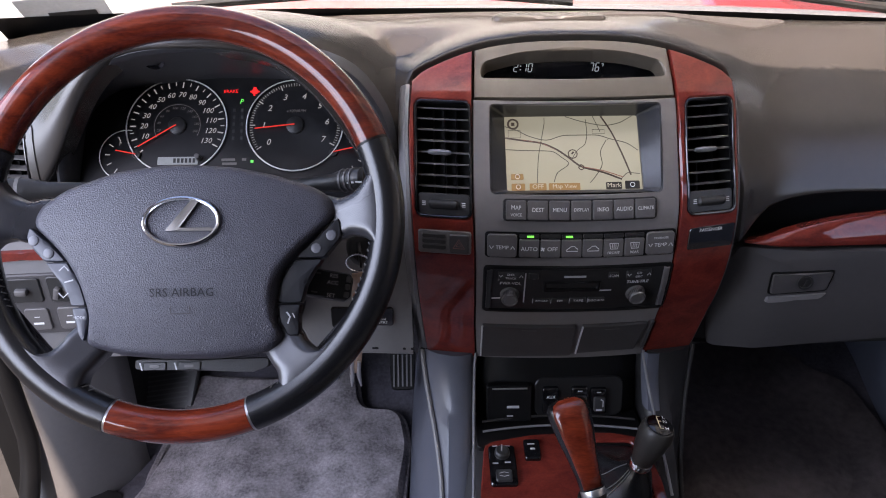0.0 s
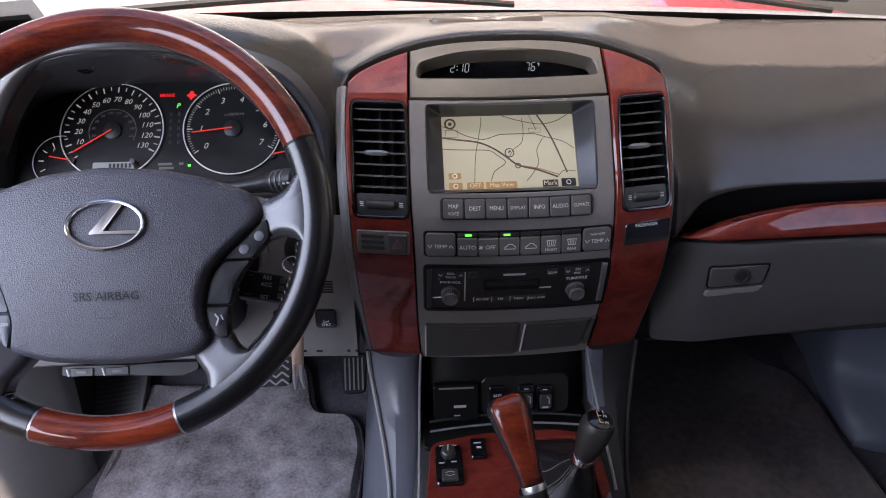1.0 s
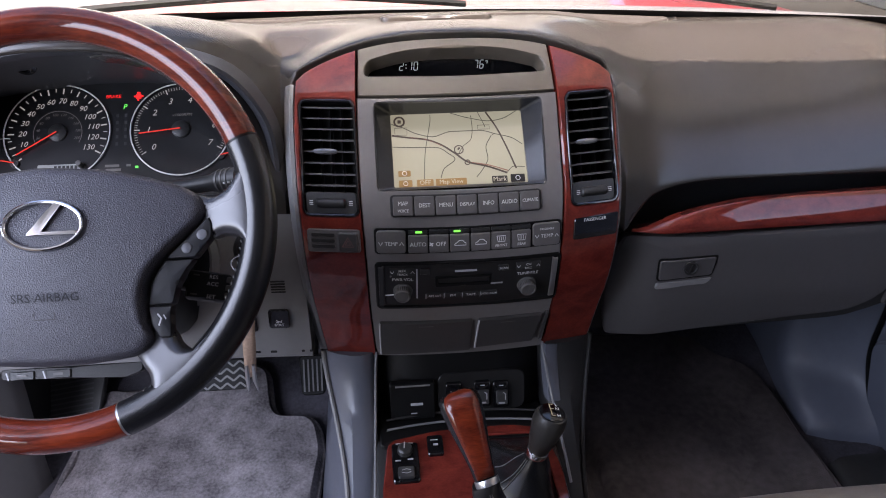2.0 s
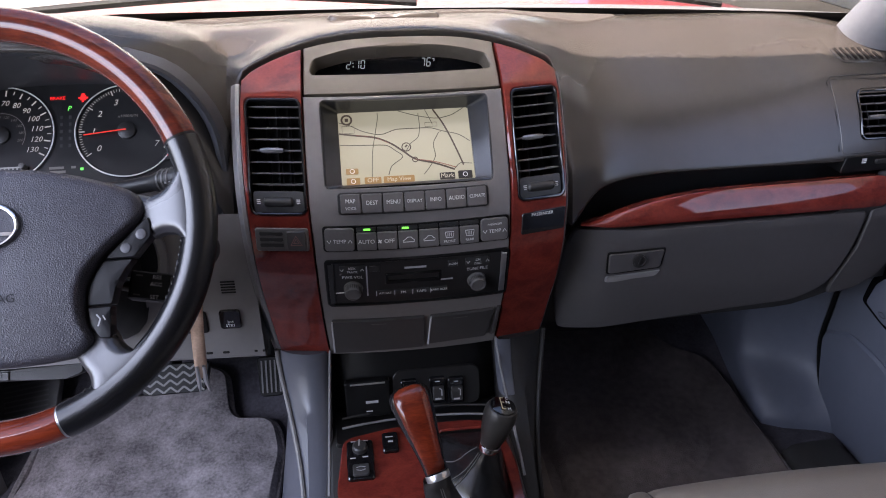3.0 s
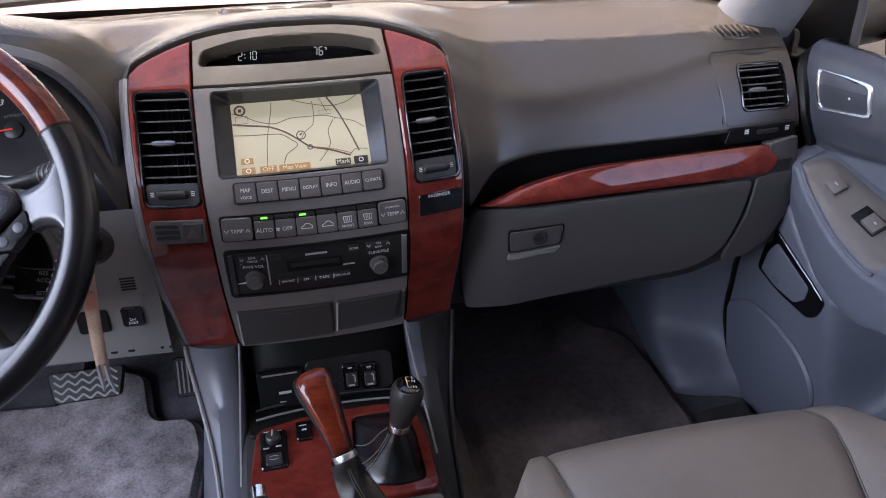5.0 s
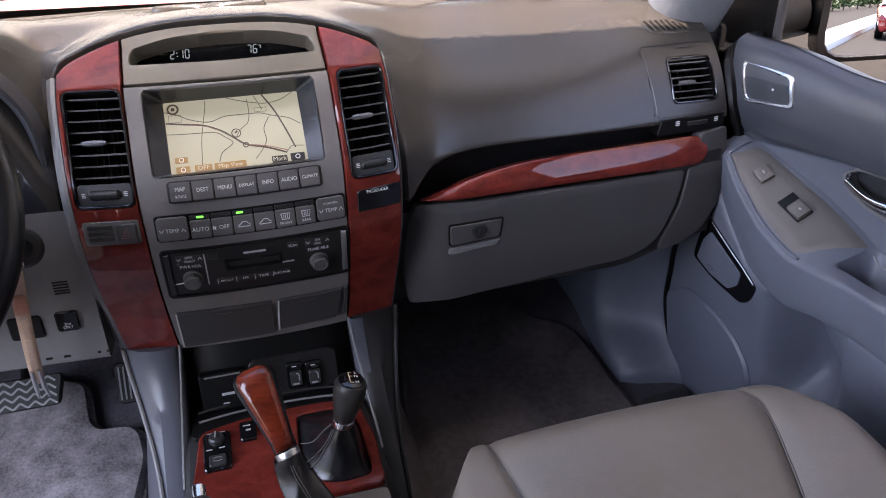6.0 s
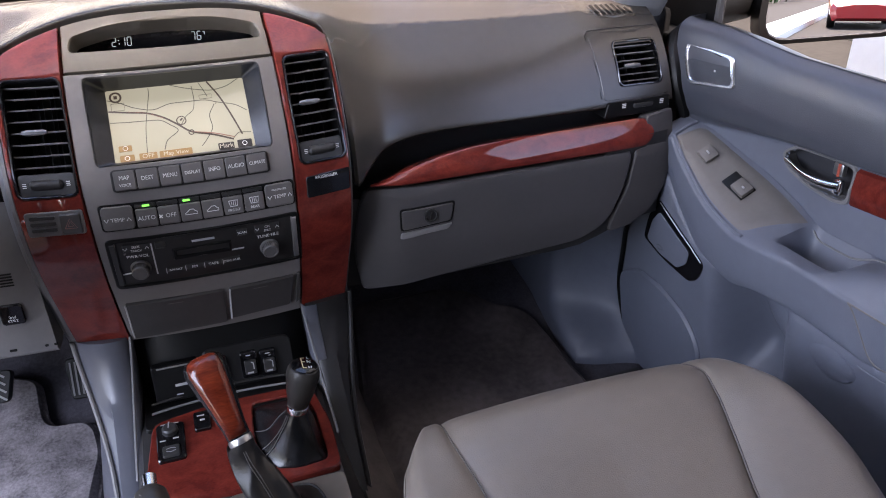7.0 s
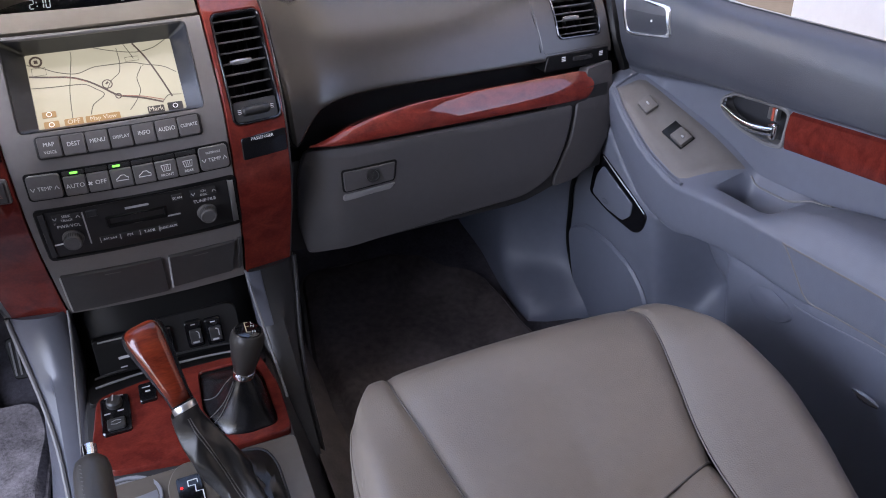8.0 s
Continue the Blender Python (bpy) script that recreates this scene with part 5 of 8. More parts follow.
# spokes: leather webs with rolled edges that sweep up into the rim
SPOKE = material("spoke_leather", (0.025, 0.025, 0.029), 0.28, spec=0.75, bump=0.25, bump_scale=800, scale=18, kind="leather", depth=0.0004)
def resample(pts, n):
    """n points at even steps along a smooth line through pts."""
    key = [(float(i), p) for i, p in enumerate(pts)]
    fine = np.array([smooth_at(key, q) for q in np.linspace(0, len(pts) - 1, 160)])
    run = np.concatenate([[0], np.cumsum(np.hypot(*np.diff(fine, axis=0).T))])
    return [(float(np.interp(q, run, fine[:, 0])), float(np.interp(q, run, fine[:, 1]))) for q in np.linspace(0, run[-1], n)]
def spoke(s, inner, a0, a1, outer):
    """inner, outer: the two edges from the hub to the rim; a0, a1: the stretch of rim that it runs into, in degrees."""
    rim_at = lambda a: (0.1785 * math.cos(radians(a)), 0.1785 * math.sin(radians(a)))
    e0, e1 = resample(inner + [rim_at(a0)], 30), resample(outer + [rim_at(a1)], 30)
    across = [0.5 - 0.5 * math.cos(math.pi * j / 20) for j in range(21)]
    loops = []
    for k in range(30):
        t = k / 29
        row, (p, q), (pe, qe) = [], (e0[k], e1[k]), (e0[-1], e1[-1])
        wide = math.hypot(p[0] - q[0], p[1] - q[1])
        for w in across:
            g = rim_at(a0 + (a1 - a0) * w)
            u, v = (p[i] + (q[i] - p[i]) * w + t ** 3 * (g[i] - pe[i] - (qe[i] - pe[i]) * w) for i in (0, 1))
            edge = max(0.0, 1 - min(w, 1 - w) * wide / 0.010)   # 1 at the rim of the web, 0 a centimetre in
            h = -0.003 + 0.0165 * step(0.112, 0.172, math.hypot(u, v)) - 0.010 * (1 - math.sqrt(max(0.0, 1 - edge ** 2)))
            row.append(on_wheel(s * u, v, h))
        row += [row[-1] - W_N * 0.013, row[0] - W_N * 0.013]
        loops.append(row)
    bm = bmesh.new()
    rings(bm, loops, True, True)
    return bm
for s in (-1, 1):
    part("spoke", spoke(s, [(0.105, 0.024), (0.1263, 0.0215), (0.1347, 0.0192), (0.1471, 0.0231), (0.1596, 0.038), (0.1655, 0.052)], 21, -21, [(0.105, -0.008), (0.1369, -0.0173), (0.1462, -0.0147), (0.1574, -0.0167), (0.1648, -0.0252), (0.1674, -0.0364), (0.1665, -0.050)]), SPOKE, wheel, "smooth leather spoke")
    part("spoke", spoke(s, [(0.055, -0.096), (0.0704, -0.1178), (0.0759, -0.1252), (0.0814, -0.1326), (0.0832, -0.1417), (0.0796, -0.152), (0.071, -0.161)], -69, -20, [(0.085, -0.082), (0.1006, -0.0973), (0.107, -0.1075), (0.1171, -0.1132), (0.1272, -0.1106), (0.1383, -0.0989), (0.1495, -0.0825), (0.1589, -0.0605)]), SPOKE, wheel, "smooth leather spoke")
# stitches along the inner side of the leather
THREAD = material("grey_thread", (0.09, 0.088, 0.086), 0.8)
for s in (0, 1):
    for a0, a1 in ((-62, -46), (-26, -8)):
        bm = bmesh.new()
        for a in np.arange(a0, a1, 2.2):
            q = radians(a if s == 0 else 180 - a)
            p0, p1 = on_wheel(math.cos(q) * (RIM - 0.0135), math.sin(q) * (RIM - 0.0135), 0.0075), on_wheel(math.cos(q + 0.012) * (RIM - 0.0153), math.sin(q + 0.012) * (RIM - 0.0153), 0.003)
            tube(bm, [p0, (p0 + p1) / 2 + W_N * 0.0008, p1], 0.0006, 5)
        tagged(part("stitching", bm, THREAD, wheel), kind="stuff")
# hub
HUBO = round_poly([(-0.124, 0.0126), (-0.101, 0.0278), (-0.055, 0.0428), (-0.004, 0.0486), (0.047, 0.045), (0.081, 0.0378), (0.115, 0.027), (0.129, 0.0176), (0.132, 0.0018), (0.115, -0.0135), (0.098, -0.0301), (0.088, -0.0423), (0.081, -0.0554), (0.079, -0.0742), (0.081, -0.0909), (0.088, -0.1031), (0.075, -0.1147), (0.035, -0.1197), (-0.006, -0.1197), (-0.048, -0.1161), (-0.073, -0.1089), (-0.08, -0.1053), (-0.076, -0.0815), (-0.084, -0.054), (-0.095, -0.0351), (-0.108, -0.0207), (-0.129, -0.0027)], 0.008, 3)
bm = bmesh.new()
def hub_h(u, v):
    return 0.005 + 0.018 * max(0.0, 1 - ((u - 0.002) / 0.155) ** 2 - ((v + 0.036) / 0.105) ** 2)
hc_ = (0.002, -0.03)
hring = [cast(HUBO, hc_, a) for a in around(hc_, HUBO, n=48)]
loops = [[on_wheel(u, v, -0.034) for u, v in hring]]
for k in (1.0, 0.985, 0.965, 0.94, 0.9, 0.8, 0.7, 0.6, 0.5, 0.4, 0.3, 0.2, 0.1, 0.001):
    loops.append([on_wheel(u, v, hub_h(u, v) - 0.006 * max(0.0, (k - 0.94) / 0.06) ** 2) for u, v in [(hc_[0] + (p[0] - hc_[0]) * k, hc_[1] + (p[1] - hc_[1]) * k) for p in hring]])
rings(bm, loops)
hub = part("hub", bm, HUB, wheel, "dark grey grained hub pad")
on_hub = lambda u, v, h=0.0: on_wheel(u, v, hub_h(u, v) + h)
bm = bmesh.new()
EM = arc(0.0045, -0.0035, 1.0, 0, 360, 48)[:-1]
em = lambda p, s: (0.0045 + (p[0] - 0.0045) * 0.0345 * s, -0.0035 + (p[1] + 0.0035) * 0.0222 * s)
rings(bm, [[on_hub(*em(p, 1.0), -0.002) for p in EM], [on_hub(*em(p, 1.0), 0.0005) for p in EM], [on_hub(*em(p, 0.85), -0.0008) for p in EM], [on_hub(*em(p, 0.0001), -0.0005) for p in EM]])
part("emblem_well", bm, HUB, hub)
bm = bmesh.new()
tube(bm, [on_hub(*em(p, 0.9), 0.002) for p in EM], 0.0017, 8, closed=True)
part("emblem_ring", bm, CHROME, hub, "chrome oval emblem ring")
bm = bmesh.new()
plate(bm, round_poly([(0.0135, 0.0158), (0.0205, 0.0158), (0.0045, -0.009), (0.0325, -0.009), (0.0325, -0.012), (-0.0085, -0.012), (-0.0078, -0.0098)], 0.0012, 2), (0.0015, -0.0095), on_hub, 0.0035, 0.003, 0.0008, steps=1)
part("emblem_bar", bm, CHROME, hub, "chrome angular emblem mark")
for word, v, size in (("SRS AIRBAG", -0.0635, 0.0102),):
    print_on(hub, word, size, on_hub, 0.006, v, material("embossed_dark", (0.014, 0.015, 0.018), 0.7, spec=0.2), h=0.0018)
bm = bmesh.new()
strip(bm, [(-0.004, -0.075), (-0.004, -0.081), (0.012, -0.081), (0.012, -0.075)], 0.0008, on_hub, 0.0004)
part("embossed_mark", bm, CHAR, hub)
# control pods beside the hub
POD = material("pod_plastic", (0.05, 0.053, 0.065), 0.4, scale=24)
# darker copy for the right-hand pods, their shade put into the colour
POD_SHADE = material("pod_shaded_plastic", (0.009, 0.0095, 0.012), 0.4, scale=24)
for s in (-1, 1):
    if s < 0:
        pts = [(-0.1315, -0.0045), (-0.111, -0.0225), (-0.098, -0.0368), (-0.087, -0.0552), (-0.0795, -0.0815), (-0.083, -0.1035), (-0.0865, -0.1005), (-0.0905, -0.0887), (-0.0955, -0.067), (-0.1045, -0.0526), (-0.1155, -0.0373), (-0.1265, -0.0257), (-0.134, -0.0135)]
    else:
        pts = [(0.1345, 0.0), (0.1175, -0.015), (0.1005, -0.0315), (0.0905, -0.0434), (0.0838, -0.056), (0.082, -0.0742), (0.084, -0.0905), (0.0915, -0.1015), (0.1005, -0.1012), (0.1005, -0.0792), (0.1065, -0.0576), (0.1145, -0.0432), (0.1255, -0.0301), (0.1365, -0.0171), (0.1365, -0.0063)]
    for name, lo, hi in (("upper_pad", -0.0345, 0.02), ("middle_pad", -0.0733, -0.0355), ("lower_pad", -0.13, -0.0743)):
        poly = []
        k = len(pts)
        for i in range(k):   # clip the pod outline to a band
            p, q = pts[i], pts[(i + 1) % k]
            if lo <= p[1] <= hi:
                poly.append(p)
            for lim in sorted((lo, hi), key=lambda z: (z - p[1]) * (1 if q[1] > p[1] else -1)):
                if (p[1] - lim) * (q[1] - lim) < 0:
                    t = (lim - p[1]) / (q[1] - p[1])
                    poly.append((p[0] + (q[0] - p[0]) * t, lim))
        c = (sum(p[0] for p in poly) / len(poly), sum(p[1] for p in poly) / len(poly))
        bm = bmesh.new()
        plate(bm, round_poly(poly, 0.002, 2), c, on_wheel, 0.0045, 0.016, 0.0012, steps=3, crown=0.0006)
        pad_ = part(name, bm, POD if s < 0 else POD_SHADE, wheel, "wheel control button")
        bm = bmesh.new()
        if name == "upper_pad":
            for dx, dy in ((-0.006 * s, -0.005), (0.007 * s, 0.006)):
                lathe(bm, [(0.0046, 0.0), (0.0044, 0.0008), (0.0036, 0.0013), (0.0, 0.0011)], 16, Matrix.Translation(on_wheel(c[0] + dx, c[1] + dy, 0.0048)) @ W_N.to_track_quat("Z", "Y").to_matrix().to_4x4(), cap=False)
            part("button_dome", bm, material("button_dome_grey", (0.12, 0.122, 0.135), 0.4, vary=0.1), pad_)
        elif name == "middle_pad" and s < 0:
            for v, d in ((0.011, 1), (-0.012, -1)):
                strip(bm, [(c[0] - 0.004, c[1] + v - d * 0.002), (c[0], c[1] + v + d * 0.002), (c[0] + 0.004, c[1] + v - d * 0.002)], 0.0011, on_wheel, 0.0082)
            strip(bm, [(c[0] + 0.0005, c[1] - 0.001), (c[0] + 0.008, c[1] + 0.001)], 0.0012, on_wheel, 0.0082)
            part("arrow_mark", bm, MARKM, pad_)
        elif name == "lower_pad":
            if s < 0:
                bm.free()
                print_on(pad_, "MODE", 0.0038, on_wheel, c[0], c[1] + 0.004, MARKM, h=0.0078)
            else:
                strip(bm, [(c[0] - 0.003, c[1] + 0.006), (c[0], c[1] + 0.002), (c[0] - 0.002, c[1] - 0.004)], 0.0014, on_wheel, 0.0082)
                strip(bm, [(c[0] + 0.002, c[1] + 0.005), (c[0] + 0.004, c[1] + 0.001)], 0.001, on_wheel, 0.0082)
                part("voice_mark", bm, MARKM, pad_)
        else:
            bm.free()
# worn scuff plate and column below the hub
column = thing("steering_column", on_wheel(0, 0, -0.14), "black steering column shroud with stalk switches", "steering column")
bm = bmesh.new()
loops = []
for h, w, t, b in ((-0.024, 0.052, 0.04, 0.062), (-0.04, 0.062, 0.05, 0.082), (-0.10, 0.066, 0.052, 0.094), (-0.2, 0.066, 0.05, 0.10), (-0.26, 0.07, 0.055, 0.105)):
    loops.append([on_wheel(w * math.copysign(abs(math.cos(a)) ** 0.5, math.cos(a)), (t if math.sin(a) > 0 else b) * math.copysign(abs(math.sin(a)) ** 0.6, math.sin(a)), h) for a in [2 * math.pi * j / 24 for j in range(24)]])
rings(bm, loops, True, True)
part("shroud", bm, BLACK, column)
bm = bmesh.new()
plate(bm, round_poly([(-0.046, -0.121), (-0.046, -0.129), (0.058, -0.133), (0.072, -0.128), (0.072, -0.121)], 0.002, 2), (0.012, -0.126), on_wheel, -0.012, 0.012, 0.0015, steps=1)
part("lower_trim", bm, CHAR, column, "scuffed dark lower trim")
for x in (-0.028, 0.002):
    bm = bmesh.new()
    plate(bm, rrect(x, -0.1265, 0.020, 0.007, 0.001), (x, -0.1265), on_wheel, -0.0105, 0.004, 0.0008, steps=1)
    sw_ = part("tilt_switch", bm, BTND, column)
    bm = bmesh.new()
    strip(bm, [(x - 0.004, -0.1265), (x + 0.004, -0.1265)], 0.0022, on_wheel, -0.0098)
    part("switch_mark", bm, BTN, sw_)
    bm = bmesh.new()
    strip(bm, [(x - 0.0125, -0.1235), (x - 0.0105, -0.130)], 0.0012, on_wheel, -0.0098)
    part("edge_trim", bm, TRIMB, sw_)
def stalk(name, p0, p1, r0, r1, label):
    p0, p1 = Vector(p0), Vector(p1)
    bm = bmesh.new()
    tube(bm, [p0 + (p1 - p0) * t for t in (0, 0.3, 0.6, 0.7, 0.72, 0.97, 1.0)], [r0, r0 * 0.85, r0 * 0.9, r1, r1 * 1.08, r1 * 1.08, r1 * 0.7], 12)
    st = part(name, bm, CHAR, column, label)
    bm = bmesh.new()
    d = (p1 - p0).normalized()
    for k in (0.74, 0.8, 0.86):
        tube(bm, [p0 + (p1 - p0) * k, p0 + (p1 - p0) * (k + 0.02)], r1 * 1.13, 12)
    part("grip_ring", bm, BTN, st)
    bm = bmesh.new()
    q = p0 + (p1 - p0) * 0.5
    for k in range(3):
        block(bm, (0.006, 0.0006, 0.0016), Matrix.Translation(p0 + (p1 - p0) * (0.92 - 0.05 * k) + Vector((0, -r1 * 1.12, 0.002))), 0)
    part("mark", bm, PRINT, st)
stalk("wiper_stalk", (-0.31, 0.80, 0.56), (-0.222, 0.757, 0.588), 0.009, 0.0105, "black wiper stalk")
stalk("indicator_stalk", (-0.44, 0.80, 0.56), (-0.61, 0.775, 0.573), 0.009, 0.0115, "black indicator stalk")
bm = bmesh.new()
CR_C, CR_M = Vector((-0.2585, 0.712, 0.497)), pose(0, 0, 0, 52, 12, 0).to_3x3()
on_cruise = flat(CR_C, CR_M @ Vector((1, 0, 0)), CR_M @ Vector((0, 1, 0)), CR_M @ Vector((0, 0, 1)))
plate(bm, round_poly([(-0.022, -0.0135), (0.016, -0.0135), (0.021, -0.009), (0.021, 0.009), (0.016, 0.0135), (-0.022, 0.0135)], 0.002, 2), (0, 0), on_cruise, 0.0, 0.022, 0.002, steps=2)
tube(bm, [on_cruise(-0.018, 0, -0.010), on_cruise(-0.06, 0.004, -0.02)], 0.007, 10)
cs = part("cruise_stalk", bm, BLACK, column, "small black cruise control lever")
for word, x, y in (("RES", 0.002, 0.0085), ("ACC", 0.002, 0.0018), ("SET", 0.002, -0.0105)):
    print_on(cs, word, 0.0052, on_cruise, x, y, MARKM, h=0.0006)
bm = bmesh.new()
for y in (0.009, -0.0095):
    strip(bm, [(-0.017, y), (-0.011, y)], 0.0016, on_cruise, 0.0006)
for y in (0.0075, 0.0, -0.0075):
    plate(bm, rrect(0.0165, y, 0.005, 0.0055, 0.001), (0.0165, y), on_cruise, 0.001, 0.002, 0.0005, steps=1)
part("lever_mark", bm, DARKP, cs)
bm = bmesh.new()
lathe(bm, [(0.020, 0.0), (0.021, 0.02), (0.017, 0.026), (0.010, 0.027), (0.010, 0.022), (0.0, 0.022)], 24, pose(-0.236, 0.83, 0.475, 68, 0, 12), cap=False)
part("ignition_lock", bm, CHAR, column)
# key ring with a clear tag
keyring = thing("key_ring", (-0.238, 0.775, 0.488), "key on a steel ring with a hanging clear plastic tag", "key")
bm = bmesh.new()
tube(bm, [(-0.238 + 0.0125 * math.cos(a), 0.778 - 0.004 * math.sin(a), 0.483 + 0.0125 * math.sin(a)) for a in [2 * math.pi * k / 20 for k in range(20)]], 0.0009, 6, closed=True)
part("ring", bm, CHROME, keyring)
bm = bmesh.new()
block(bm, (0.003, 0.03, 0.02), pose(-0.238, 0.80, 0.482, 0, 0, 8), 0.001)
part("key", bm, CHAR, keyring)
TAG = material("clear_tag", (0.5, 0.34, 0.25), 0.25, vary=0.25, scale=40, coat=0.5)
bm = bmesh.new()
rows = []
for k in range(13):
    t = k / 12
    rows.append([(-0.236 - 0.016 * t + w * (1.15 - 0.35 * t), 0.774 + 0.022 * t + 0.002 * math.sin(t * 7 + w * 200), 0.474 - 0.150 * t) for w in (-0.0075, -0.0025, 0.0025, 0.0075)])
grid(bm, rows)
tg = part("tag", bm, TAG, keyring, "crumpled translucent plastic tag")
sol = tg.modifiers.new("thickness", "SOLIDIFY")
sol.thickness = 0.0012
bm = bmesh.new()
for x in (-0.004, 0.004):
    tube(bm, [(-0.250 + x, 0.79, 0.345), (-0.252 + x, 0.797, 0.320), (-0.252 + x * 1.4, 0.80, 0.302)], [0.002, 0.003, 0.0012], 6)
part("small_key", bm, SATIN, keyring)
bm = bmesh.new()
block(bm, (0.013, 0.004, 0.022), pose(-0.240, 0.7775, 0.435, -8, 4, 0), 0.0015)
part("tag_clip", bm, material("red_plastic", (0.45, 0.2, 0.14), 0.4, vary=0.2), keyring, "faded red plastic clip")

# ---- driver side lower dashboard ----
def knee_y(x, z):
    return 0.846 + 0.16 * max(0.0, z - 0.44) + 0.05 * max(0.0, 0.36 - z) + 0.012 * math.sin((x + 0.7) * 5.5)
on_knee = lambda u, v, h=0.0: Vector((u, knee_y(u, v) - h, v))
bm = bmesh.new()
rows = []
for z in list(np.linspace(0.50, 0.31, 14)):
    rows.append([on_knee(x, z) for x in np.linspace(-0.69, -0.185, 36)])
rows.append([on_knee(x, 0.304) + Vector((0, 0.006, 0)) for x in np.linspace(-0.69, -0.185, 36)])
rows.append([on_knee(x, 0.302) + Vector((0, 0.03, 0)) for x in np.linspace(-0.69, -0.185, 36)])
rows.append([on_knee(x, 0.31) + Vector((0, 0.25, 0)) for x in np.linspace(-0.69, -0.185, 36)])
grid(bm, rows)
part("knee_panel", bm, LGREY, dashboard, "light grey knee panel")
bm = bmesh.new()
plate(bm, rrect(-0.628, 0.4575, 0.10, 0.011, 0.004), (-0.628, 0.4575), on_knee, 0.006, 0.01, 0.002, steps=2)
part("wood_strip", bm, WOOD, dashboard, "glossy red-brown wood trim strip")
left_sw = thing("switch_panel", on_knee(-0.62, 0.345), "grey driver switch panel with four switches", "switch panel")
bm = bmesh.new()
plate(bm, round_poly([(-0.69, 0.352), (-0.575, 0.352), (-0.566, 0.434), (-0.69, 0.434)], 0.006), (-0.63, 0.393), on_knee, 0.004, 0.008, 0.0015, steps=3)
part("panel", bm, GREY, left_sw)
for cx, cz, w, h in ((-0.6365, 0.414, 0.042, 0.032), (-0.594, 0.414, 0.027, 0.034), (-0.6285, 0.374, 0.028, 0.03), (-0.591, 0.374, 0.028, 0.03)):
    bm = bmesh.new()
    plate(bm, rrect(cx, cz, w, h, 0.004), (cx, cz), on_knee, 0.0065, 0.008, 0.001, steps=2)
    b = part("switch", bm, BTND if cz > 0.4 else BTN, left_sw)
    bm = bmesh.new()
    if w > 0.04:
        block(bm, (0.014, 0.008, 0.008), Matrix.Translation(on_knee(cx, cz, 0.009)), 0.002)
    elif cz > 0.4:
        block(bm, (0.007, 0.008, 0.016), Matrix.Translation(on_knee(cx - 0.003, cz - 0.003, 0.009)) @ pose(0, 0, 0, 0, 18, 0), 0.002)
        strip(bm, [(cx + 0.008, cz - 0.01), (cx + 0.004, cz + 0.002)], 0.003, on_knee, 0.0072)
    else:
        strip(bm, [(cx - 0.006, cz - 0.005), (cx + 0.006, cz - 0.005)], 0.003, on_knee, 0.0072)
        strip(bm, [(cx - 0.003, cz + 0.004), (cx + 0.003, cz + 0.004)], 0.001, on_knee, 0.0072)
    part("mark", bm, PRINT if h < 0.032 else BTN, b)
start_sw = thing("start_switch", on_knee(-0.22, 0.355), "small black square rocker switch in the knee panel", "switch")
bm = bmesh.new()
plate(bm, rrect(-0.220, 0.367, 0.025, 0.026, 0.004), (-0.220, 0.367), on_knee, 0.004, 0.008, 0.0012, steps=2)
b = part("rocker", bm, GLOSSB, start_sw)
print_on(b, "2nd", 0.005, on_knee, -0.220, 0.365, PRINT, h=0.0048)
print_on(b, "STRT", 0.005, on_knee, -0.220, 0.360, PRINT, h=0.0048)
blank = thing("blank_switch", on_knee(-0.262, 0.355), "blank black switch cover in the knee panel", "switch")
bm = bmesh.new()
plate(bm, rrect(-0.265, 0.364, 0.036, 0.03, 0.004), (-0.265, 0.364), on_knee, 0.003, 0.006, 0.0012, steps=2)
part("cover", bm, BLACK, blank)
for k in range(5):
    bm = bmesh.new()
    plate(bm, rrect(-0.217, 0.4035 + k * 0.0036, 0.017, 0.0017, 0.0006, 2), (-0.217, 0.4035 + k * 0.0036), on_knee, 0.0008, 0.002, 0.0002, steps=1)
    part("vent_slot", bm, BLACK, dashboard)
for k, x in enumerate((-0.252, -0.232, -0.196, -0.186)):
    bm = bmesh.new()
    plate(bm, rrect(x, 0.317, 0.008 if k < 2 else 0.004, 0.003, 0.001, 2), (x, 0.317), on_knee, 0.0008, 0.002, 0.0002, steps=1)
    part("clip_slot", bm, BLACK, dashboard)
# grey side leg running down from the knee panel beside the door
bm = bmesh.new()
grid(bm, [[(-0.700 - 0.01 * step(0.25, 0.05, z) + 0.100 * k, 0.858 + 0.10 * k * k + 0.05 * (0.31 - z) * k, z) for k in np.linspace(0, 1, 10)] for z in np.linspace(0.312, 0.0, 12)])
lg = part("side_leg", bm, LGREY, dashboard)
sol = lg.modifiers.new("thickness", "SOLIDIFY")
sol.thickness, sol.offset = 0.01, -1.0
# dark cup round the column where it leaves the panel
bm = bmesh.new()
angs3 = [2 * math.pi * k / 36 for k in range(36)]
rings(bm, [[on_knee(-0.376 + 0.098 * math.cos(a), 0.455 + 0.085 * math.sin(a), -0.004) for a in angs3], [on_knee(-0.376 + 0.098 * math.cos(a), 0.455 + 0.085 * math.sin(a), 0.006) for a in angs3], [on_knee(-0.376 + 0.09 * math.cos(a), 0.455 + 0.078 * math.sin(a), 0.007) for a in angs3], [on_knee(-0.376 + 0.086 * math.cos(a), 0.455 + 0.074 * math.sin(a), 0.003) for a in angs3]])
part("column_collar", bm, LGREY, dashboard)
bm = bmesh.new()
rings(bm, [[on_knee(-0.376 + 0.087 * math.cos(a), 0.455 + 0.075 * math.sin(a), 0.0035) for a in angs3]], cap_first=True)
part("column_gap", bm, BLACK, dashboard)
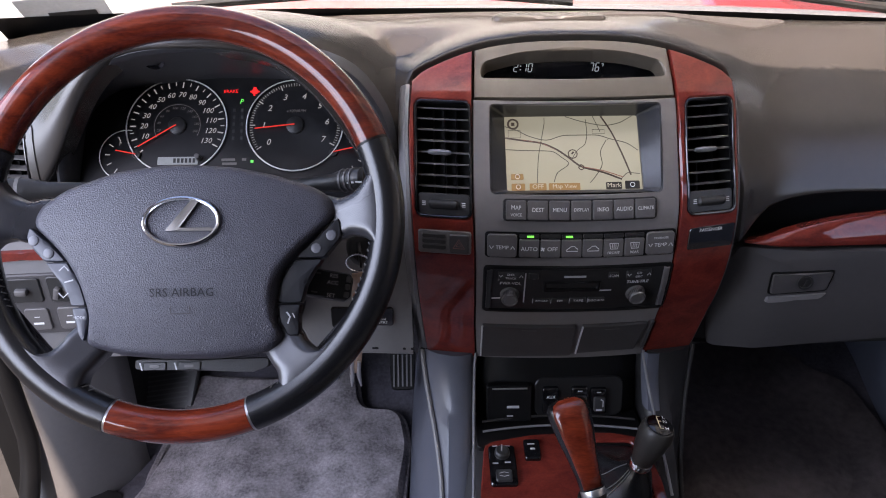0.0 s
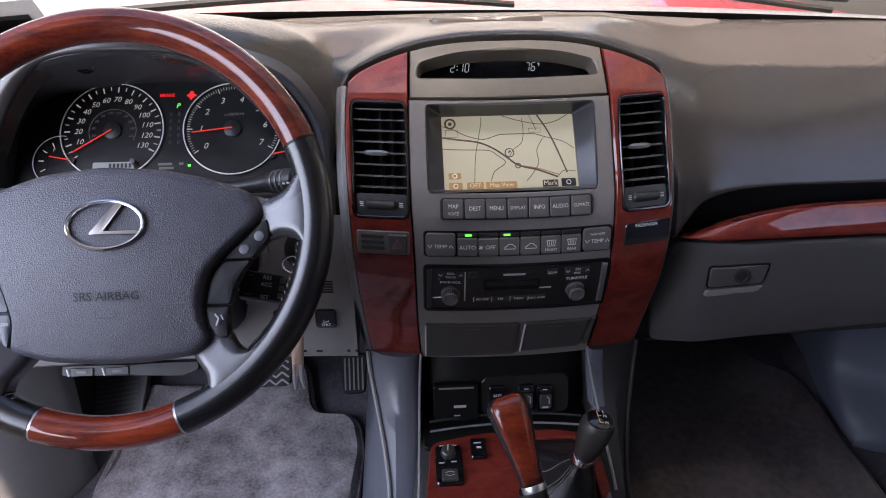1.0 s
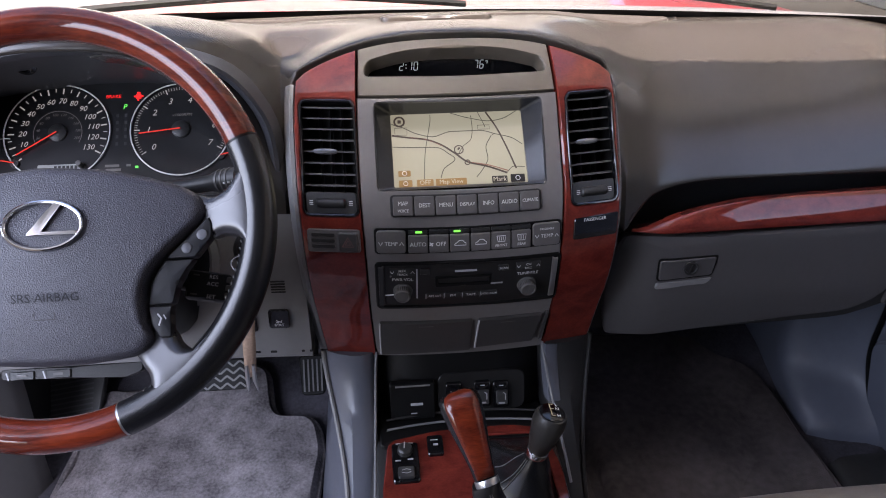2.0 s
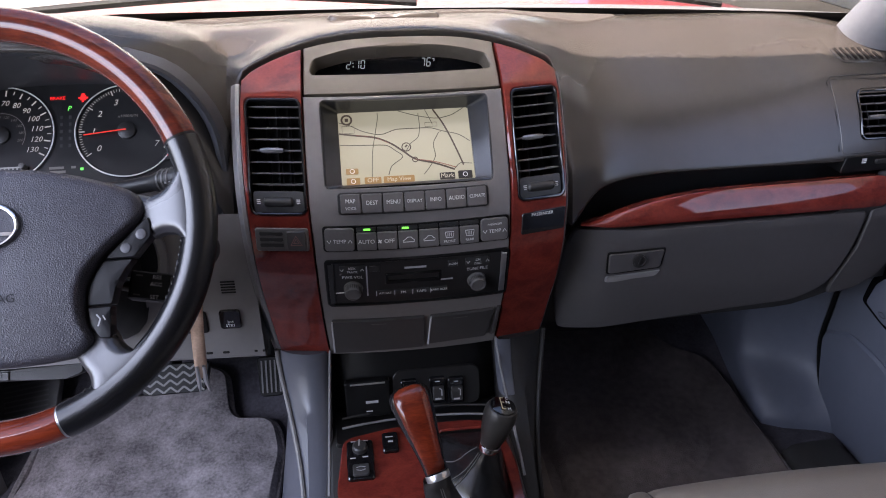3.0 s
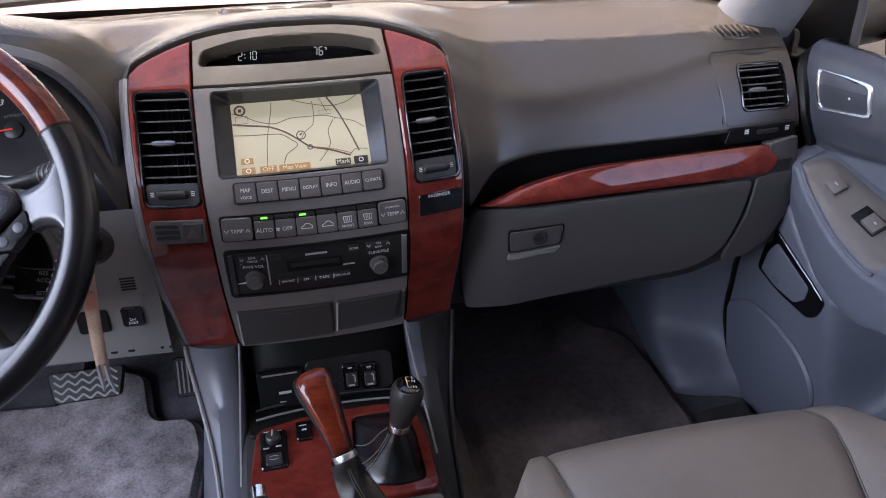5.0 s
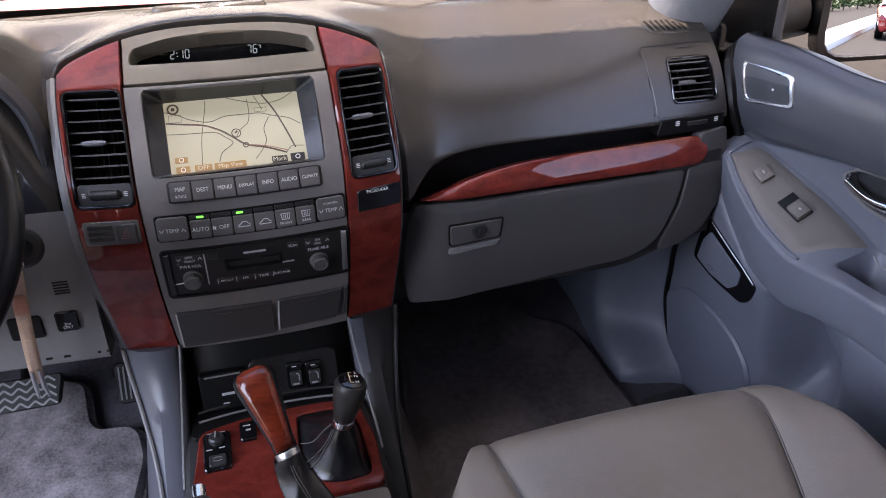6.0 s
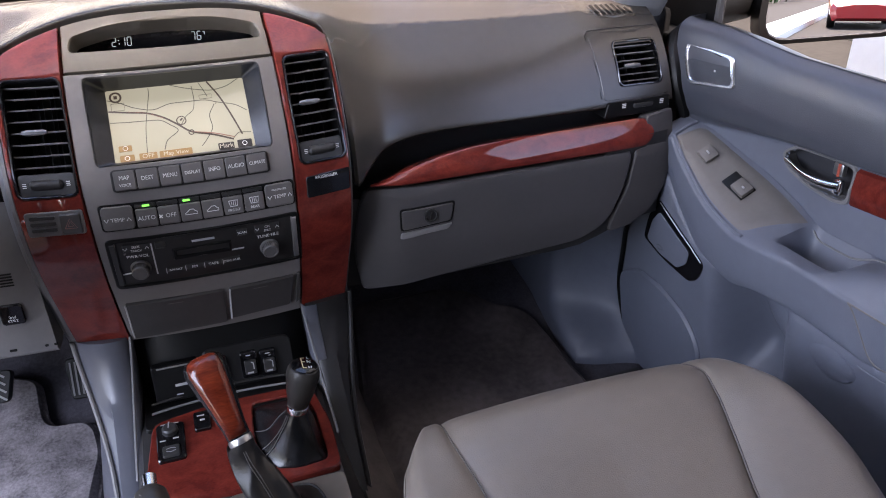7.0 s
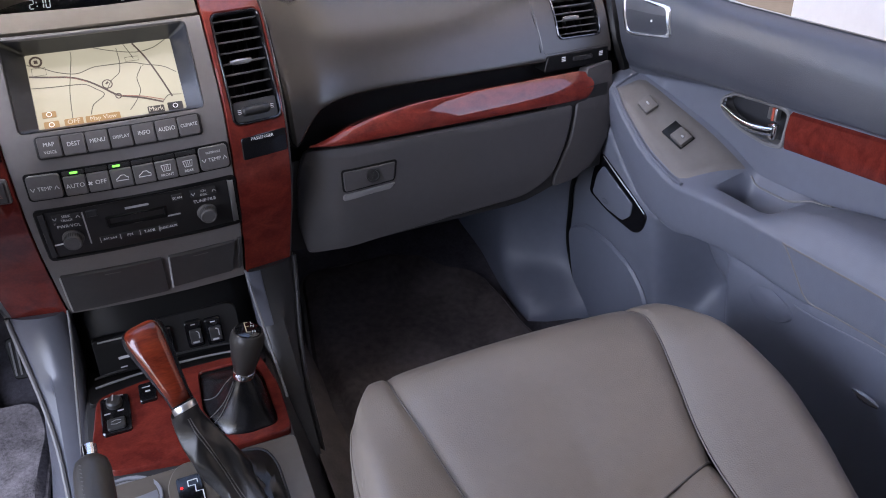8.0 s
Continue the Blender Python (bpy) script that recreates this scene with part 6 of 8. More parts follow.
bm = bmesh.new()
holed(bm, rrect(-0.637, 0.556, 0.086, 0.094, 0.006), rrect(-0.640, 0.556, 0.070, 0.076, 0.008), (-0.640, 0.556), on_pad, 0.0015, 3, 0.006, 0.006, 0.001)
part("vent_surround", bm, PAD, dashboard)
air_vent("black side air vent with horizontal slats at the driver's door", on_pad, -0.640, 0.556, 0.066, 0.072, 6, False, tab_at=2.6, tab_x=0.0)

# ---- pedals ----
def pedal(name, label, c, w, h, tilt, pattern, arm=True):
    p = thing(name, (c[0], c[1], floor_z(c[1])), label, "pedal", "pedals")
    up = Vector((0, math.cos(radians(tilt)), math.sin(radians(tilt))))
    where = flat(c, (1, 0, 0), up, up.cross(Vector((1, 0, 0))) * -1)
    if where(0, 0, 1).y > c[1]:
        where = flat(c, (1, 0, 0), up, up.cross(Vector((1, 0, 0))))
    bm = bmesh.new()
    plate(bm, round_poly([(-w * 0.42, -h / 2), (w * 0.42, -h / 2), (w / 2, h / 2), (-w / 2, h / 2)], 0.008), (0, 0), where, 0.004, 0.014, 0.002, steps=2)
    pad_ = part("pad", bm, BLACK if arm else DARKP, p)
    bm = bmesh.new()
    if pattern == "chevron":
        for i in range(9):
            for j in range(4):
                x, z = -w * 0.36 + i * w * 0.09, -h * 0.36 + j * h * 0.24
                s = 1 if i % 2 else -1
                strip(bm, [(x - w * 0.045, z - s * 0.004), (x + w * 0.045, z + s * 0.004)], 0.0030, where, 0.006)
    elif pattern == "lines":
        for i in range(5):
            x = -w * 0.32 + i * w * 0.16
            strip(bm, [(x, -h * 0.4), (x, h * 0.4)], 0.0026, where, 0.006)
    else:
        for i in range(10):
            z = -h * 0.42 + i * h * 0.093
            strip(bm, [(-w * 0.36, z - 0.006), (w * 0.36, z + 0.006)], 0.0026, where, 0.006)
    part("tread", bm, material("worn_rubber", (0.2, 0.195, 0.19) if pattern == "chevron" else (0.085, 0.083, 0.085), 0.6), pad_)
    if arm:
        bm = bmesh.new()
        tube(bm, [where(0, 0, -0.008), where(0, 0.05, -0.03), where(-0.01, 0.16, -0.06)], 0.008, 8)
        part("arm", bm, BLACK, p)
    return p
pedal("brake_pedal", "wide black rubber brake pedal with a chevron tread", (-0.352, 1.035, 0.153), 0.110, 0.046, 55, "chevron")
pedal("accelerator_pedal", "narrow black ribbed accelerator pedal", (-0.208, 1.035, 0.142), 0.042, 0.062, 58, "lines")
pedal("foot_rest", "black ribbed rubber foot rest on the toe board", (-0.61, 1.085, 0.085), 0.128, 0.085, 48, "slant", False)

# ---- trim rim round the stack and the legs down to the console ----
RIMM = material("rim_trim", (0.15, 0.15, 0.155), 0.4, bump=0.12, bump_scale=1200, scale=16)
for s in (-1, 1):
    bm = bmesh.new()
    rows = []
    for z in np.linspace(0.292, 0.632, 26):
        x = outer_x(z)
        k = 1.0 if s < 0 else 0.28
        rows.append([on_stack(s * (x + 0.0005), z, -0.006), on_stack(s * (x + 0.0012), z, -0.001), on_stack(s * (x + 0.0012 + 0.004 * k), z, -0.0005), on_stack(s * (x + 0.0012 + 0.011 * k), z, -0.006), on_stack(s * (x + 0.0012 + 0.0155 * k), z, -0.018), on_stack(s * (x + 0.0012 + 0.0165 * k), z, -0.08)])
    grid(bm, rows)
    part("side_trim", bm, RIMM, stack, "grey edge trim beside the wood")

console = thing("centre_console", (0, 0.6, 0.0), "low grey floor console with a red wood switch plate", "centre console")
def top_z(y):
    return 0.187 + 0.17 * (y - 0.7) if y < 0.80 else 0.204
bm = bmesh.new()
loops = []
for y in list(np.linspace(0.0, 0.80, 20)) + [0.82, 0.86, 0.9]:
    z = top_z(y)
    w, f = 0.116, 0.03 * step(0.5, 0.9, y)
    loops.append([(-w - 0.034 - f, y, -0.02), (-w - 0.026 - f, y, 0.02), (-w - 0.012, y, z * 0.7), (-w - 0.002, y, z - 0.02), (-w + 0.004, y, z - 0.008), (-w + 0.014, y, z - 0.004), (w - 0.014, y, z - 0.004), (w - 0.004, y, z - 0.008), (w + 0.002, y, z - 0.02), (w + 0.012, y, z * 0.7), (w + 0.026 + f, y, 0.02), (w + 0.034 + f, y, -0.02)])
rings(bm, loops, True, True)
part("body", bm, CHAR, console)
on_console = lambda u, v, h=0.0: Vector((u, v, top_z(v) + h))
# rear deck behind the wood
bm = bmesh.new()
plate(bm, round_poly([(-0.112, 0.672), (0.112, 0.670), (0.114, 0.02), (-0.114, 0.02)], 0.008), (0.0, 0.4), on_console, 0.001, 0.008, 0.002, steps=4)
part("deck", bm, TAUPE, console, "taupe plastic console deck")
# wood plate with an opening for the transfer lever
PLATE = round_poly([(-0.098, 0.800), (-0.04, 0.813), (0.0, 0.816), (0.062, 0.816), (0.1, 0.806), (0.112, 0.745), (0.111, 0.674), (0.0, 0.674), (-0.093, 0.688), (-0.108, 0.72)], 0.012)
HOLE = round_poly([(0.022, 0.800), (0.088, 0.799), (0.097, 0.76), (0.0985, 0.689), (0.062, 0.686), (0.034, 0.694), (0.018, 0.74)], 0.010)
bm = bmesh.new()
holed(bm, PLATE, HOLE, (0.066, 0.735), on_console, 0.004, 8, 0.006, 0.010, 0.0015)
part("wood_plate", bm, WOOD, console, "glossy red wood switch plate")
# legs: paler colour on the driver's side for door light, charcoal for shade
for s in (-1, 1):
    bm = bmesh.new()
    loops = []
    for t in np.linspace(0, 1, 30):
        z = 0.303 - 0.27 * t
        y0 = 0.868 - 0.16 * step(0.0, 1.0, t)
        xo, xi = 0.171 - 0.022 * step(0, 0.6, t), 0.1085 + 0.010 * t
        b = [(xo + 0.004, y0 + 0.10), (xo + 0.003, y0 + 0.014), (xo, y0 + 0.004), (xo - 0.005, y0 - 0.0005), (xo - 0.016, y0 - 0.008), (xi + 0.030, y0 - 0.0135), (xi + 0.018, y0 - 0.0145), (xi + 0.008, y0 - 0.0125), (xi + 0.002, y0 - 0.0075), (xi, y0 - 0.004), (xi - 0.0015, y0 + 0.002), (xi - 0.001, y0 + 0.12)]
        loops.append([(s * x, y, z) for x, y in b])
    rings(bm, loops, True, True)
    part("leg", bm, LEGM if s < 0 else CHAR, console, "curved side leg below the stack, coloured paler on the lit driver's side")
    if s > 0:
        bm = bmesh.new()
        grid(bm, [[(0.1085 + 0.010 * t + d, 0.868 - 0.16 * step(0.0, 1.0, t) - e, 0.303 - 0.27 * t) for d, e in ((-0.003, 0.002), (-0.001, 0.0115), (0.0015, 0.0155), (0.014, 0.0165), (0.0165, 0.0150), (0.0175, 0.002))] for t in np.linspace(0, 0.26, 12)])
        part("inner_trim", bm, LEGM, console, "blue-grey trim strip beside the bay")
    bm = bmesh.new()
    tube(bm, [(s * (0.1735 - 0.022 * step(0, 0.6, t)), 0.868 - 0.16 * step(0.0, 1.0, t) + 0.004, 0.303 - 0.27 * t) for t in np.linspace(0, 1, 16)], 0.0032, 8)
    # the bead's colour follows the same lit and shaded sides
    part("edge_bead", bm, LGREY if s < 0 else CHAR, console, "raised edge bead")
    bm = bmesh.new()
    tube(bm, [(s * (0.1065 + 0.012 * t), 0.860 - 0.16 * step(0.0, 1.0, t), 0.303 - 0.13 * t) for t in np.linspace(0, 0.8, 12)], 0.0018, 6)
    part("inner_bead", bm, RIMM, console)
# bay under the stack: floor, sloping back panel, side walls
bm = bmesh.new()
plate(bm, round_poly([(-0.107, 0.795), (0.107, 0.795), (0.107, 0.858), (-0.107, 0.858)], 0.006), (0.0, 0.826), on_console, 0.0015, 0.006, 0.001, steps=2)
part("tray", bm, BLACK, console, "dark shelf under the stack")
# carpeted side of the tunnel, and the vinyl side panel at the driver's feet
bm = bmesh.new()
grid(bm, [[(0.143 + 0.062 * t, y, 0.095 - 0.072 * t + 0.006 * math.sin(3.1 * t)) for t in np.linspace(0, 1, 7)] for y in np.linspace(0.2, 1.05, 20)])
part("tunnel_carpet", bm, material("tunnel_carpet", (0.085, 0.072, 0.066), 0.95, vary=0.3, scale=30, bump=1.0, bump_scale=800, spec=0.1), console, "brown-grey carpet on the tunnel side")
bm = bmesh.new()
LEG_T = np.linspace(1, 0, 60)
leg_z = lambda y: max(0.060, float(np.interp(y - 0.016, [0.868 - 0.16 * step(0.0, 1.0, t) for t in LEG_T], 0.303 - 0.27 * LEG_T)) - 0.012)
grid(bm, [[(-0.152 - 0.046 * t, y + 0.01 * t, leg_z(y) * (1 - t) + 0.016 * t) for t in np.linspace(0, 1, 7)] for y in np.linspace(0.55, 1.15, 26)])
part("side_panel", bm, LEGM, console, "blue-grey vinyl panel at the driver's feet")
bm = bmesh.new()
grid(bm, [[(x, 0.845 + 0.03 * t + 0.02 * (x / 0.1) ** 4, 0.205 + 0.11 * t) for x in np.linspace(-0.108, 0.108, 17)] for t in (-0.05, 0.0, 0.3, 0.6, 1.0)])
part("bay_back", bm, BLACK, console)
bm = bmesh.new()
plate(bm, rrect(0.028, 0.236, 0.115, 0.052, 0.012), (0.028, 0.236), lambda u, v, h=0.0: Vector((u, 0.846 + 0.03 * (v - 0.205) / 0.11 - h, v)), 0.003, 0.004, 0.001, steps=2)
part("switch_plate", bm, material("bay_plate", (0.009, 0.009, 0.0092), 0.4, scale=24), console)
on_bay = lambda u, v, h=0.0: Vector((u, 0.843 + 0.03 * (v - 0.205) / 0.11 - h, v))
for x, z, kind in ((-0.009, 0.234, "AUX"), (0.0285, 0.234, "seat"), (0.053, 0.232, "seat")):
    sw = thing("bay_switch", on_bay(x, z - 0.016), "small black rocker switch under the stack", "switch", "switches under the stack")
    bm = bmesh.new()
    plate(bm, rrect(x, z, 0.021, 0.034, 0.003), (x, z), on_bay, 0.005, 0.006, 0.001, steps=2)
    body = part("body", bm, GLOSSB, sw)
    if kind == "AUX":
        print_on(body, "AUX", 0.0055, on_bay, x, z + 0.006, WHITE, h=0.006)
    else:
        bm = bmesh.new()
        plate(bm, rrect(x + 0.001, z - 0.002, 0.015, 0.018, 0.002), (x + 0.001, z - 0.002), on_bay, 0.0085, 0.004, 0.001, steps=1)
        rk = part("rocker", bm, BTND, body)
        bm = bmesh.new()
        strip(bm, [(x - 0.004, z - 0.008), (x + 0.004, z - 0.008)], 0.0022, on_bay, 0.0092)
        strip(bm, [(x + 0.005, z - 0.004), (x + 0.005, z + 0.004), (x + 0.002, z + 0.006)], 0.0014, on_bay, 0.0092)
        strip(bm, [(x - 0.003, z + 0.0135), (x + 0.003, z + 0.0135)], 0.0014, on_bay, 0.006)
        part("mark", bm, MARKM, rk)
ash = thing("ashtray", on_bay(-0.065, 0.205), "closed black ashtray drawer under the stack", "ashtray")
bm = bmesh.new()
plate(bm, rrect(-0.063, 0.232, 0.058, 0.048, 0.004), (-0.063, 0.232), on_bay, 0.006, 0.008, 0.0012, steps=2)
af = part("front", bm, BLACK, ash)
bm = bmesh.new()
tube(bm, [on_bay(-0.085 + 0.045 * t, 0.2535, 0.0075) for t in np.linspace(0, 1, 5)], 0.0012, 6)
part("lip", bm, SATIN, ash, "bright upper lip")
bm = bmesh.new()
strip(bm, [(-0.066, 0.2285), (-0.05, 0.2285)], 0.0034, on_bay, 0.0068)
strip(bm, [(-0.066, 0.2165), (-0.058, 0.2165)], 0.0016, on_bay, 0.0068)
part("mark_bar", bm, MARKM, af)
for k, (y, h) in enumerate(((0.819, 0.005), (0.834, 0.008))):
    bm = bmesh.new()
    tube(bm, [(x, y + 0.010 * (1 - (x / 0.1) ** 2), top_z(y) + h) for x in np.linspace(-0.098, 0.1, 15)], 0.0016, 6)
    part("tray_edge", bm, CHAR if k else RIMM, console)

# switches in the wood plate
blockm = thing("mirror_switch", on_console(-0.077, 0.766), "black mirror adjustment switch in the wood plate", "switch")
bm = bmesh.new()
plate(bm, rrect(-0.0775, 0.7645, 0.033, 0.056, 0.004), (-0.0775, 0.7645), on_console, 0.0085, 0.008, 0.0015, steps=2)
mb = part("body", bm, GLOSSB, blockm)
bm = bmesh.new()
lathe(bm, [(0.0095, 0.0), (0.009, 0.006), (0.007, 0.008), (0.0, 0.0085)], 20, pose(-0.0775, 0.7795, top_z(0.7795) + 0.008, 8, 0, 0), cap=False)
part("selector", bm, BTND, mb)
bm = bmesh.new()
plate(bm, rrect(-0.0775, 0.7475, 0.02, 0.016, 0.003), (-0.0775, 0.7475), on_console, 0.0115, 0.004, 0.001, steps=1)
part("rocker", bm, BTND, mb)
bm = bmesh.new()
for pts, w in (([(-0.0885, 0.790), (-0.0825, 0.7905)], 0.0016), ([(-0.073, 0.7905), (-0.067, 0.79)], 0.0016), ([(-0.09, 0.7655), (-0.083, 0.7655)], 0.002), ([(-0.075, 0.7665), (-0.068, 0.7665)], 0.002), ([(-0.0775, 0.7855), (-0.0785, 0.776)], 0.0016)):
    strip(bm, pts, w, on_console, 0.0092 if w != 0.0016 or pts[0][1] > 0.789 else 0.0172)
for a in (0, 1):
    strip(bm, [(-0.083, 0.746 + a * 0.003), (-0.0775, 0.7445 + a * 0.006), (-0.072, 0.746 + a * 0.003)], 0.0009, on_console, 0.0122)
part("mark", bm, MARKM, mb)
small_sw = thing("console_switch", on_console(-0.0395, 0.786), "small black rocker switch in the wood plate", "switch")
bm = bmesh.new()
plate(bm, rrect(-0.0395, 0.7865, 0.02, 0.029, 0.003), (-0.0395, 0.7865), on_console, 0.0085, 0.008, 0.0012, steps=2)
sb = part("rocker", bm, GLOSSB, small_sw)
bm = bmesh.new()
strip(bm, [(-0.045, 0.7925), (-0.036, 0.7925)], 0.0018, on_console, 0.0092)
strip(bm, [(-0.042, 0.7855), (-0.036, 0.7855)], 0.0028, on_console, 0.0092)
part("mark", bm, MARKM, sb)

# ---- gear selector ----
shifter = thing("gear_selector", (0.03, 0.6, 0.18), "gear selector with a red wood and leather grip and leather boot", "gear lever")
K0, K1 = Vector((0.002, 0.652, 0.282)), Vector((-0.0225, 0.704, 0.354))
ax = (K1 - K0).normalized()
side_ = Vector((1, 0, 0)) - ax * ax.x
side_.normalize()
fwd = ax.cross(side_)
def grip(shrink, lift, front_only=False):
    """The grip: narrow at the collar, broad and rounded at the top."""
    loops = []
    for t, a, b in ((0.0, 0.0125, 0.012), (0.15, 0.0132, 0.0128), (0.4, 0.0165, 0.0145), (0.65, 0.0205, 0.0165), (0.85, 0.0228, 0.0172), (0.95, 0.0218, 0.0155), (1.0, 0.0185, 0.011), (1.025, 0.012, 0.006)):
        c = K0 + (K1 - K0) * t
        loops.append([c + side_ * (a - shrink) * math.copysign(abs(math.cos(q)) ** 0.8, math.cos(q)) + fwd * ((b - shrink) * math.copysign(abs(math.sin(q)) ** 0.8, math.sin(q))) for q in [2 * math.pi * j / 24 for j in range(24)]])
    return loops
bm = bmesh.new()
rings(bm, grip(0.0, 0), True, True)
part("grip", bm, LEATHER, shifter, "black leather grip sides")
# wood face let into the rear and top of the grip
bm = bmesh.new()
rows = []
for t, a, b in ((0.02, 0.0125, 0.012), (0.15, 0.0132, 0.0128), (0.4, 0.0165, 0.0145), (0.65, 0.0205, 0.0165), (0.85, 0.0228, 0.0172), (0.95, 0.0218, 0.0155), (1.0, 0.0185, 0.011), (1.028, 0.012, 0.006), (1.034, 0.008, -0.004)):
    c = K0 + (K1 - K0) * t
    row = []
    for q in np.linspace(-0.84, 0.84, 13):
        s = -1 if fwd.y > 0 else 1
        row.append(c + side_ * (a + 0.0008) * math.copysign(abs(math.sin(q)) ** 0.9, q) + fwd * (s * (b + 0.0012) * (abs(math.cos(q)) ** 0.8 if b > 0 else 1)))
    rows.append(row)
grid(bm, rows)
gw = part("wood_face", bm, WOODW, shifter, "lacquered red wood face")
gs = gw.modifiers.new("thickness", "SOLIDIFY")
gs.thickness = 0.0015
bm = bmesh.new()
q_ = ax.to_track_quat("Z", "Y").to_matrix().to_4x4()
lathe(bm, [(0.0122, -0.001), (0.0132, 0.0), (0.0132, 0.0055), (0.0124, 0.007)], 24, Matrix.Translation(K0 - ax * 0.007) @ q_)
part("collar", bm, SATIN, shifter, "chrome collar")
bm = bmesh.new()
BOOT = [((0.0015, 0.650, 0.277), 0.0135, 0.0130), ((0.005, 0.645, 0.262), 0.0180, 0.0165), ((0.013, 0.634, 0.245), 0.0235, 0.0195), ((0.024, 0.619, 0.224), 0.0240, 0.0215), ((0.034, 0.603, 0.204), 0.0215, 0.0225), ((0.044, 0.586, 0.190), 0.0235, 0.0300), ((0.052, 0.568, 0.172), 0.0300, 0.0550)]
bkey = [(float(i), (*c, a, b)) for i, (c, a, b) in enumerate(BOOT)]
def boot_at(t, q):
    """The creased skin of the boot: deep pleats that twist as they fall."""
    x, y, z, a, b = smooth_at(bkey, t)
    crease = lambda w: 1 - 2 * abs(math.sin(w)) ** 0.6
    k = min(1, t / 1.5) * (1 if t < 5 else 6 - t)
    fold = 1 + k * (0.13 * crease(q + t * 0.75 + 0.4) + 0.05 * math.sin(3 * q - t * 1.6) + 0.03 * crease(2.0 * q - 1.2 * t + 1))
    return Vector((x + a * fold * math.cos(q), y + b * fold * math.sin(q), z + 0.004 * math.sin(4 * q + t) * min(1, t / 3)))
neck = [[K0 - ax * d + (side_ * math.cos(q) + fwd * math.sin(q) * (1 if fwd.y > 0 else -1)) * r for q in [2 * math.pi * j / 64 for j in range(64)]] for d, r in ((0.002, 0.0118), (0.008, 0.0130))]
rings(bm, neck + [[boot_at(t, 2 * math.pi * j / 64) for j in range(64)] for t in np.linspace(0.35, 6, 47)])
BOOTL = material("black_boot_leather", (0.014, 0.013, 0.0125), 0.34, bump=0.25, bump_scale=700, scale=18, kind="leather", depth=0.0005)
part("boot", bm, BOOTL, shifter, "creased black leather boot")
for q in (-1.45, -1.30):
    bm = bmesh.new()
    tube(bm, [boot_at(t, q) + Vector((0, -0.0004, 0.0004)) for t in np.linspace(0.2, 5.6, 40)], 0.0006, 5)
    part("seam", bm, BTN, shifter)
# loose leather round the foot of the boot, and the frame that holds it
bm = bmesh.new()
FR = round_poly([(0.021, 0.655), (0.045, 0.666), (0.074, 0.660), (0.0835, 0.635), (0.089, 0.46), (0.021, 0.46)], 0.012)
fc = (0.055, 0.57)
fr = [cast(FR, fc, a) for a in around(fc, FR, n=64)]
loops = []
for k in (1.0, 0.94, 0.88, 0.8, 0.7, 0.58, 0.45):
    loops.append([on_console(fc[0] + (u - fc[0]) * k, fc[1] + (v - fc[1]) * k, 0.002 + 0.030 * (1 - k) ** 0.8 + 0.008 * (1 - abs(math.sin(70 * u + 46 * v + 5 * k))) * math.sin(math.pi * min(1, (1 - k) / 0.55))) for u, v in fr])
rings(bm, loops, cap_last=True)
part("boot_skirt", bm, BOOTL, shifter, "loose black leather pleats")
bm = bmesh.new()
tube(bm, [on_console(u, v, 0.002) for u, v in FR], 0.0022, 8, closed=True)
part("boot_frame", bm, CHAR, shifter)
# gate panel with its position letters
gate = thing("gear_indicator", on_console(-0.018, 0.635), "small gloss black gear position indicator with a red lamp", "indicator")
bm = bmesh.new()
plate(bm, round_poly([(-0.035, 0.648), (-0.021, 0.671), (0.005, 0.669), (0.0165, 0.65), (0.020, 0.55), (-0.030, 0.55)], 0.012), (-0.008, 0.61), on_console, 0.006, 0.008, 0.002, steps=2)
part("bezel", bm, TAUPE, gate)
bm = bmesh.new()
plate(bm, round_poly([(-0.0255, 0.650), (0.0, 0.650), (0.008, 0.565), (-0.021, 0.565)], 0.004), (-0.010, 0.607), on_console, 0.0075, 0.004, 0.001, steps=1)
gp = part("panel", bm, GLOSSB, gate)
bm = bmesh.new()
for pts in ([(-0.013, 0.642), (-0.003, 0.642)], [(-0.013, 0.642), (-0.013, 0.635), (-0.006, 0.635), (-0.006, 0.626)], [(-0.006, 0.626), (0.001, 0.626), (0.002, 0.595)], [(-0.003, 0.642), (-0.003, 0.637)]):
    strip(bm, pts, 0.0012, on_console, 0.0082)
part("gate_mark", bm, WHITE, gp)
bm = bmesh.new()
strip(bm, [(-0.0215, 0.635), (-0.0185, 0.635)], 0.003, on_console, 0.0082)
part("lamp", bm, RED, gp)
# cup holder
cup = thing("cup_holder", on_console(-0.080, 0.641), "pale grey cup holder insert in the console deck", "cup holder")
bm = bmesh.new()
lathe(bm, [(0.041, 0.003), (0.040, 0.005), (0.037, 0.004), (0.035, -0.012), (0.032, -0.02)], 32, pose(-0.080, 0.641, top_z(0.641)), cap=False)
part("rim", bm, PILLAR, cup)
bm = bmesh.new()
lathe(bm, [(0.0355, 0.0025), (0.02, 0.0022), (0.0, 0.0021)], 32, pose(-0.080, 0.641, top_z(0.641)), cap=False)
part("floor", bm, PILLAR, cup)

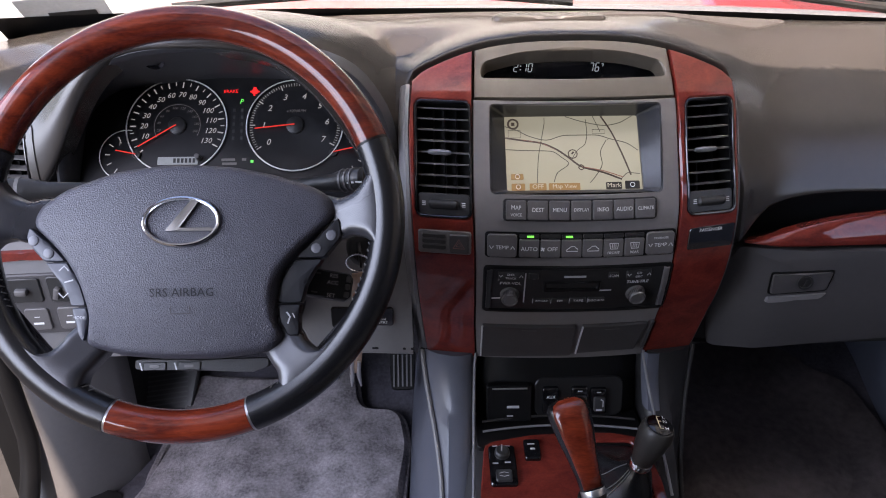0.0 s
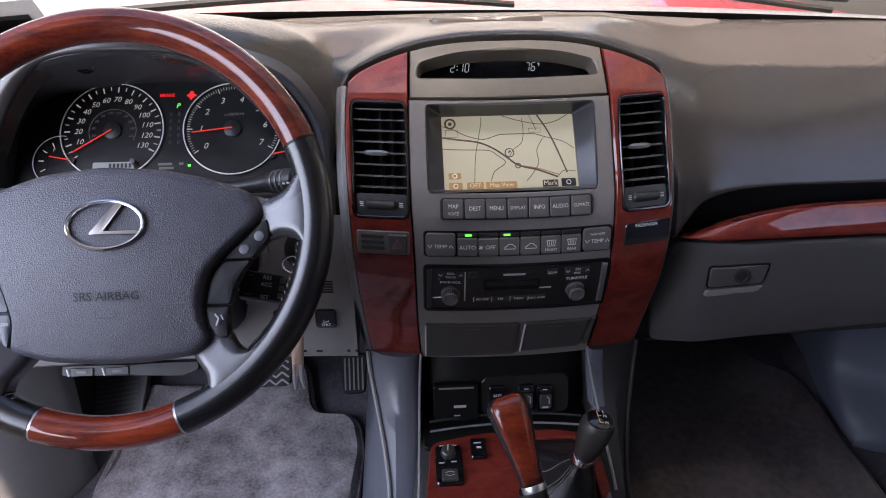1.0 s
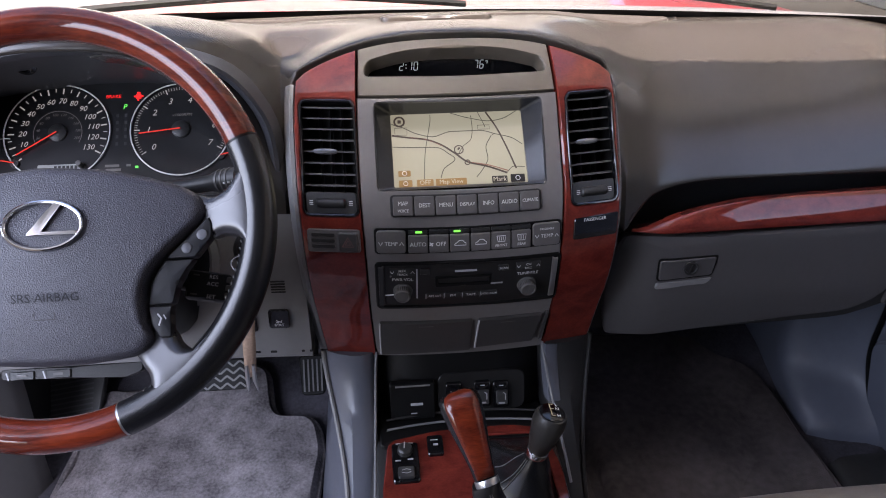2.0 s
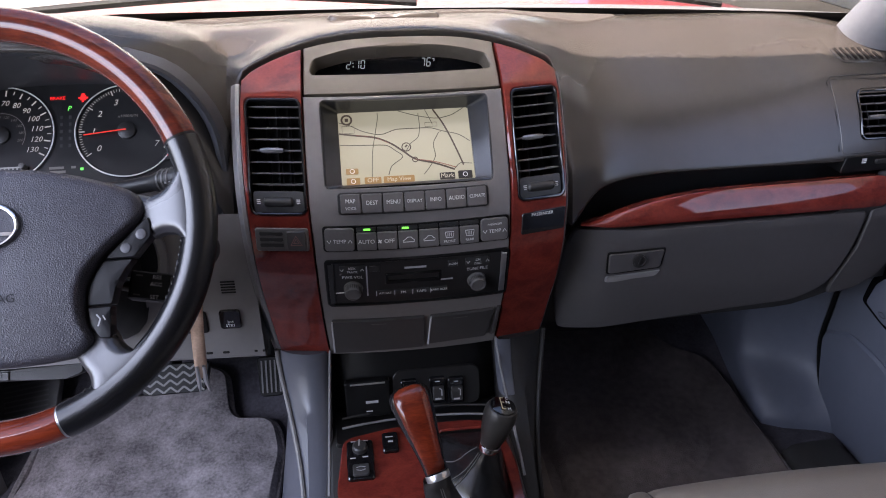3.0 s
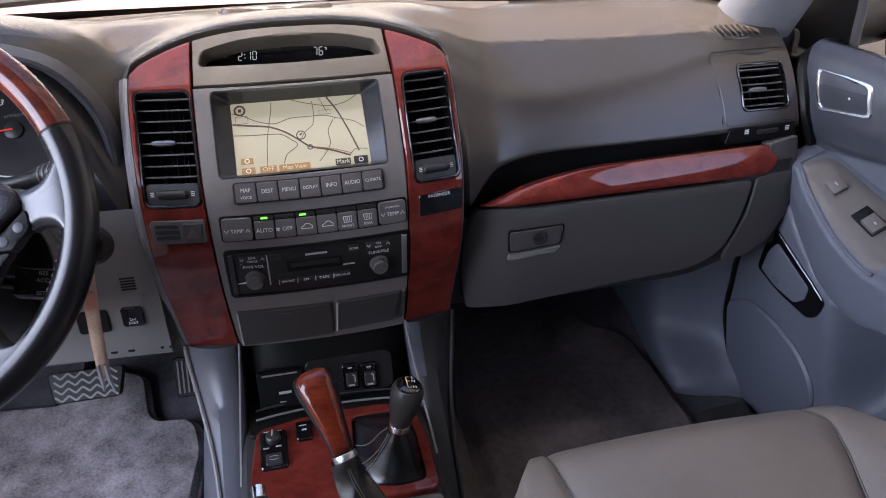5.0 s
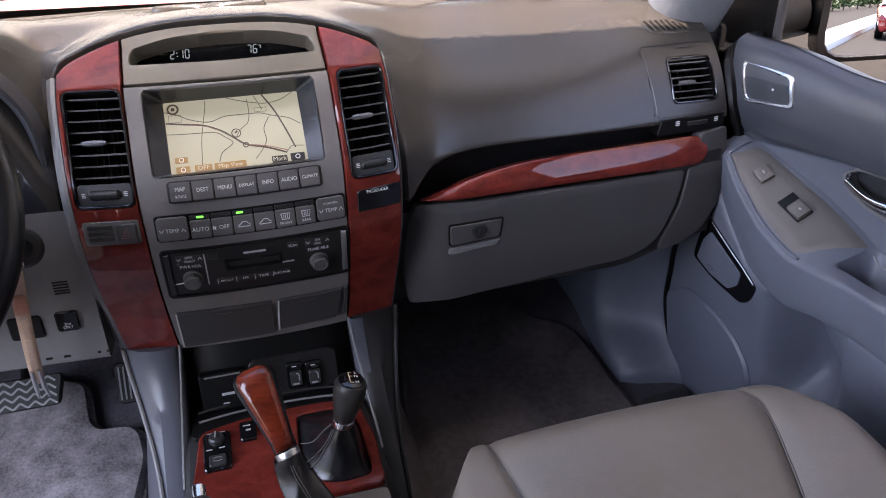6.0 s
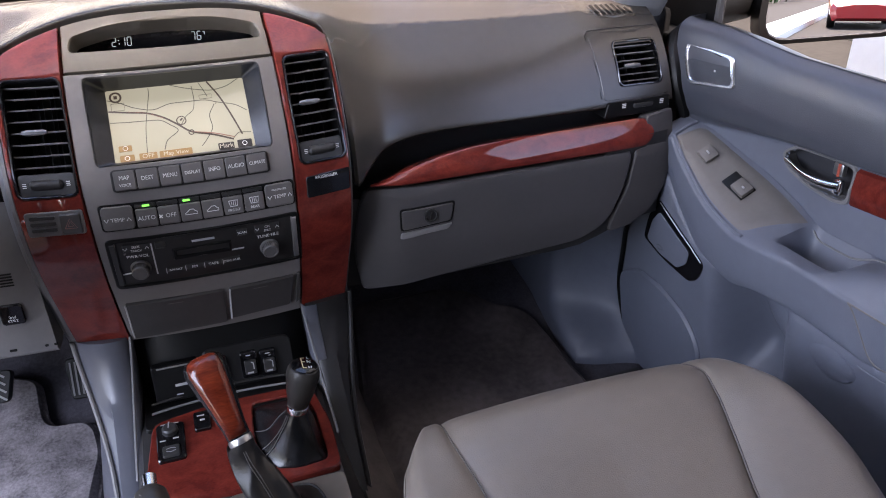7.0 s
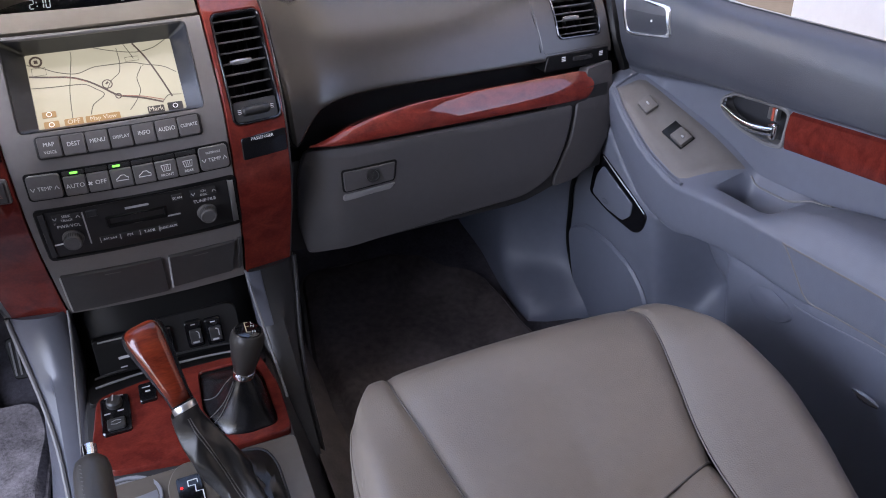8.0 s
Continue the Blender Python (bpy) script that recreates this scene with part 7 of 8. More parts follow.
# ---- transfer lever ----
transfer = thing("transfer_lever", (0.07, 0.735, 0.19), "black leather transfer case lever with a round gated knob", "gear lever")
T0, T1 = Vector((0.0725, 0.714, 0.257)), Vector((0.0850, 0.711, 0.312))
tq = (T1 - T0).to_track_quat("Z", "Y").to_matrix().to_4x4()
bm = bmesh.new()
lathe(bm, [(0.0115, 0.0), (0.0125, 0.004), (0.0165, 0.022), (0.0192, 0.042), (0.0188, 0.05), (0.0165, 0.0555), (0.0145, 0.056)], 28, Matrix.Translation(T0) @ tq, cap=False)
part("knob", bm, BOOTM, transfer, "black leather knob")
bm = bmesh.new()
lathe(bm, [(0.0150, 0.0555), (0.0146, 0.0575), (0.008, 0.0592), (0.0, 0.0596)], 24, Matrix.Translation(T0) @ tq, cap=False)
cap_ = part("knob_cap", bm, GLOSSB, transfer, "gloss black cap with a shift pattern")
on_cap = lambda u, v, h=0.0: (Matrix.Translation(T0) @ tq) @ Vector((u, v, 0.0597 + h))
ux = (tq.to_3x3().inverted() @ Vector((1, 0, 0)))
ang = math.atan2(ux.y, ux.x)
def on_cap2(u, v, h=0.0):
    return on_cap(u * math.cos(ang) - v * math.sin(ang), u * math.sin(ang) + v * math.cos(ang), h)
bm = bmesh.new()
strip(bm, [(-0.003, 0.010), (-0.003, -0.008)], 0.0011, on_cap2, 0.0003)
for v in (0.010, 0.003, -0.008):
    strip(bm, [(-0.003, v), (0.001, v)], 0.0011, on_cap2, 0.0003)
part("pattern_line", bm, material("gold_print", (0.6, 0.5, 0.3), 0.4), cap_)
for ch, v in (("L", 0.0095), ("N", 0.003), ("H", -0.0075)):
    print_on(cap_, ch, 0.0062, on_cap2, 0.005, v, WHITE, h=0.0003)
bm = bmesh.new()
lathe(bm, [(0.0122, -0.008), (0.0128, -0.006), (0.0128, 0.0), (0.012, 0.001)], 24, Matrix.Translation(T0) @ tq)
part("collar", bm, CHROME, transfer, "chrome collar")
bm = bmesh.new()
tb_c, tb_top = (0.066, 0.742), T0 - (T1 - T0).normalized() * 0.007
tb_ang = [2 * math.pi * j / 56 for j in range(56)]
tb_rim = [cast(HOLE, tb_c, a) for a in tb_ang]
def skirt(t, j):
    """From the collar to the rim of the opening, hanging in like cloth."""
    a, (u, v) = tb_ang[j % 56], tb_rim[j % 56]
    k = 0.66 * t + 0.34 * t ** 4
    r = 0.0122 + 0.004 * math.sin(math.pi * t)
    x, y = tb_top.x + r * math.cos(a), tb_top.y + r * math.sin(a)
    return Vector((x + (u - x) * k, y + (v - y) * k, tb_top.z + (top_z(v) - 0.001 - tb_top.z) * (t ** 0.9) + 0.0035 * math.sin(5 * a + 3 * t) * math.sin(math.pi * t)))
rings(bm, [[skirt(t, j) for j in range(56)] for t in np.linspace(0, 1, 22)])
part("boot", bm, LEATHER, transfer, "black leather boot")
for k in (31, 33, 25):
    bm = bmesh.new()
    tube(bm, [skirt(t, k) + Vector((-0.0005, -0.0003, 0.0005)) for t in np.linspace(0.03, 0.97, 20)], 0.0006, 5)
    part("seam", bm, BTN, transfer)

# ---- parking brake ----
brake = thing("parking_brake", (-0.085, 0.5, 0.17), "black leather parking brake lever with a chrome button", "parking brake")
bm = bmesh.new()
P0, P1 = Vector((-0.0845, 0.588, 0.298)), Vector((-0.075, 0.36, 0.235))
tube(bm, [P0 + (P1 - P0) * t for t in (0, 0.02, 0.06, 0.3, 0.6, 1.0)], [0.010, 0.0145, 0.0165, 0.0175, 0.0165, 0.013], 18)
part("grip", bm, BOOTM, brake)
bm = bmesh.new()
tube(bm, [P0 - (P1 - P0) * 0.065, P0 - (P1 - P0) * 0.06, P0 - (P1 - P0) * 0.03, P0], [0.006, 0.0072, 0.0072, 0.0068], 14)
part("button", bm, CHROME, brake, "chrome release button")
bm = bmesh.new()
for k in range(22):
    p = P0 + (P1 - P0) * (0.06 + k * 0.018) + Vector((-0.008, -0.002, 0.0145))
    tube(bm, [p, p + Vector((0.002, -0.0025, 0.0006))], 0.0005, 4)
part("stitching", bm, BTN, brake)
bm = bmesh.new()
block(bm, (0.03, 0.12, 0.09), pose(-0.078, 0.34, 0.20, -12, 0, 0), 0.01)
part("base", bm, CHAR, brake)

# ---- passenger door ----
door = thing("passenger_door", (0.74, 0.4, 0.0), "closed grey passenger door with a sloping armrest and wood trim", "car door")
def split_z(y):
    return 0.474 + 0.075 * max(0.0, 0.9 - y) - 0.03 * max(0, 0.5 - y)
def ridge_z(y):
    return smooth_at([(-0.1, 0.394), (0.38, 0.393), (0.51, 0.390), (0.6, 0.388), (0.66, 0.382), (0.70, 0.378), (0.76, 0.392), (0.83, 0.434), (0.865, 0.462), (0.95, 0.472)], y)
def outer_z(y):
    return max(ridge_z(y) + 0.010, smooth_at([(-0.1, 0.42), (0.449, 0.419), (0.547, 0.402), (0.636, 0.398), (0.69, 0.415), (0.77, 0.444), (0.865, 0.476), (0.95, 0.484)], y))
def front_y(z):
    return smooth_at([(-0.06, 0.90), (0.03, 0.925), (0.09, 0.965), (0.155, 0.982), (0.25, 0.962), (0.34, 0.922), (0.427, 0.893), (0.504, 0.889), (0.535, 0.897), (0.571, 0.920), (0.605, 0.946), (0.621, 0.952)], z)
def crease_z(y):
    """Lower edge of the armrest's face."""
    return smooth_at([(-0.1, 0.34), (0.38, 0.338), (0.44, 0.335), (0.49, 0.328), (0.564, 0.328), (0.659, 0.317), (0.704, 0.306), (0.775, 0.322), (0.83, 0.366), (0.87, 0.40), (0.95, 0.41)], y)
def low_x(y, z):
    """Panel under the armrest: a full bulge with a scooped pocket in it."""
    full = smooth_at([(-0.06, 0.70), (0.0, 0.690), (0.1, 0.682), (0.2, 0.676), (0.26, 0.666), (0.32, 0.660), (0.36, 0.657), (0.42, 0.660)], z)
    zc = crease_z(y)
    scoop = 0.085 * step(0.750, 0.700, y) * step(0.585, 0.680, y) * step(zc + 0.004, zc - 0.012, z) * step(0.08, 0.2, z)
    return full + scoop
def door_x(y, z):
    upper = smooth_at([(0.40, 0.73), (0.47, 0.726), (0.485, 0.713), (0.50, 0.704), (0.53, 0.696), (0.56, 0.699), (0.578, 0.706), (0.590, 0.718), (0.596, 0.735)], z) - 0.016 * step(0.7, 0.93, y) + 0.01 * step(0.6, 0.3, y)
    panel = 0.735 - 0.04 * step(0.70, 0.92, y)
    sp, zc = split_z(y), crease_z(y)
    if z > sp:
        g = step(sp, sp + 0.012, z)
        return panel * (1 - g) + upper * g
    k = step(zc + 0.004, zc + 0.016, z)
    return low_x(y, min(z, zc)) * (1 - k) + (panel + 0.003) * k
_dz = sorted(set(np.round(list(np.linspace(-0.06, 0.34, 60)) + list(np.linspace(0.34, 0.52, 80)) + list(np.linspace(0.52, 0.596, 26)), 5)))
DT = np.linspace(0, 1, 130)
_raw = np.array([[door_x(-0.05 + t * (front_y(z) + 0.05), z) for t in DT] for z in _dz])
for _ in range(2):   # soften the moulding
    _raw[1:-1, 1:-1] = (_raw[1:-1, 1:-1] * 2 + _raw[:-2, 1:-1] + _raw[2:, 1:-1] + _raw[1:-1, :-2] + _raw[1:-1, 2:]) / 6
def door_at(y, z):
    t = (y + 0.05) / (front_y(z) + 0.05)
    i = int(np.clip(np.searchsorted(_dz, z) - 1, 0, len(_dz) - 2))
    f = (z - _dz[i]) / (_dz[i + 1] - _dz[i])
    return float(np.interp(t, DT, _raw[i]) * (1 - f) + np.interp(t, DT, _raw[i + 1]) * f)
def on_door(y, z, h=0.0):
    d = 0.006
    fy, fz = (door_at(y + d, z) - door_at(y - d, z)) / (2 * d), (door_at(y, z + d) - door_at(y, z - d)) / (2 * d)
    n = Vector((-1.0, fy, fz)).normalized()
    return Vector((door_at(y, z), y, z)) + n * h
isp = [min(range(len(_dz)), key=lambda i: abs(_dz[i] - split_z(-0.05 + t * (front_y(0.48) + 0.05)))) for t in DT]
def in_poly(poly, x, y):
    hit_ = False
    for i in range(len(poly)):
        (x1, y1), (x2, y2) = poly[i - 1], poly[i]
        if (y1 > y) != (y2 > y) and x < (x2 - x1) * (y - y1) / (y2 - y1) + x1:
            hit_ = not hit_
    return hit_
HB = round_poly([(0.734, 0.472), (0.712, 0.4895), (0.628, 0.4955), (0.615, 0.490), (0.618, 0.443), (0.640, 0.438), (0.690, 0.442), (0.723, 0.454)], [0.012, 0.012, 0.004, 0.006, 0.006, 0.01, 0.02, 0.012])
hc = (0.672, 0.469)
hin = [(hc[0] + (p[0] - hc[0]) * 0.92, hc[1] + (p[1] - hc[1]) * 0.84) for p in HB]
low_bm, up_bm = bmesh.new(), bmesh.new()
P = [[Vector((_raw[i][j], -0.05 + t * (front_y(z) + 0.05), z + 0.015 * step(0.72, 0.88, -0.05 + t * (front_y(z) + 0.05)) * step(0.545, 0.596, z))) for j, t in enumerate(DT)] for i, z in enumerate(_dz)]
cache = {}
def vert(bm_, key, i, j):
    k = (key, i, j)
    if k not in cache:
        cache[k] = bm_.verts.new(P[i][j])
    return cache[k]
for i in range(len(_dz) - 1):
    for j in range(len(DT) - 1):
        if in_poly(hin, (P[i][j].y + P[i][j + 1].y) / 2, (P[i][j].z + P[i + 1][j].z) / 2):
            continue
        top = i >= isp[j]
        b_, key = (up_bm, "u") if top else (low_bm, "l")
        b_.faces.new((vert(b_, key, i, j), vert(b_, key, i, j + 1), vert(b_, key, i + 1, j + 1), vert(b_, key, i + 1, j)))
# turn the front edge outward
for i in range(len(_dz) - 1):
    top = i >= isp[-1]
    b_, key = (up_bm, "u") if top else (low_bm, "l")
    a, c = vert(b_, key, i, len(DT) - 1), vert(b_, key, i + 1, len(DT) - 1)
    b_.faces.new((a, b_.verts.new(a.co + Vector((0.05, 0.012, 0))), b_.verts.new(c.co + Vector((0.05, 0.012, 0))), c))
part("lower_panel", low_bm, DOORM, door, "blue-grey moulded door panel")
# armrest: face, ridge, sloping top, pull cup and pad, as sections along the door
def arm_keys(y):
    zr, zo, zc = ridge_z(y), outer_z(y), crease_z(y)
    xr = 0.654 + 0.012 * step(0.84, 0.95, y)
    xp = 0.735 - 0.04 * step(0.70, 0.92, y) - 0.004
    cup = step(0.660, 0.640, y) * step(0.550, 0.595, y)
    pad = step(0.585, 0.50, y)
    keys = [(low_x(y, zc - 0.012) + 0.004, zc - 0.006), (xr + 0.006 - 0.003 * pad, zc + 0.001), (xr, (zc + zr) / 2), (xr - 0.0015, zr - 0.007), (xr + 0.003, zr - 0.0005)]
    for t, cx, cz, bulge in ((0.25, 0.678, 0.388, 0.013), (0.5, 0.688, 0.362, 0.016), (0.75, 0.716, 0.354, 0.011)):
        x, z = xr + (xp - xr) * t, zr + (zo - zr) * t
        keys.append((x + (cx - x) * cup, z + (cz - z) * cup + bulge * pad * (1 - cup)))
    keys.append((xp + 0.006, zo))
    return [(float(i), k) for i, k in enumerate(keys)]
@functools.lru_cache(maxsize=None)
def arm_at(y, k):
    x, z = smooth_at(arm_keys(y), k)
    return Vector((x, min(y, front_y(z)), z))
def on_arm(s, t, h=0.0):
    """Along the armrest by y (s) and across its slope by t in 0..1."""
    k = 4 + 4 * t
    n = (arm_at(round(s + 0.004, 5), k) - arm_at(round(s - 0.004, 5), k)).cross(arm_at(s, min(8, k + 0.1)) - arm_at(s, k - 0.1)).normalized()
    return arm_at(s, k) + (n if n.x < 0 else -n) * h
bm = bmesh.new()
grid(bm, [[arm_at(round(y, 5), k) for k in np.linspace(0, 8, 65)] for y in np.linspace(0.905, -0.05, 156)])
part("armrest", bm, DOORM, door, "blue-grey armrest with a pull cup")
# seams of the armrest pad
def seam(pts, r=0.0011, mat=None):
    bm = bmesh.new()
    tube(bm, pts, r, 6)
    part("seam", bm, mat or DOORUP, door)
seam([arm_at(round(y, 5), 3.2) for y in np.linspace(0.515, -0.03, 30)], 0.0011, SWM)
seam([arm_at(round(0.515 - 0.07 * t, 5), 3.2 - 2.4 * math.sin(t * 1.57)) for t in np.linspace(0, 1, 14)] + [arm_at(round(y, 5), 0.8) for y in np.linspace(0.44, -0.03, 20)], 0.0011, SWM)
seam([arm_at(round(y, 5), 7.75) for y in np.linspace(0.652, 0.525, 18)], 0.0014, LGREY)
part("upper_panel", up_bm, DOORUP, door, "dark grey padded door top")
# shell outside
bm = bmesh.new()
block(bm, (0.03, 1.0, 0.62), pose(0.86, 0.43, 0.24), 0.01)
part("outer_skin", bm, PAINT, door, "red painted outer skin")
bm = bmesh.new()
grid(bm, [[(x - 0.016 * step(0.7, 0.93, y) + 0.01 * step(0.6, 0.3, y), y, 0.596 + 0.015 * step(0.72, 0.88, y) - dz) for x, dz in ((0.733, -0.0005), (0.75, 0.003), (0.78, 0.014), (0.86, 0.05))] for y in np.linspace(-0.05, 0.94, 40)])
part("sill", bm, BLACK, door)
# rubber seal along the front edge
bm = bmesh.new()
tube(bm, [(door_at(front_y(z), z) - 0.002, front_y(z) + 0.006, z) for z in np.linspace(0.0, 0.60, 40)], [0.004 + 0.006 * step(0.40, 0.48, z) for z in np.linspace(0.0, 0.60, 40)], 8)
part("seal", bm, BLACK, door, "black rubber door seal")
# groove under the padded top
# tweeter
tw = [(0.903, 0.584), (0.806, 0.580), (0.787, 0.545), (0.874, 0.533)]
twr = round_poly(tw, 0.010)
tc = (0.848, 0.5595)
bm = bmesh.new()
inner = [(tc[0] + (p[0] - tc[0]) * 0.86, tc[1] + (p[1] - tc[1]) * 0.80) for p in twr]
holed(bm, twr, inner, tc, on_door, 0.0045, 3, 0.006, 0.006, 0.0015)
TWG = material("tweeter_mesh", (0.026, 0.030, 0.040), 0.5, bump=0.4, bump_scale=1600, scale=30)
tweeter = part("tweeter", bm, material("bright_trim", (0.85, 0.86, 0.88), 0.22, metal=1.0, vary=0.04), door, "chrome-rimmed tweeter")
bm = bmesh.new()
plate(bm, [(tc[0] + (p[0] - tc[0]) * 0.87, tc[1] + (p[1] - tc[1]) * 0.82) for p in twr], tc, on_door, 0.0012, 0.004, 0.0005, steps=3)
part("grille", bm, TWG, tweeter)
bm = bmesh.new()
lathe(bm, [(0.0018, 0), (0.0012, 0.001), (0, 0.0012)], 8, Matrix.Translation(on_door(0.832, 0.559, 0.0013)) @ pose(0, 0, 0, 0, -90, 0), cap=False)
part("dot", bm, PRINT, tweeter)
# switch plate on the sloping armrest
bm = bmesh.new()
rows = []
for t in np.linspace(0, 1, 9):
    for_row = []
    for s in np.linspace(0, 1, 25):
        y = round(0.862 - (0.160 + 0.040 * t) * s - 0.006 * t, 5)
        k = 0.08 + 0.88 * t
        e = min(min(s, 1 - s) * 25, min(t, 1 - t) * 9)
        for_row.append(on_arm(y, k, 0.0028 if e > 0.5 else -0.001))
    rows.append(for_row)
grid(bm, rows)
swplate = part("switch_plate", bm, SWM, door, "warm grey window switch plate")
bm = bmesh.new()
ring_ = [(0.867 - 0.004 * k, 0.95 - 0.86 * k) for k in np.linspace(0, 1, 9)] + [(0.863 - 0.168 * k, 0.045) for k in np.linspace(0.03, 1, 20)]
tube(bm, [on_arm(round(y, 5), t, 0.0008) for y, t in ring_], 0.0024, 8)
part("rim", bm, DOORM, swplate)
def arm_block(y, t, w, d, h, name, mat, parent, bev=0.002):
    o = on_arm(y, t)
    ey = (on_arm(y + 0.01, t) - on_arm(y - 0.01, t)).normalized()
    et = (on_arm(y, t + 0.1) - on_arm(y, t - 0.1)).normalized()
    en = ey.cross(et).normalized()
    if en.x > 0:
        en = -en
    m = Matrix((ey, et - ey * et.dot(ey), en)).transposed().to_4x4()
    bm = bmesh.new()
    block(bm, (w, d, h), Matrix.Translation(o + en * (0.0028 + h * 0.3)) @ m, bev)
    return part(name, bm, mat, parent)
lockb = arm_block(0.815, 0.56, 0.022, 0.021, 0.008, "lock_switch", SWM, swplate)
arm_block(0.815, 0.56, 0.006, 0.002, 0.0105, "mark", MARKM, lockb, 0.0)
arm_block(0.756, 0.58, 0.040, 0.024, 0.003, "switch_well", BLACK, swplate, 0.0005)
wb = arm_block(0.749, 0.58, 0.024, 0.02, 0.011, "window_switch", SWM, swplate)
arm_block(0.746, 0.58, 0.004, 0.0022, 0.0135, "mark", MARKM, wb, 0.0)
# inner handle
bm = bmesh.new()
holed(bm, HB, hin, hc, on_door, 0.003, 2, 0.02, 0.006, 0.001)
bezel = part("handle_bezel", bm, LGREY, door, "pale handle surround")
bm = bmesh.new()
angs = around(hc, HB, n=20)
rings(bm, [[on_door(*cast(HB, hc, a), 0.001) for a in angs], [on_door(*cast(hin, hc, a), -0.018) for a in angs]], cap_last=True)
part("recess", bm, SURR, bezel)
bm = bmesh.new()
loops = []
for t in np.linspace(0, 1, 16):
    y, z = 0.724 - 0.094 * t, 0.4655 - 0.006 * math.sin(t * 3.0) - 0.002 * t
    r = 0.0042 + 0.0022 * t
    c = on_door(y, z, 0.004 + 0.008 * math.sin(t * 2.6))
    loops.append([c + Vector((0.6 * r * math.cos(q), 0, r * math.sin(q))) for q in [2 * math.pi * j / 12 for j in range(12)]])
rings(bm, loops, True, True)
part("handle", bm, CHROME, bezel, "chrome pull handle")
bm = bmesh.new()
block(bm, (0.01, 0.012, 0.020), Matrix.Translation(on_door(0.634, 0.461, 0.004)), 0.003)
part("handle_end", bm, CHROME, bezel)
bm = bmesh.new()
block(bm, (0.008, 0.015, 0.016), Matrix.Translation(on_door(0.641, 0.481, 0.0)), 0.002)
lk = part("lock_tab", bm, SATIN, bezel, "satin lock tab with a red mark")
bm = bmesh.new()
block(bm, (0.0085, 0.004, 0.0162), Matrix.Translation(on_door(0.639, 0.481, 0.0002)), 0.0)
part("red_mark", bm, material("red_mark", (0.4, 0.08, 0.05), 0.4), lk)
# wood band
bm = bmesh.new()
loops = []
for y in np.linspace(0.6135, -0.02, 30):
    z1 = 0.4915 + 0.07 * (0.6135 - y)
    z1 = min(z1, split_z(y) - 0.003)
    z0 = z1 - 0.0465
    loops.append([on_door(y, z0, -0.003), on_door(y, z0, 0.002), on_door(y, z0 + 0.003, 0.0045), on_door(y, (z0 + z1) / 2, 0.0065), on_door(y, z1 - 0.003, 0.0045), on_door(y, z1, 0.002), on_door(y, z1, -0.003)])
rings(bm, loops, True, True)
part("wood_band", bm, WOOD, door, "glossy red wood door trim")
# courtesy pod below the armrest
PO = round_poly([(0.874, 0.359), (0.832, 0.340), (0.759, 0.302), (0.768, 0.275), (0.787, 0.259), (0.856, 0.263), (0.909, 0.279), (0.897, 0.324)], [0.008, 0.02, 0.008, 0.012, 0.01, 0.02, 0.008, 0.02])
pc_ = (0.835, 0.300)
bm = bmesh.new()
plate(bm, PO, pc_, on_door, 0.003, 0.008, 0.0015, steps=3)
pod = part("pod", bm, GLOSSB, door, "gloss black trapezoid pod")
bm = bmesh.new()
plate(bm, round_poly([(0.866, 0.341), (0.791, 0.307), (0.796, 0.286), (0.817, 0.269), (0.860, 0.271), (0.897, 0.283), (0.884, 0.320)], 0.006), (0.842, 0.300), on_door, 0.0048, 0.004, 0.001, steps=3)
lid = part("lid", bm, DOORM, pod, "blue-grey pod lid")
bm = bmesh.new()
strip(bm, [(0.852, 0.2835), (0.860, 0.2875), (0.868, 0.2845), (0.864, 0.280), (0.856, 0.2805), (0.852, 0.2835)], 0.0012, on_door, 0.0056)
part("mark", bm, CHAR, lid)
bm = bmesh.new()
tube(bm, [on_door(0.872 - 0.112 * t, 0.359 - 0.056 * t, 0.0035) for t in np.linspace(0.05, 0.97, 14)], 0.0008, 6)
part("bright_edge", bm, SATIN, pod, "bright upper edge")
# lower seam and the lit rear lip of the pocket
seam([on_door(y, 0.316 + 0.012 * step(0.48, 0.36, y), 0.0006) for y in np.linspace(0.488, -0.03, 34)], 0.0012, DOORM)
bm = bmesh.new()
LIP_P = [(0.585 + 0.100 * math.cos(a) + 0.004 * math.sin(a), 0.292 + 0.030 * math.sin(a) + 0.008 * math.cos(a) ** 2) for a in [2 * math.pi * k / 40 for k in range(40)]]
plate(bm, LIP_P, (0.585, 0.296), lambda u, v, h=0.0: Vector((low_x(0.5, v) + 0.044 * max(0.0, (u - 0.50) / 0.185) ** 1.4 - h, u, v)), 0.002, 0.04, 0.004, steps=8, crown=0.007)
part("pocket_lip", bm, DOORM, door, "smooth rear lip of the door pocket")
# speaker grille
SPK = round_poly([(0.985, 0.175), (0.927, 0.208), (0.86, 0.208), (0.80, 0.192), (0.766, 0.165), (0.753, 0.135), (0.775, 0.05), (0.83, 0.02), (0.95, 0.02), (0.972, 0.09)], 0.02)
bm = bmesh.new()
plate(bm, SPK, (0.87, 0.115), on_door, 0.006, 0.01, 0.004, steps=8)
part("speaker_grille", bm, DOORM, door, "raised blue-grey speaker cover")
bm = bmesh.new()
tube(bm, [on_door(y, 0.268, 0.006) for y in np.linspace(0.392, 0.36, 6)], [0.002, 0.004, 0.005, 0.005, 0.004, 0.002], 8)
part("bright_clip", bm, CHROME, door)

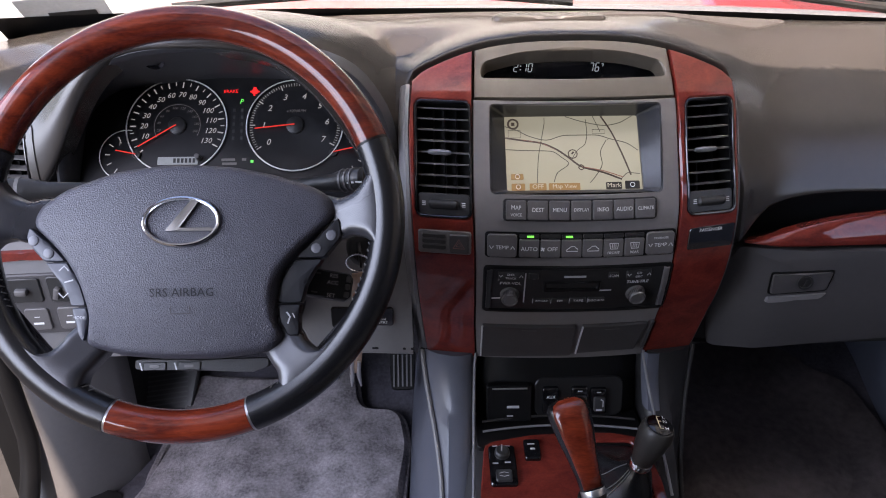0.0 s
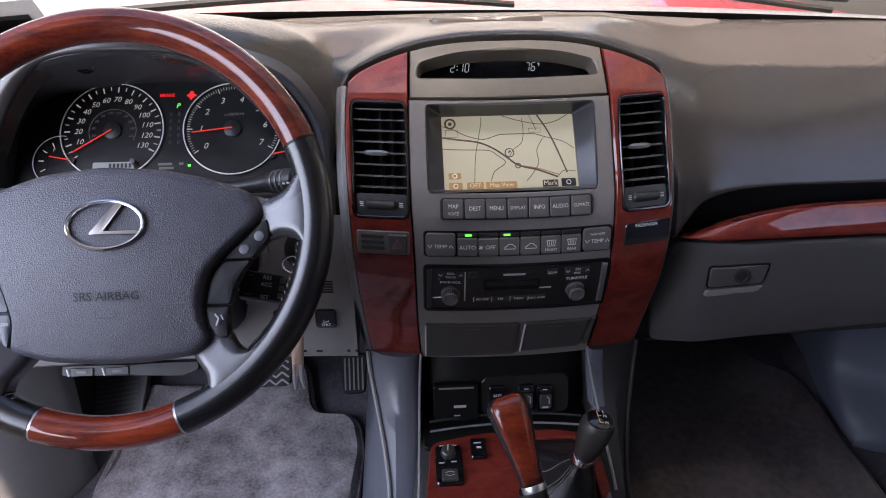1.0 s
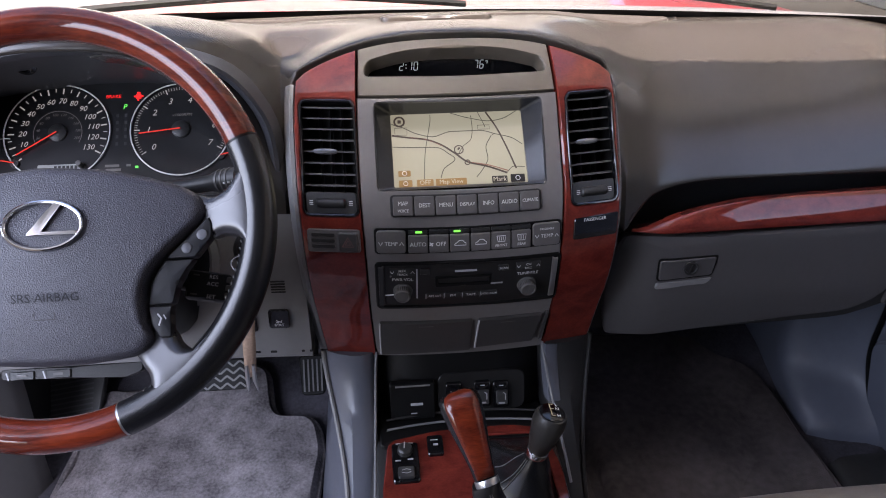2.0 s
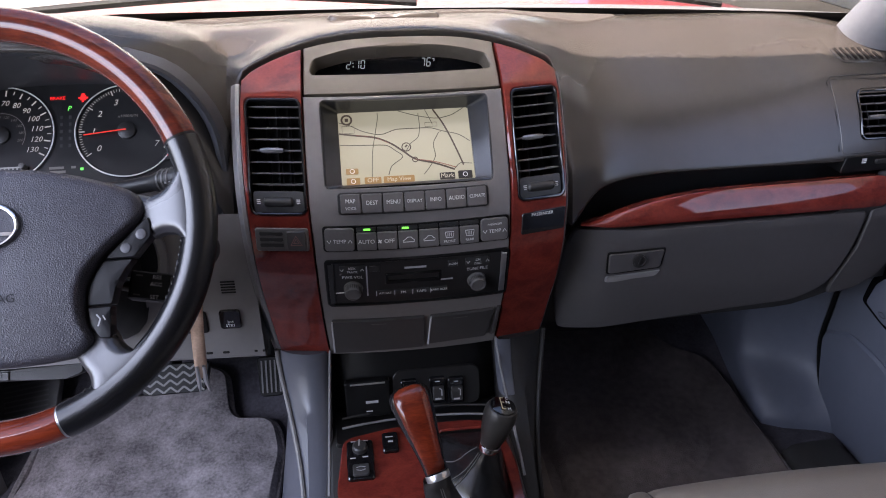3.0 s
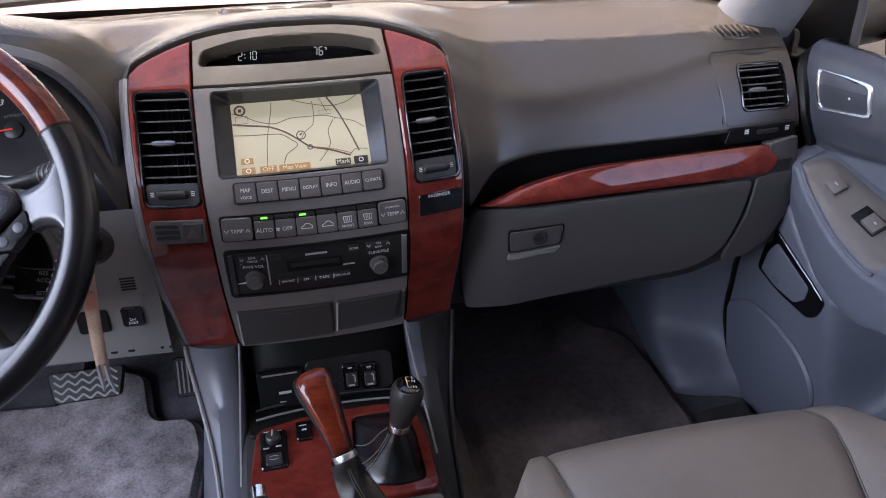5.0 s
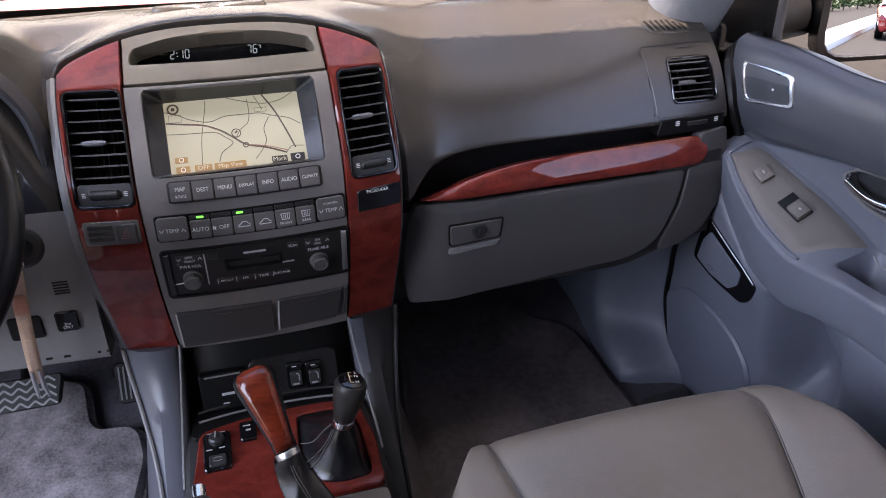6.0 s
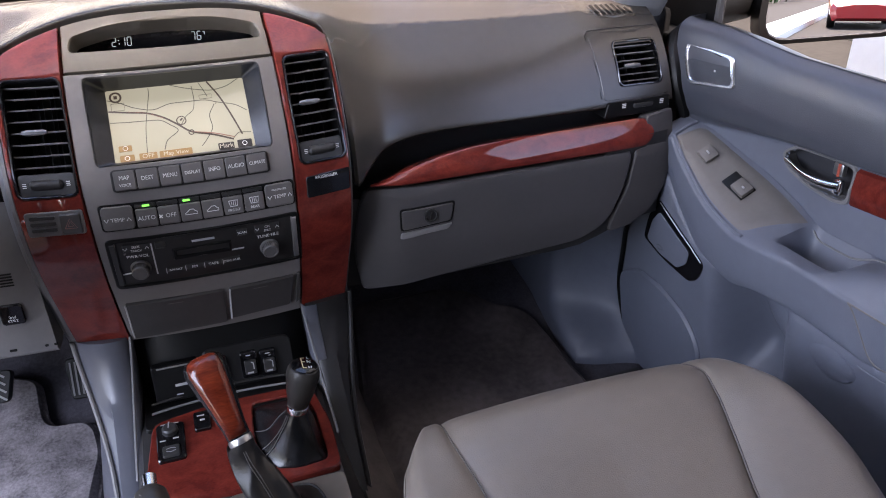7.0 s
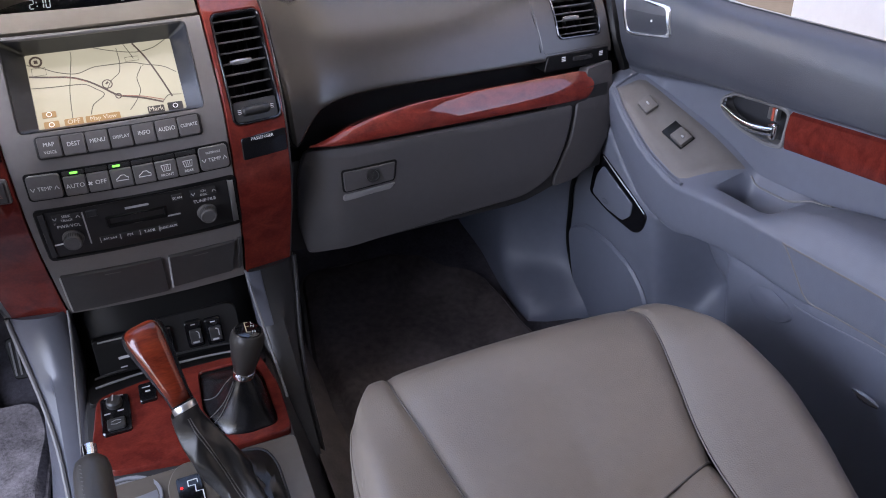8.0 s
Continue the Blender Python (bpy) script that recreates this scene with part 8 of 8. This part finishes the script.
# door mirror outside
mirror = thing("door_mirror", (0.9, 0.93, 0.56), "black door mirror outside the passenger window", "mirror")
MC = Vector((0.985, 0.95, 0.624))
MN = Vector((-0.333, -0.938, 0.076)).normalized()
MR = Vector((0, 0, 1)).cross(MN).normalized()
on_mirror = flat(MC, MR * (1 if MR.x > 0 else -1), (Vector((0, 0, 1)) - MN * MN.z).normalized(), MN)
MO = round_poly([(-0.105, -0.075), (0.115, -0.062), (0.12, 0.08), (-0.10, 0.09)], [0.04, 0.03, 0.03, 0.03])
bm = bmesh.new()
angs = around((0, 0), MO, n=24)
mo = [cast(MO, (0, 0), a) for a in angs]
rings(bm, [[on_mirror(u * 0.93, v * 0.92, -0.004) for u, v in mo], [on_mirror(u * 0.97, v * 0.97, 0.004) for u, v in mo], [on_mirror(u * 1.06, v * 1.07, 0.0) for u, v in mo], [on_mirror(u * 1.08, v * 1.1, -0.03) for u, v in mo], [on_mirror(u * 0.9, v * 0.9, -0.08) for u, v in mo], [on_mirror(u * 0.5, v * 0.5, -0.1) for u, v in mo]], cap_last=True)
part("housing", bm, BLACK, mirror)
MIR = material("mirror_silver", (0.9, 0.9, 0.9), 0.0, metal=1.0, vary=0.0)
bm = bmesh.new()
rings(bm, [[on_mirror(u * 0.95, v * 0.95, -0.001) for u, v in mo]], cap_first=True)
part("mirror_glass", bm, MIR, mirror, "mirror glass reflecting the forecourt")
bm = bmesh.new()
tube(bm, [(0.77, 1.03, 0.60), (0.83, 1.045, 0.605), (0.90, 1.05, 0.61)], [0.04, 0.038, 0.036], 16)
part("arm", bm, BLACK, mirror)
bm = bmesh.new()
grid(bm, [[(0.752 - 0.03 * (z - 0.6), y + 0.04 * (0.6 - z), z) for y in np.linspace(1.09, 0.912, 6)] for z in np.linspace(0.555, 0.80, 5)])
part("sail_panel", bm, BLACK, mirror)
bm = bmesh.new()
tube(bm, [(0.749, 0.916, 0.60), (0.744, 0.908, 0.72), (0.738, 0.90, 0.85)], 0.0065, 8)
part("window_channel", bm, GREY, mirror)

# ---- kick panel ----
bm = bmesh.new()
rows = []
for z in np.linspace(0.46, -0.02, 40):
    low = step(0.105, 0.01, z)   # the foot sweeps back towards the seat
    y0 = front_y(z) + 0.004
    y0 += (min(y0, 0.905) - y0) * low
    x0 = door_at(front_y(z) - 0.002, z) + 0.004
    row = []
    for k in np.linspace(0, 1, 26):
        y = y0 + (1.34 - y0) * k
        w = step(0.0, 0.28 - 0.16 * low, k)
        x = 0.616 - 0.008 * step(0.93, 1.02, y) - 0.03 * step(0.3, 0.04, z) - 0.05 * step(1.12, 1.3, y)
        row.append((x0 * (1 - w) + x * w, y, z))
    rows.append([(x0 + 0.04, y0 - 0.002, z)] + row)
grid(bm, rows)
tagged(part("kick_panel", bm, DOORM), "blue-grey kick panel beside the passenger footwell", "trim", kind="structure")
bm = bmesh.new()
rows = []
for y in np.linspace(0.25, 0.88, 24):
    f = floor_z(y)
    e = 0.010 * step(0.90, 1.0, y)
    rows.append([(0.570 + e, y, f - 0.015), (0.572 + e, y, f + 0.010), (0.578 + e, y, f + 0.026), (0.590 + e, y, f + 0.036), (0.612, y, f + 0.040), (0.66, y, f + 0.040)])
grid(bm, rows)
tagged(part("sill_trim", bm, CHAR), "dark moulded sill trim under the passenger door", "trim", kind="structure")
bm = bmesh.new()
grid(bm, [[(-0.69 + 0.03 * step(0.95, 1.1, y) + 0.02 * step(0.2, 0.0, z), y, z) for y in np.linspace(0.93, 1.34, 12)] for z in np.linspace(0.50, -0.02, 10)])
kp = part("kick_panel", bm, CHAR)
sol = kp.modifiers.new("thickness", "SOLIDIFY")
sol.thickness = 0.02
tagged(kp, "dark trim beside the driver's footwell", "trim", kind="structure")
# rubber seal down the front edge of the open doorway, and the sill below it
bm = bmesh.new()
tube(bm, [(-0.693 - 0.02 * step(0.2, 0.0, z), 0.85 - 0.05 * step(0.2, 0.0, z), z) for z in np.linspace(0.52, 0.0, 20)], 0.013, 10)
tagged(part("door_seal", bm, BLACK), "black rubber seal at the open driver's doorway", "seal", kind="structure")
bm = bmesh.new()
grid(bm, [[(x, y, z) for x, z in ((-0.60, -0.01), (-0.625, 0.03), (-0.66, 0.045), (-0.74, 0.045), (-0.76, 0.02), (-0.77, -0.2))] for y in np.linspace(-0.2, 0.90, 12)])
tagged(part("door_sill", bm, CHAR), "dark sill trim under the open driver's door", "trim", kind="structure")

# ---- passenger seat ----
seat = thing("passenger_seat", (0.36, 0.2, 0.0), "grey leather passenger seat cushion with stitched side bolsters", "car seat")
SPROF = [(-0.12, 0.262), (0.1, 0.278), (0.3, 0.305), (0.42, 0.321), (0.49, 0.327), (0.54, 0.322), (0.575, 0.304), (0.592, 0.272), (0.594, 0.20), (0.585, 0.10)]
skey = [(float(i), p) for i, p in enumerate(SPROF)]
SV = np.linspace(0, len(SPROF) - 1, 90)
def seat_edges(y, z):
    return smooth_at([(-0.12, 0.122), (0.40, 0.124), (0.46, 0.130), (0.515, 0.144), (0.56, 0.168), (0.60, 0.188)], y), smooth_at([(-0.12, 0.425), (0.20, 0.498), (0.27, 0.522), (0.33, 0.546), (0.40, 0.562), (0.46, 0.562), (0.52, 0.550), (0.56, 0.536), (0.60, 0.518)], y)
def seam_l(v):
    return smooth_at([(0, 0.235), (2, 0.215), (3.2, 0.203), (4.6, 0.197), (6, 0.2), (9, 0.205)], v)
def seam_r(v):
    return smooth_at([(0, 0.405), (1.6, 0.416), (2.2, 0.424), (3.2, 0.458), (4.2, 0.482), (5.0, 0.494), (6, 0.493), (9, 0.488)], v)
def cross_v(u):
    return 2.10 + 0.46 * math.sqrt((u - 0.5) ** 2 + 0.008)
def seat_surface(v, side, n):
    y, z = smooth_at(skey, v)
    a, b = seat_edges(y, z)
    sl, sr = seam_l(v), seam_r(v)
    back = step(5.2, 3.0, v)
    row = []
    if side == 0:
        for u in np.linspace(0, 1, n):
            x = sl + (sr - sl) * u
            dip = 0.0045 * (math.exp(-u / 0.02) + math.exp(-(1 - u) / 0.02))
            cross = 0.005 * math.exp(-((v - cross_v(u)) / 0.08) ** 2)
            row.append((x, y, z - dip - cross - 0.010 * (u - 0.5) ** 2 * back - 0.006 * back * (1 - abs(2 * u - 1)) + 0.006 * (1 - (2 * u - 1) ** 2) * step(3.0, 5.0, v)))
        return row
    x0, x1 = (sl, a) if side < 0 else (sr, b)
    for u in np.linspace(0, 1, n):
        x = x0 + (x1 - x0) * math.sin(min(1, u / 0.72) * math.pi / 2) if u < 0.72 else x1 + (0.008 if side < 0 else -0.008) * ((u - 0.72) / 0.28) ** 2
        rise = (0.018 if side > 0 else 0.016) * (back if side > 0 else step(4.4, 2.6, v)) * math.sin(min(1, u / 0.5) * math.pi / 2)
        fall = 0.0 if u < 0.35 else 0.055 * (1 - math.cos(min(1, (u - 0.35) / 0.37) * math.pi / 2)) + (0.16 * (u - 0.72) / 0.28 if u > 0.72 else 0)
        dip = 0.0045 * math.exp(-u / 0.04)
        k = step(9.0, 6.2, v)
        row.append((x, y - 0.02 * u * u * step(4.2, 6.5, v), max(0.06, z - dip + rise - fall * (0.4 + 0.6 * k))))
    return row
for side, name, lab in ((0, "centre_panel", "smooth leather centre panel"), (-1, "bolster", "leather side bolster"), (1, "bolster", "leather side bolster")):
    bm = bmesh.new()
    grid(bm, [seat_surface(v, side, 30 if side == 0 else 24) for v in SV])
    part(name, bm, SEATM, seat, lab)
for fn in (seam_l, seam_r):
    bm = bmesh.new()
    pts = []
    for v in SV[4:80]:
        y, z = smooth_at(skey, v)
        pts.append((fn(v), y, z - 0.0042))
    tube(bm, pts, 0.0011, 6)
    part("seam_piping", bm, material("seam_thread", (0.1, 0.09, 0.085), 0.7), seat)
bm = bmesh.new()
pts = []
for u in np.linspace(0, 1, 41):
    v = cross_v(u)
    y, z = smooth_at(skey, v)
    row = seat_surface(v, 0, 41)
    pts.append(Vector(row[int(round(u * 40))]) + Vector((0, 0, 0.0012)))
tube(bm, pts, 0.0012, 6)
part("cross_seam", bm, material("seam_thread", (0.06, 0.055, 0.05), 0.7), seat)
# outer stitched welt on the door-side bolster
for side, u_ in ((1, 0.60), (-1, 0.62)):
    bm = bmesh.new()
    pts = [Vector(seat_surface(v, side, 26)[int(u_ * 25)]) for v in SV[4:66]]
    tube(bm, [p + Vector((0, 0, 0.0005)) for p in pts], 0.0016, 6)
    part("welt", bm, SEATM, seat)
bm = bmesh.new()
block(bm, (0.40, 0.62, 0.14), pose(0.36, 0.22, 0.10), 0.03)
part("base", bm, CHAR, seat)
buckle = thing("seat_buckle", (0.135, 0.36, 0.2), "beige seat belt buckle beside the cushion", "buckle")
bm = bmesh.new()
block(bm, (0.034, 0.06, 0.045), pose(0.147, 0.418, 0.300, 15, 0, -8), 0.01, 3)
part("body", bm, SEATM, buckle)
bm = bmesh.new()
tube(bm, [(0.145, 0.40, 0.285), (0.14, 0.36, 0.2), (0.14, 0.33, 0.1)], 0.012, 8)
part("stalk", bm, BLACK, buckle)

# ---- floor mats ----
def floor_mat(outline, c, label, mat, edge):
    t = thing("floor_mat", (c[0], c[1], 0.01), label, "floor mat", "floor mats")
    bm = bmesh.new()
    where = lambda u, v, h=0.0: Vector((u, v, floor_z(v) + 0.016 + 0.004 * math.sin(u * 31 + v * 17) + 0.003 * math.sin(u * 70 - v * 43) + h))
    plate(bm, outline, c, where, 0.014, 0.022, 0.008, steps=30)
    part("carpet_top", bm, mat, t)
    bm = bmesh.new()
    pts = [where(u, v, -0.002) for u, v in outline]
    tube(bm, pts, 0.0065, 8, closed=True)
    part("binding", bm, edge, t, "bound edge")
    return t
# darker copy of the mat carpet, the passenger footwell's shade in its colour
MAT_SHADE = material("mat_carpet_shaded", (0.076, 0.066, 0.065), 0.95, vary=0.4, scale=9, bump=1.0, bump_scale=650, spec=0.1)
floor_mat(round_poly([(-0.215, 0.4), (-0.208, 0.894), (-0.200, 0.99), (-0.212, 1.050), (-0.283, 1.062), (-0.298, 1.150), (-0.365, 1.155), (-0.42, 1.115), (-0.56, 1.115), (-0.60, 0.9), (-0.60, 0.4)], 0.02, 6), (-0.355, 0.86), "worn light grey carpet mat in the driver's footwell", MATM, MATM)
floor_mat(round_poly([(0.18, 0.4), (0.185, 0.83), (0.195, 0.97), (0.228, 1.165), (0.42, 1.160), (0.478, 1.124), (0.51, 1.100), (0.551, 1.086), (0.557, 1.03), (0.566, 0.94), (0.57, 0.4)], 0.03, 6), (0.40, 0.8), "grey carpet mat in the passenger footwell, darkened for the shade there", MAT_SHADE, material("mat_binding", (0.12, 0.11, 0.115), 0.85, vary=0.2, scale=60, bump=0.6, bump_scale=900))

# ---- details of the passenger side of the dashboard ----
air_vent("black side air vent with horizontal slats at the passenger door", on_pad, 0.6165, 0.5605, 0.066, 0.052, 6, False, tab_at=2.2, tab_x=-0.008)
bm = bmesh.new()
VF = round_poly([(0.556, 0.516), (0.660, 0.518), (0.660, 0.600), (0.549, 0.600)], 0.006)
holed(bm, VF, rrect(0.6165, 0.5605, 0.070, 0.056, 0.008), (0.6165, 0.5605), on_pad, 0.0005, 3, 0.006, 0.006, 0.001)
part("vent_surround", bm, PAD, dashboard)
bm = bmesh.new()
tube(bm, [on_pad(*p, 0.0003) for p in ((0.552, 0.52), (0.5505, 0.56), (0.5455, 0.597), (0.552, 0.6025), (0.60, 0.6035), (0.657, 0.6035))], 0.0007, 6)
part("vent_groove", bm, BLACK, dashboard)
# black band under the vent with two marks and a thumb slider
band = thing("vent_slider", (0.61, 0.888, 0.49), "black vent slider with two white marks", "slider")
on_band = lambda u, v, h=0.0: Vector((u, 0.886 + 0.9 * max(0.0, u - 0.6) ** 2 - h, v))
bm = bmesh.new()
plate(bm, round_poly([(0.555, 0.493), (0.662, 0.495), (0.662, 0.5165), (0.56, 0.514)], 0.003), (0.61, 0.505), on_band, 0.002, 0.03, 0.001, steps=2)
part("strip", bm, BLACK, band)
bm = bmesh.new()
plate(bm, rrect(0.616, 0.507, 0.032, 0.006, 0.002), (0.616, 0.507), on_band, 0.0045, 0.004, 0.001, steps=1)
part("wheel", bm, CHAR, band)
for x in (0.585, 0.647):
    bm = bmesh.new()
    for k in range(3):
        strip(bm, [(x - 0.0032, 0.5085 + k * 0.0024 - 0.0024), (x + 0.0032, 0.5085 + k * 0.0024 - 0.0024)], 0.0015, on_band, 0.0026)
    part("mark", bm, WHITE, band)
# demister grille in the corner of the pad
dem = thing("demister_grille", (0.62, 0.97, 0.62), "small slatted demister grille in the dashboard corner", "air vent")
def on_top(u, v, h=0.0):   # v runs forward along the pad
    prof = pad_profile(min(u, 0.66))
    a = sorted((q[0], q[1]) for q in prof[6:40])
    z = float(np.interp(v, [q[0] for q in a], [q[1] for q in a]))
    z2 = float(np.interp(v + 0.006, [q[0] for q in a], [q[1] for q in a]))
    n = Vector((0, -(z2 - z) / 0.006, 1)).normalized()
    return Vector((u, v, z)) + n * h
DG = round_poly([(0.568, 0.984), (0.578, 0.958), (0.640, 0.958), (0.634, 0.972), (0.612, 0.990)], 0.006)
bm = bmesh.new()
plate(bm, DG, (0.604, 0.971), on_top, 0.0015, 0.006, 0.001, steps=3)
part("frame", bm, PAD, dem)
SLOT = material("slot_black", (0.012, 0.011, 0.011), 0.9, spec=0.05)
for k in range(7):
    x = 0.5785 + k * 0.0085
    bm = bmesh.new()
    d = 0.0 if k < 5 else 0.004 * (k - 4)
    strip(bm, [(x + 0.002, 0.9625), (x - 0.003, 0.983 - d)], 0.0042, on_top, 0.0022)
    part("slot", bm, SLOT, dem)
# glove box latch
LT = round_poly([(0.249, 0.387), (0.316, 0.392), (0.320, 0.417), (0.2485, 0.4145)], 0.004)
bm = bmesh.new()
plate(bm, round_poly([(0.2465, 0.385), (0.3175, 0.390), (0.3225, 0.4195), (0.2465, 0.417)], 0.005), (0.284, 0.402), on_lower, 0.0028, 0.004, 0.0004, steps=2)
part("latch_gap", bm, BLACK, glove)
bm = bmesh.new()
plate(bm, round_poly([(0.2455, 0.374), (0.312, 0.380), (0.3185, 0.3875), (0.247, 0.3825)], 0.003), (0.282, 0.381), on_lower, 0.0045, 0.006, 0.002, steps=2)
latch = part("latch_scoop", bm, LGREY, glove)
bm = bmesh.new()
plate(bm, LT, (0.283, 0.402), on_lower, 0.0045, 0.006, 0.0015, steps=3)
lb = part("latch", bm, GREY, latch, "grey latch paddle")
bm = bmesh.new()
lathe(bm, [(0.0095, 0.0), (0.0095, 0.0025), (0.0075, 0.003), (0.007, 0.0015), (0.0, 0.0015)], 24, Matrix.Translation(on_lower(0.287, 0.404, 0.0042)) @ pose(0, 0, 0, 90, 0, 0), cap=False)
lock = part("lock", bm, CHAR, lb, "round keyed lock")
bm = bmesh.new()
block(bm, (0.0016, 0.001, 0.009), Matrix.Translation(on_lower(0.287, 0.404, 0.0068)) @ pose(0, 0, 0, 0, 15, 0))
part("key_slot", bm, BTND, lock)
# low grille on top of the dashboard, before the windscreen
top_gr = thing("dash_speaker", (-0.01, 1.05, 0.675), "low raised speaker cover on the dashboard top", "speaker")
def on_dash_top(u, v, h=0.0):
    prof = pad_profile(u)
    a = sorted((q[0], q[1]) for q in prof[3:32])
    return Vector((u, v, float(np.interp(v, [q[0] for q in a], [q[1] for q in a])) + h))
bm = bmesh.new()
plate(bm, round_poly([(-0.085, 1.04), (0.066, 1.04), (0.055, 1.085), (-0.075, 1.085)], 0.02), (-0.01, 1.06), on_dash_top, 0.005, 0.008, 0.003, steps=3)
part("cover", bm, PAD, top_gr)
# matt defroster panel along the foot of the windscreen
bm = bmesh.new()
plate(bm, round_poly([(-0.34, 1.150), (-0.30, 1.118), (-0.20, 1.096), (-0.08, 1.089), (0.09, 1.087), (0.27, 1.084), (0.325, 1.120), (0.33, 1.150)], 0.01, 3), (0.0, 1.125), on_dash_top, 0.002, 0.006, 0.0015, steps=4)
part("defroster_panel", bm, material("defroster_plastic", (0.045, 0.040, 0.037), 0.75, spec=0.2, bump=0.2, bump_scale=900, scale=14), dashboard, "matt dark defroster panel")
# sticker low in the driver's corner of the windscreen
sticker = thing("window_sticker", (-0.62, 1.1, 0.66), "pale grey inspection sticker inside the windscreen", "sticker")
def on_glass(u, t, h=0.0):
    return screen_point(u, t) + Vector((0, -0.003 - h, -0.002))
STK = material("sticker_paper", (0.42, 0.43, 0.42), 0.6)
bm = bmesh.new()
grid(bm, [[on_glass(x, t) for x in np.linspace(-0.655, -0.56, 8)] for t in (0.05, 0.08, 0.11, 0.14)])
st = part("paper", bm, STK, sticker)
bm = bmesh.new()
for x0, x1, t, w in ((-0.628, -0.575, 0.095, 0.009), (-0.615, -0.57, 0.072, 0.005), (-0.645, -0.636, 0.08, 0.012)):
    strip(bm, [(x0, t), (x1, t)], w * 1.6, lambda u, v, h=0.0: on_glass(u, v, 0.001))
part("writing_bar", bm, CHAR, st)
# wiper arms resting on the glass
for x0, x1, y in ((-0.5, 0.05, 1.22), (0.02, 0.5, 1.2)):
    w = thing("wiper", ((x0 + x1) / 2, y, 0.66), "black windscreen wiper resting at the foot of the glass", "wiper", "windscreen wipers")
    bm = bmesh.new()
    tube(bm, [screen_point(x0 + (x1 - x0) * t, 0.055 + 0.01 * math.sin(t * 3)) + Vector((0, 0.016, 0.012)) for t in np.linspace(0, 1, 14)], 0.006, 6)
    part("blade", bm, BLACK, w)
    bm = bmesh.new()
    tube(bm, [screen_point(x0 + (x1 - x0) * (0.5 + 0.5 * t), 0.06 - 0.05 * t) + Vector((0, 0.026, 0.014)) for t in np.linspace(0, 1, 8)], 0.005, 6)
    part("arm", bm, BLACK, w)

# step along the rear of the dashboard top
bm = bmesh.new()
tube(bm, [on_dash_top(x, 1.115 + 0.03 * step(0.27, 0.345, x), 0.0005) for x in np.linspace(-0.5, 0.345, 40)], 0.0012, 5)
part("rear_step", bm, BLACK, dashboard)
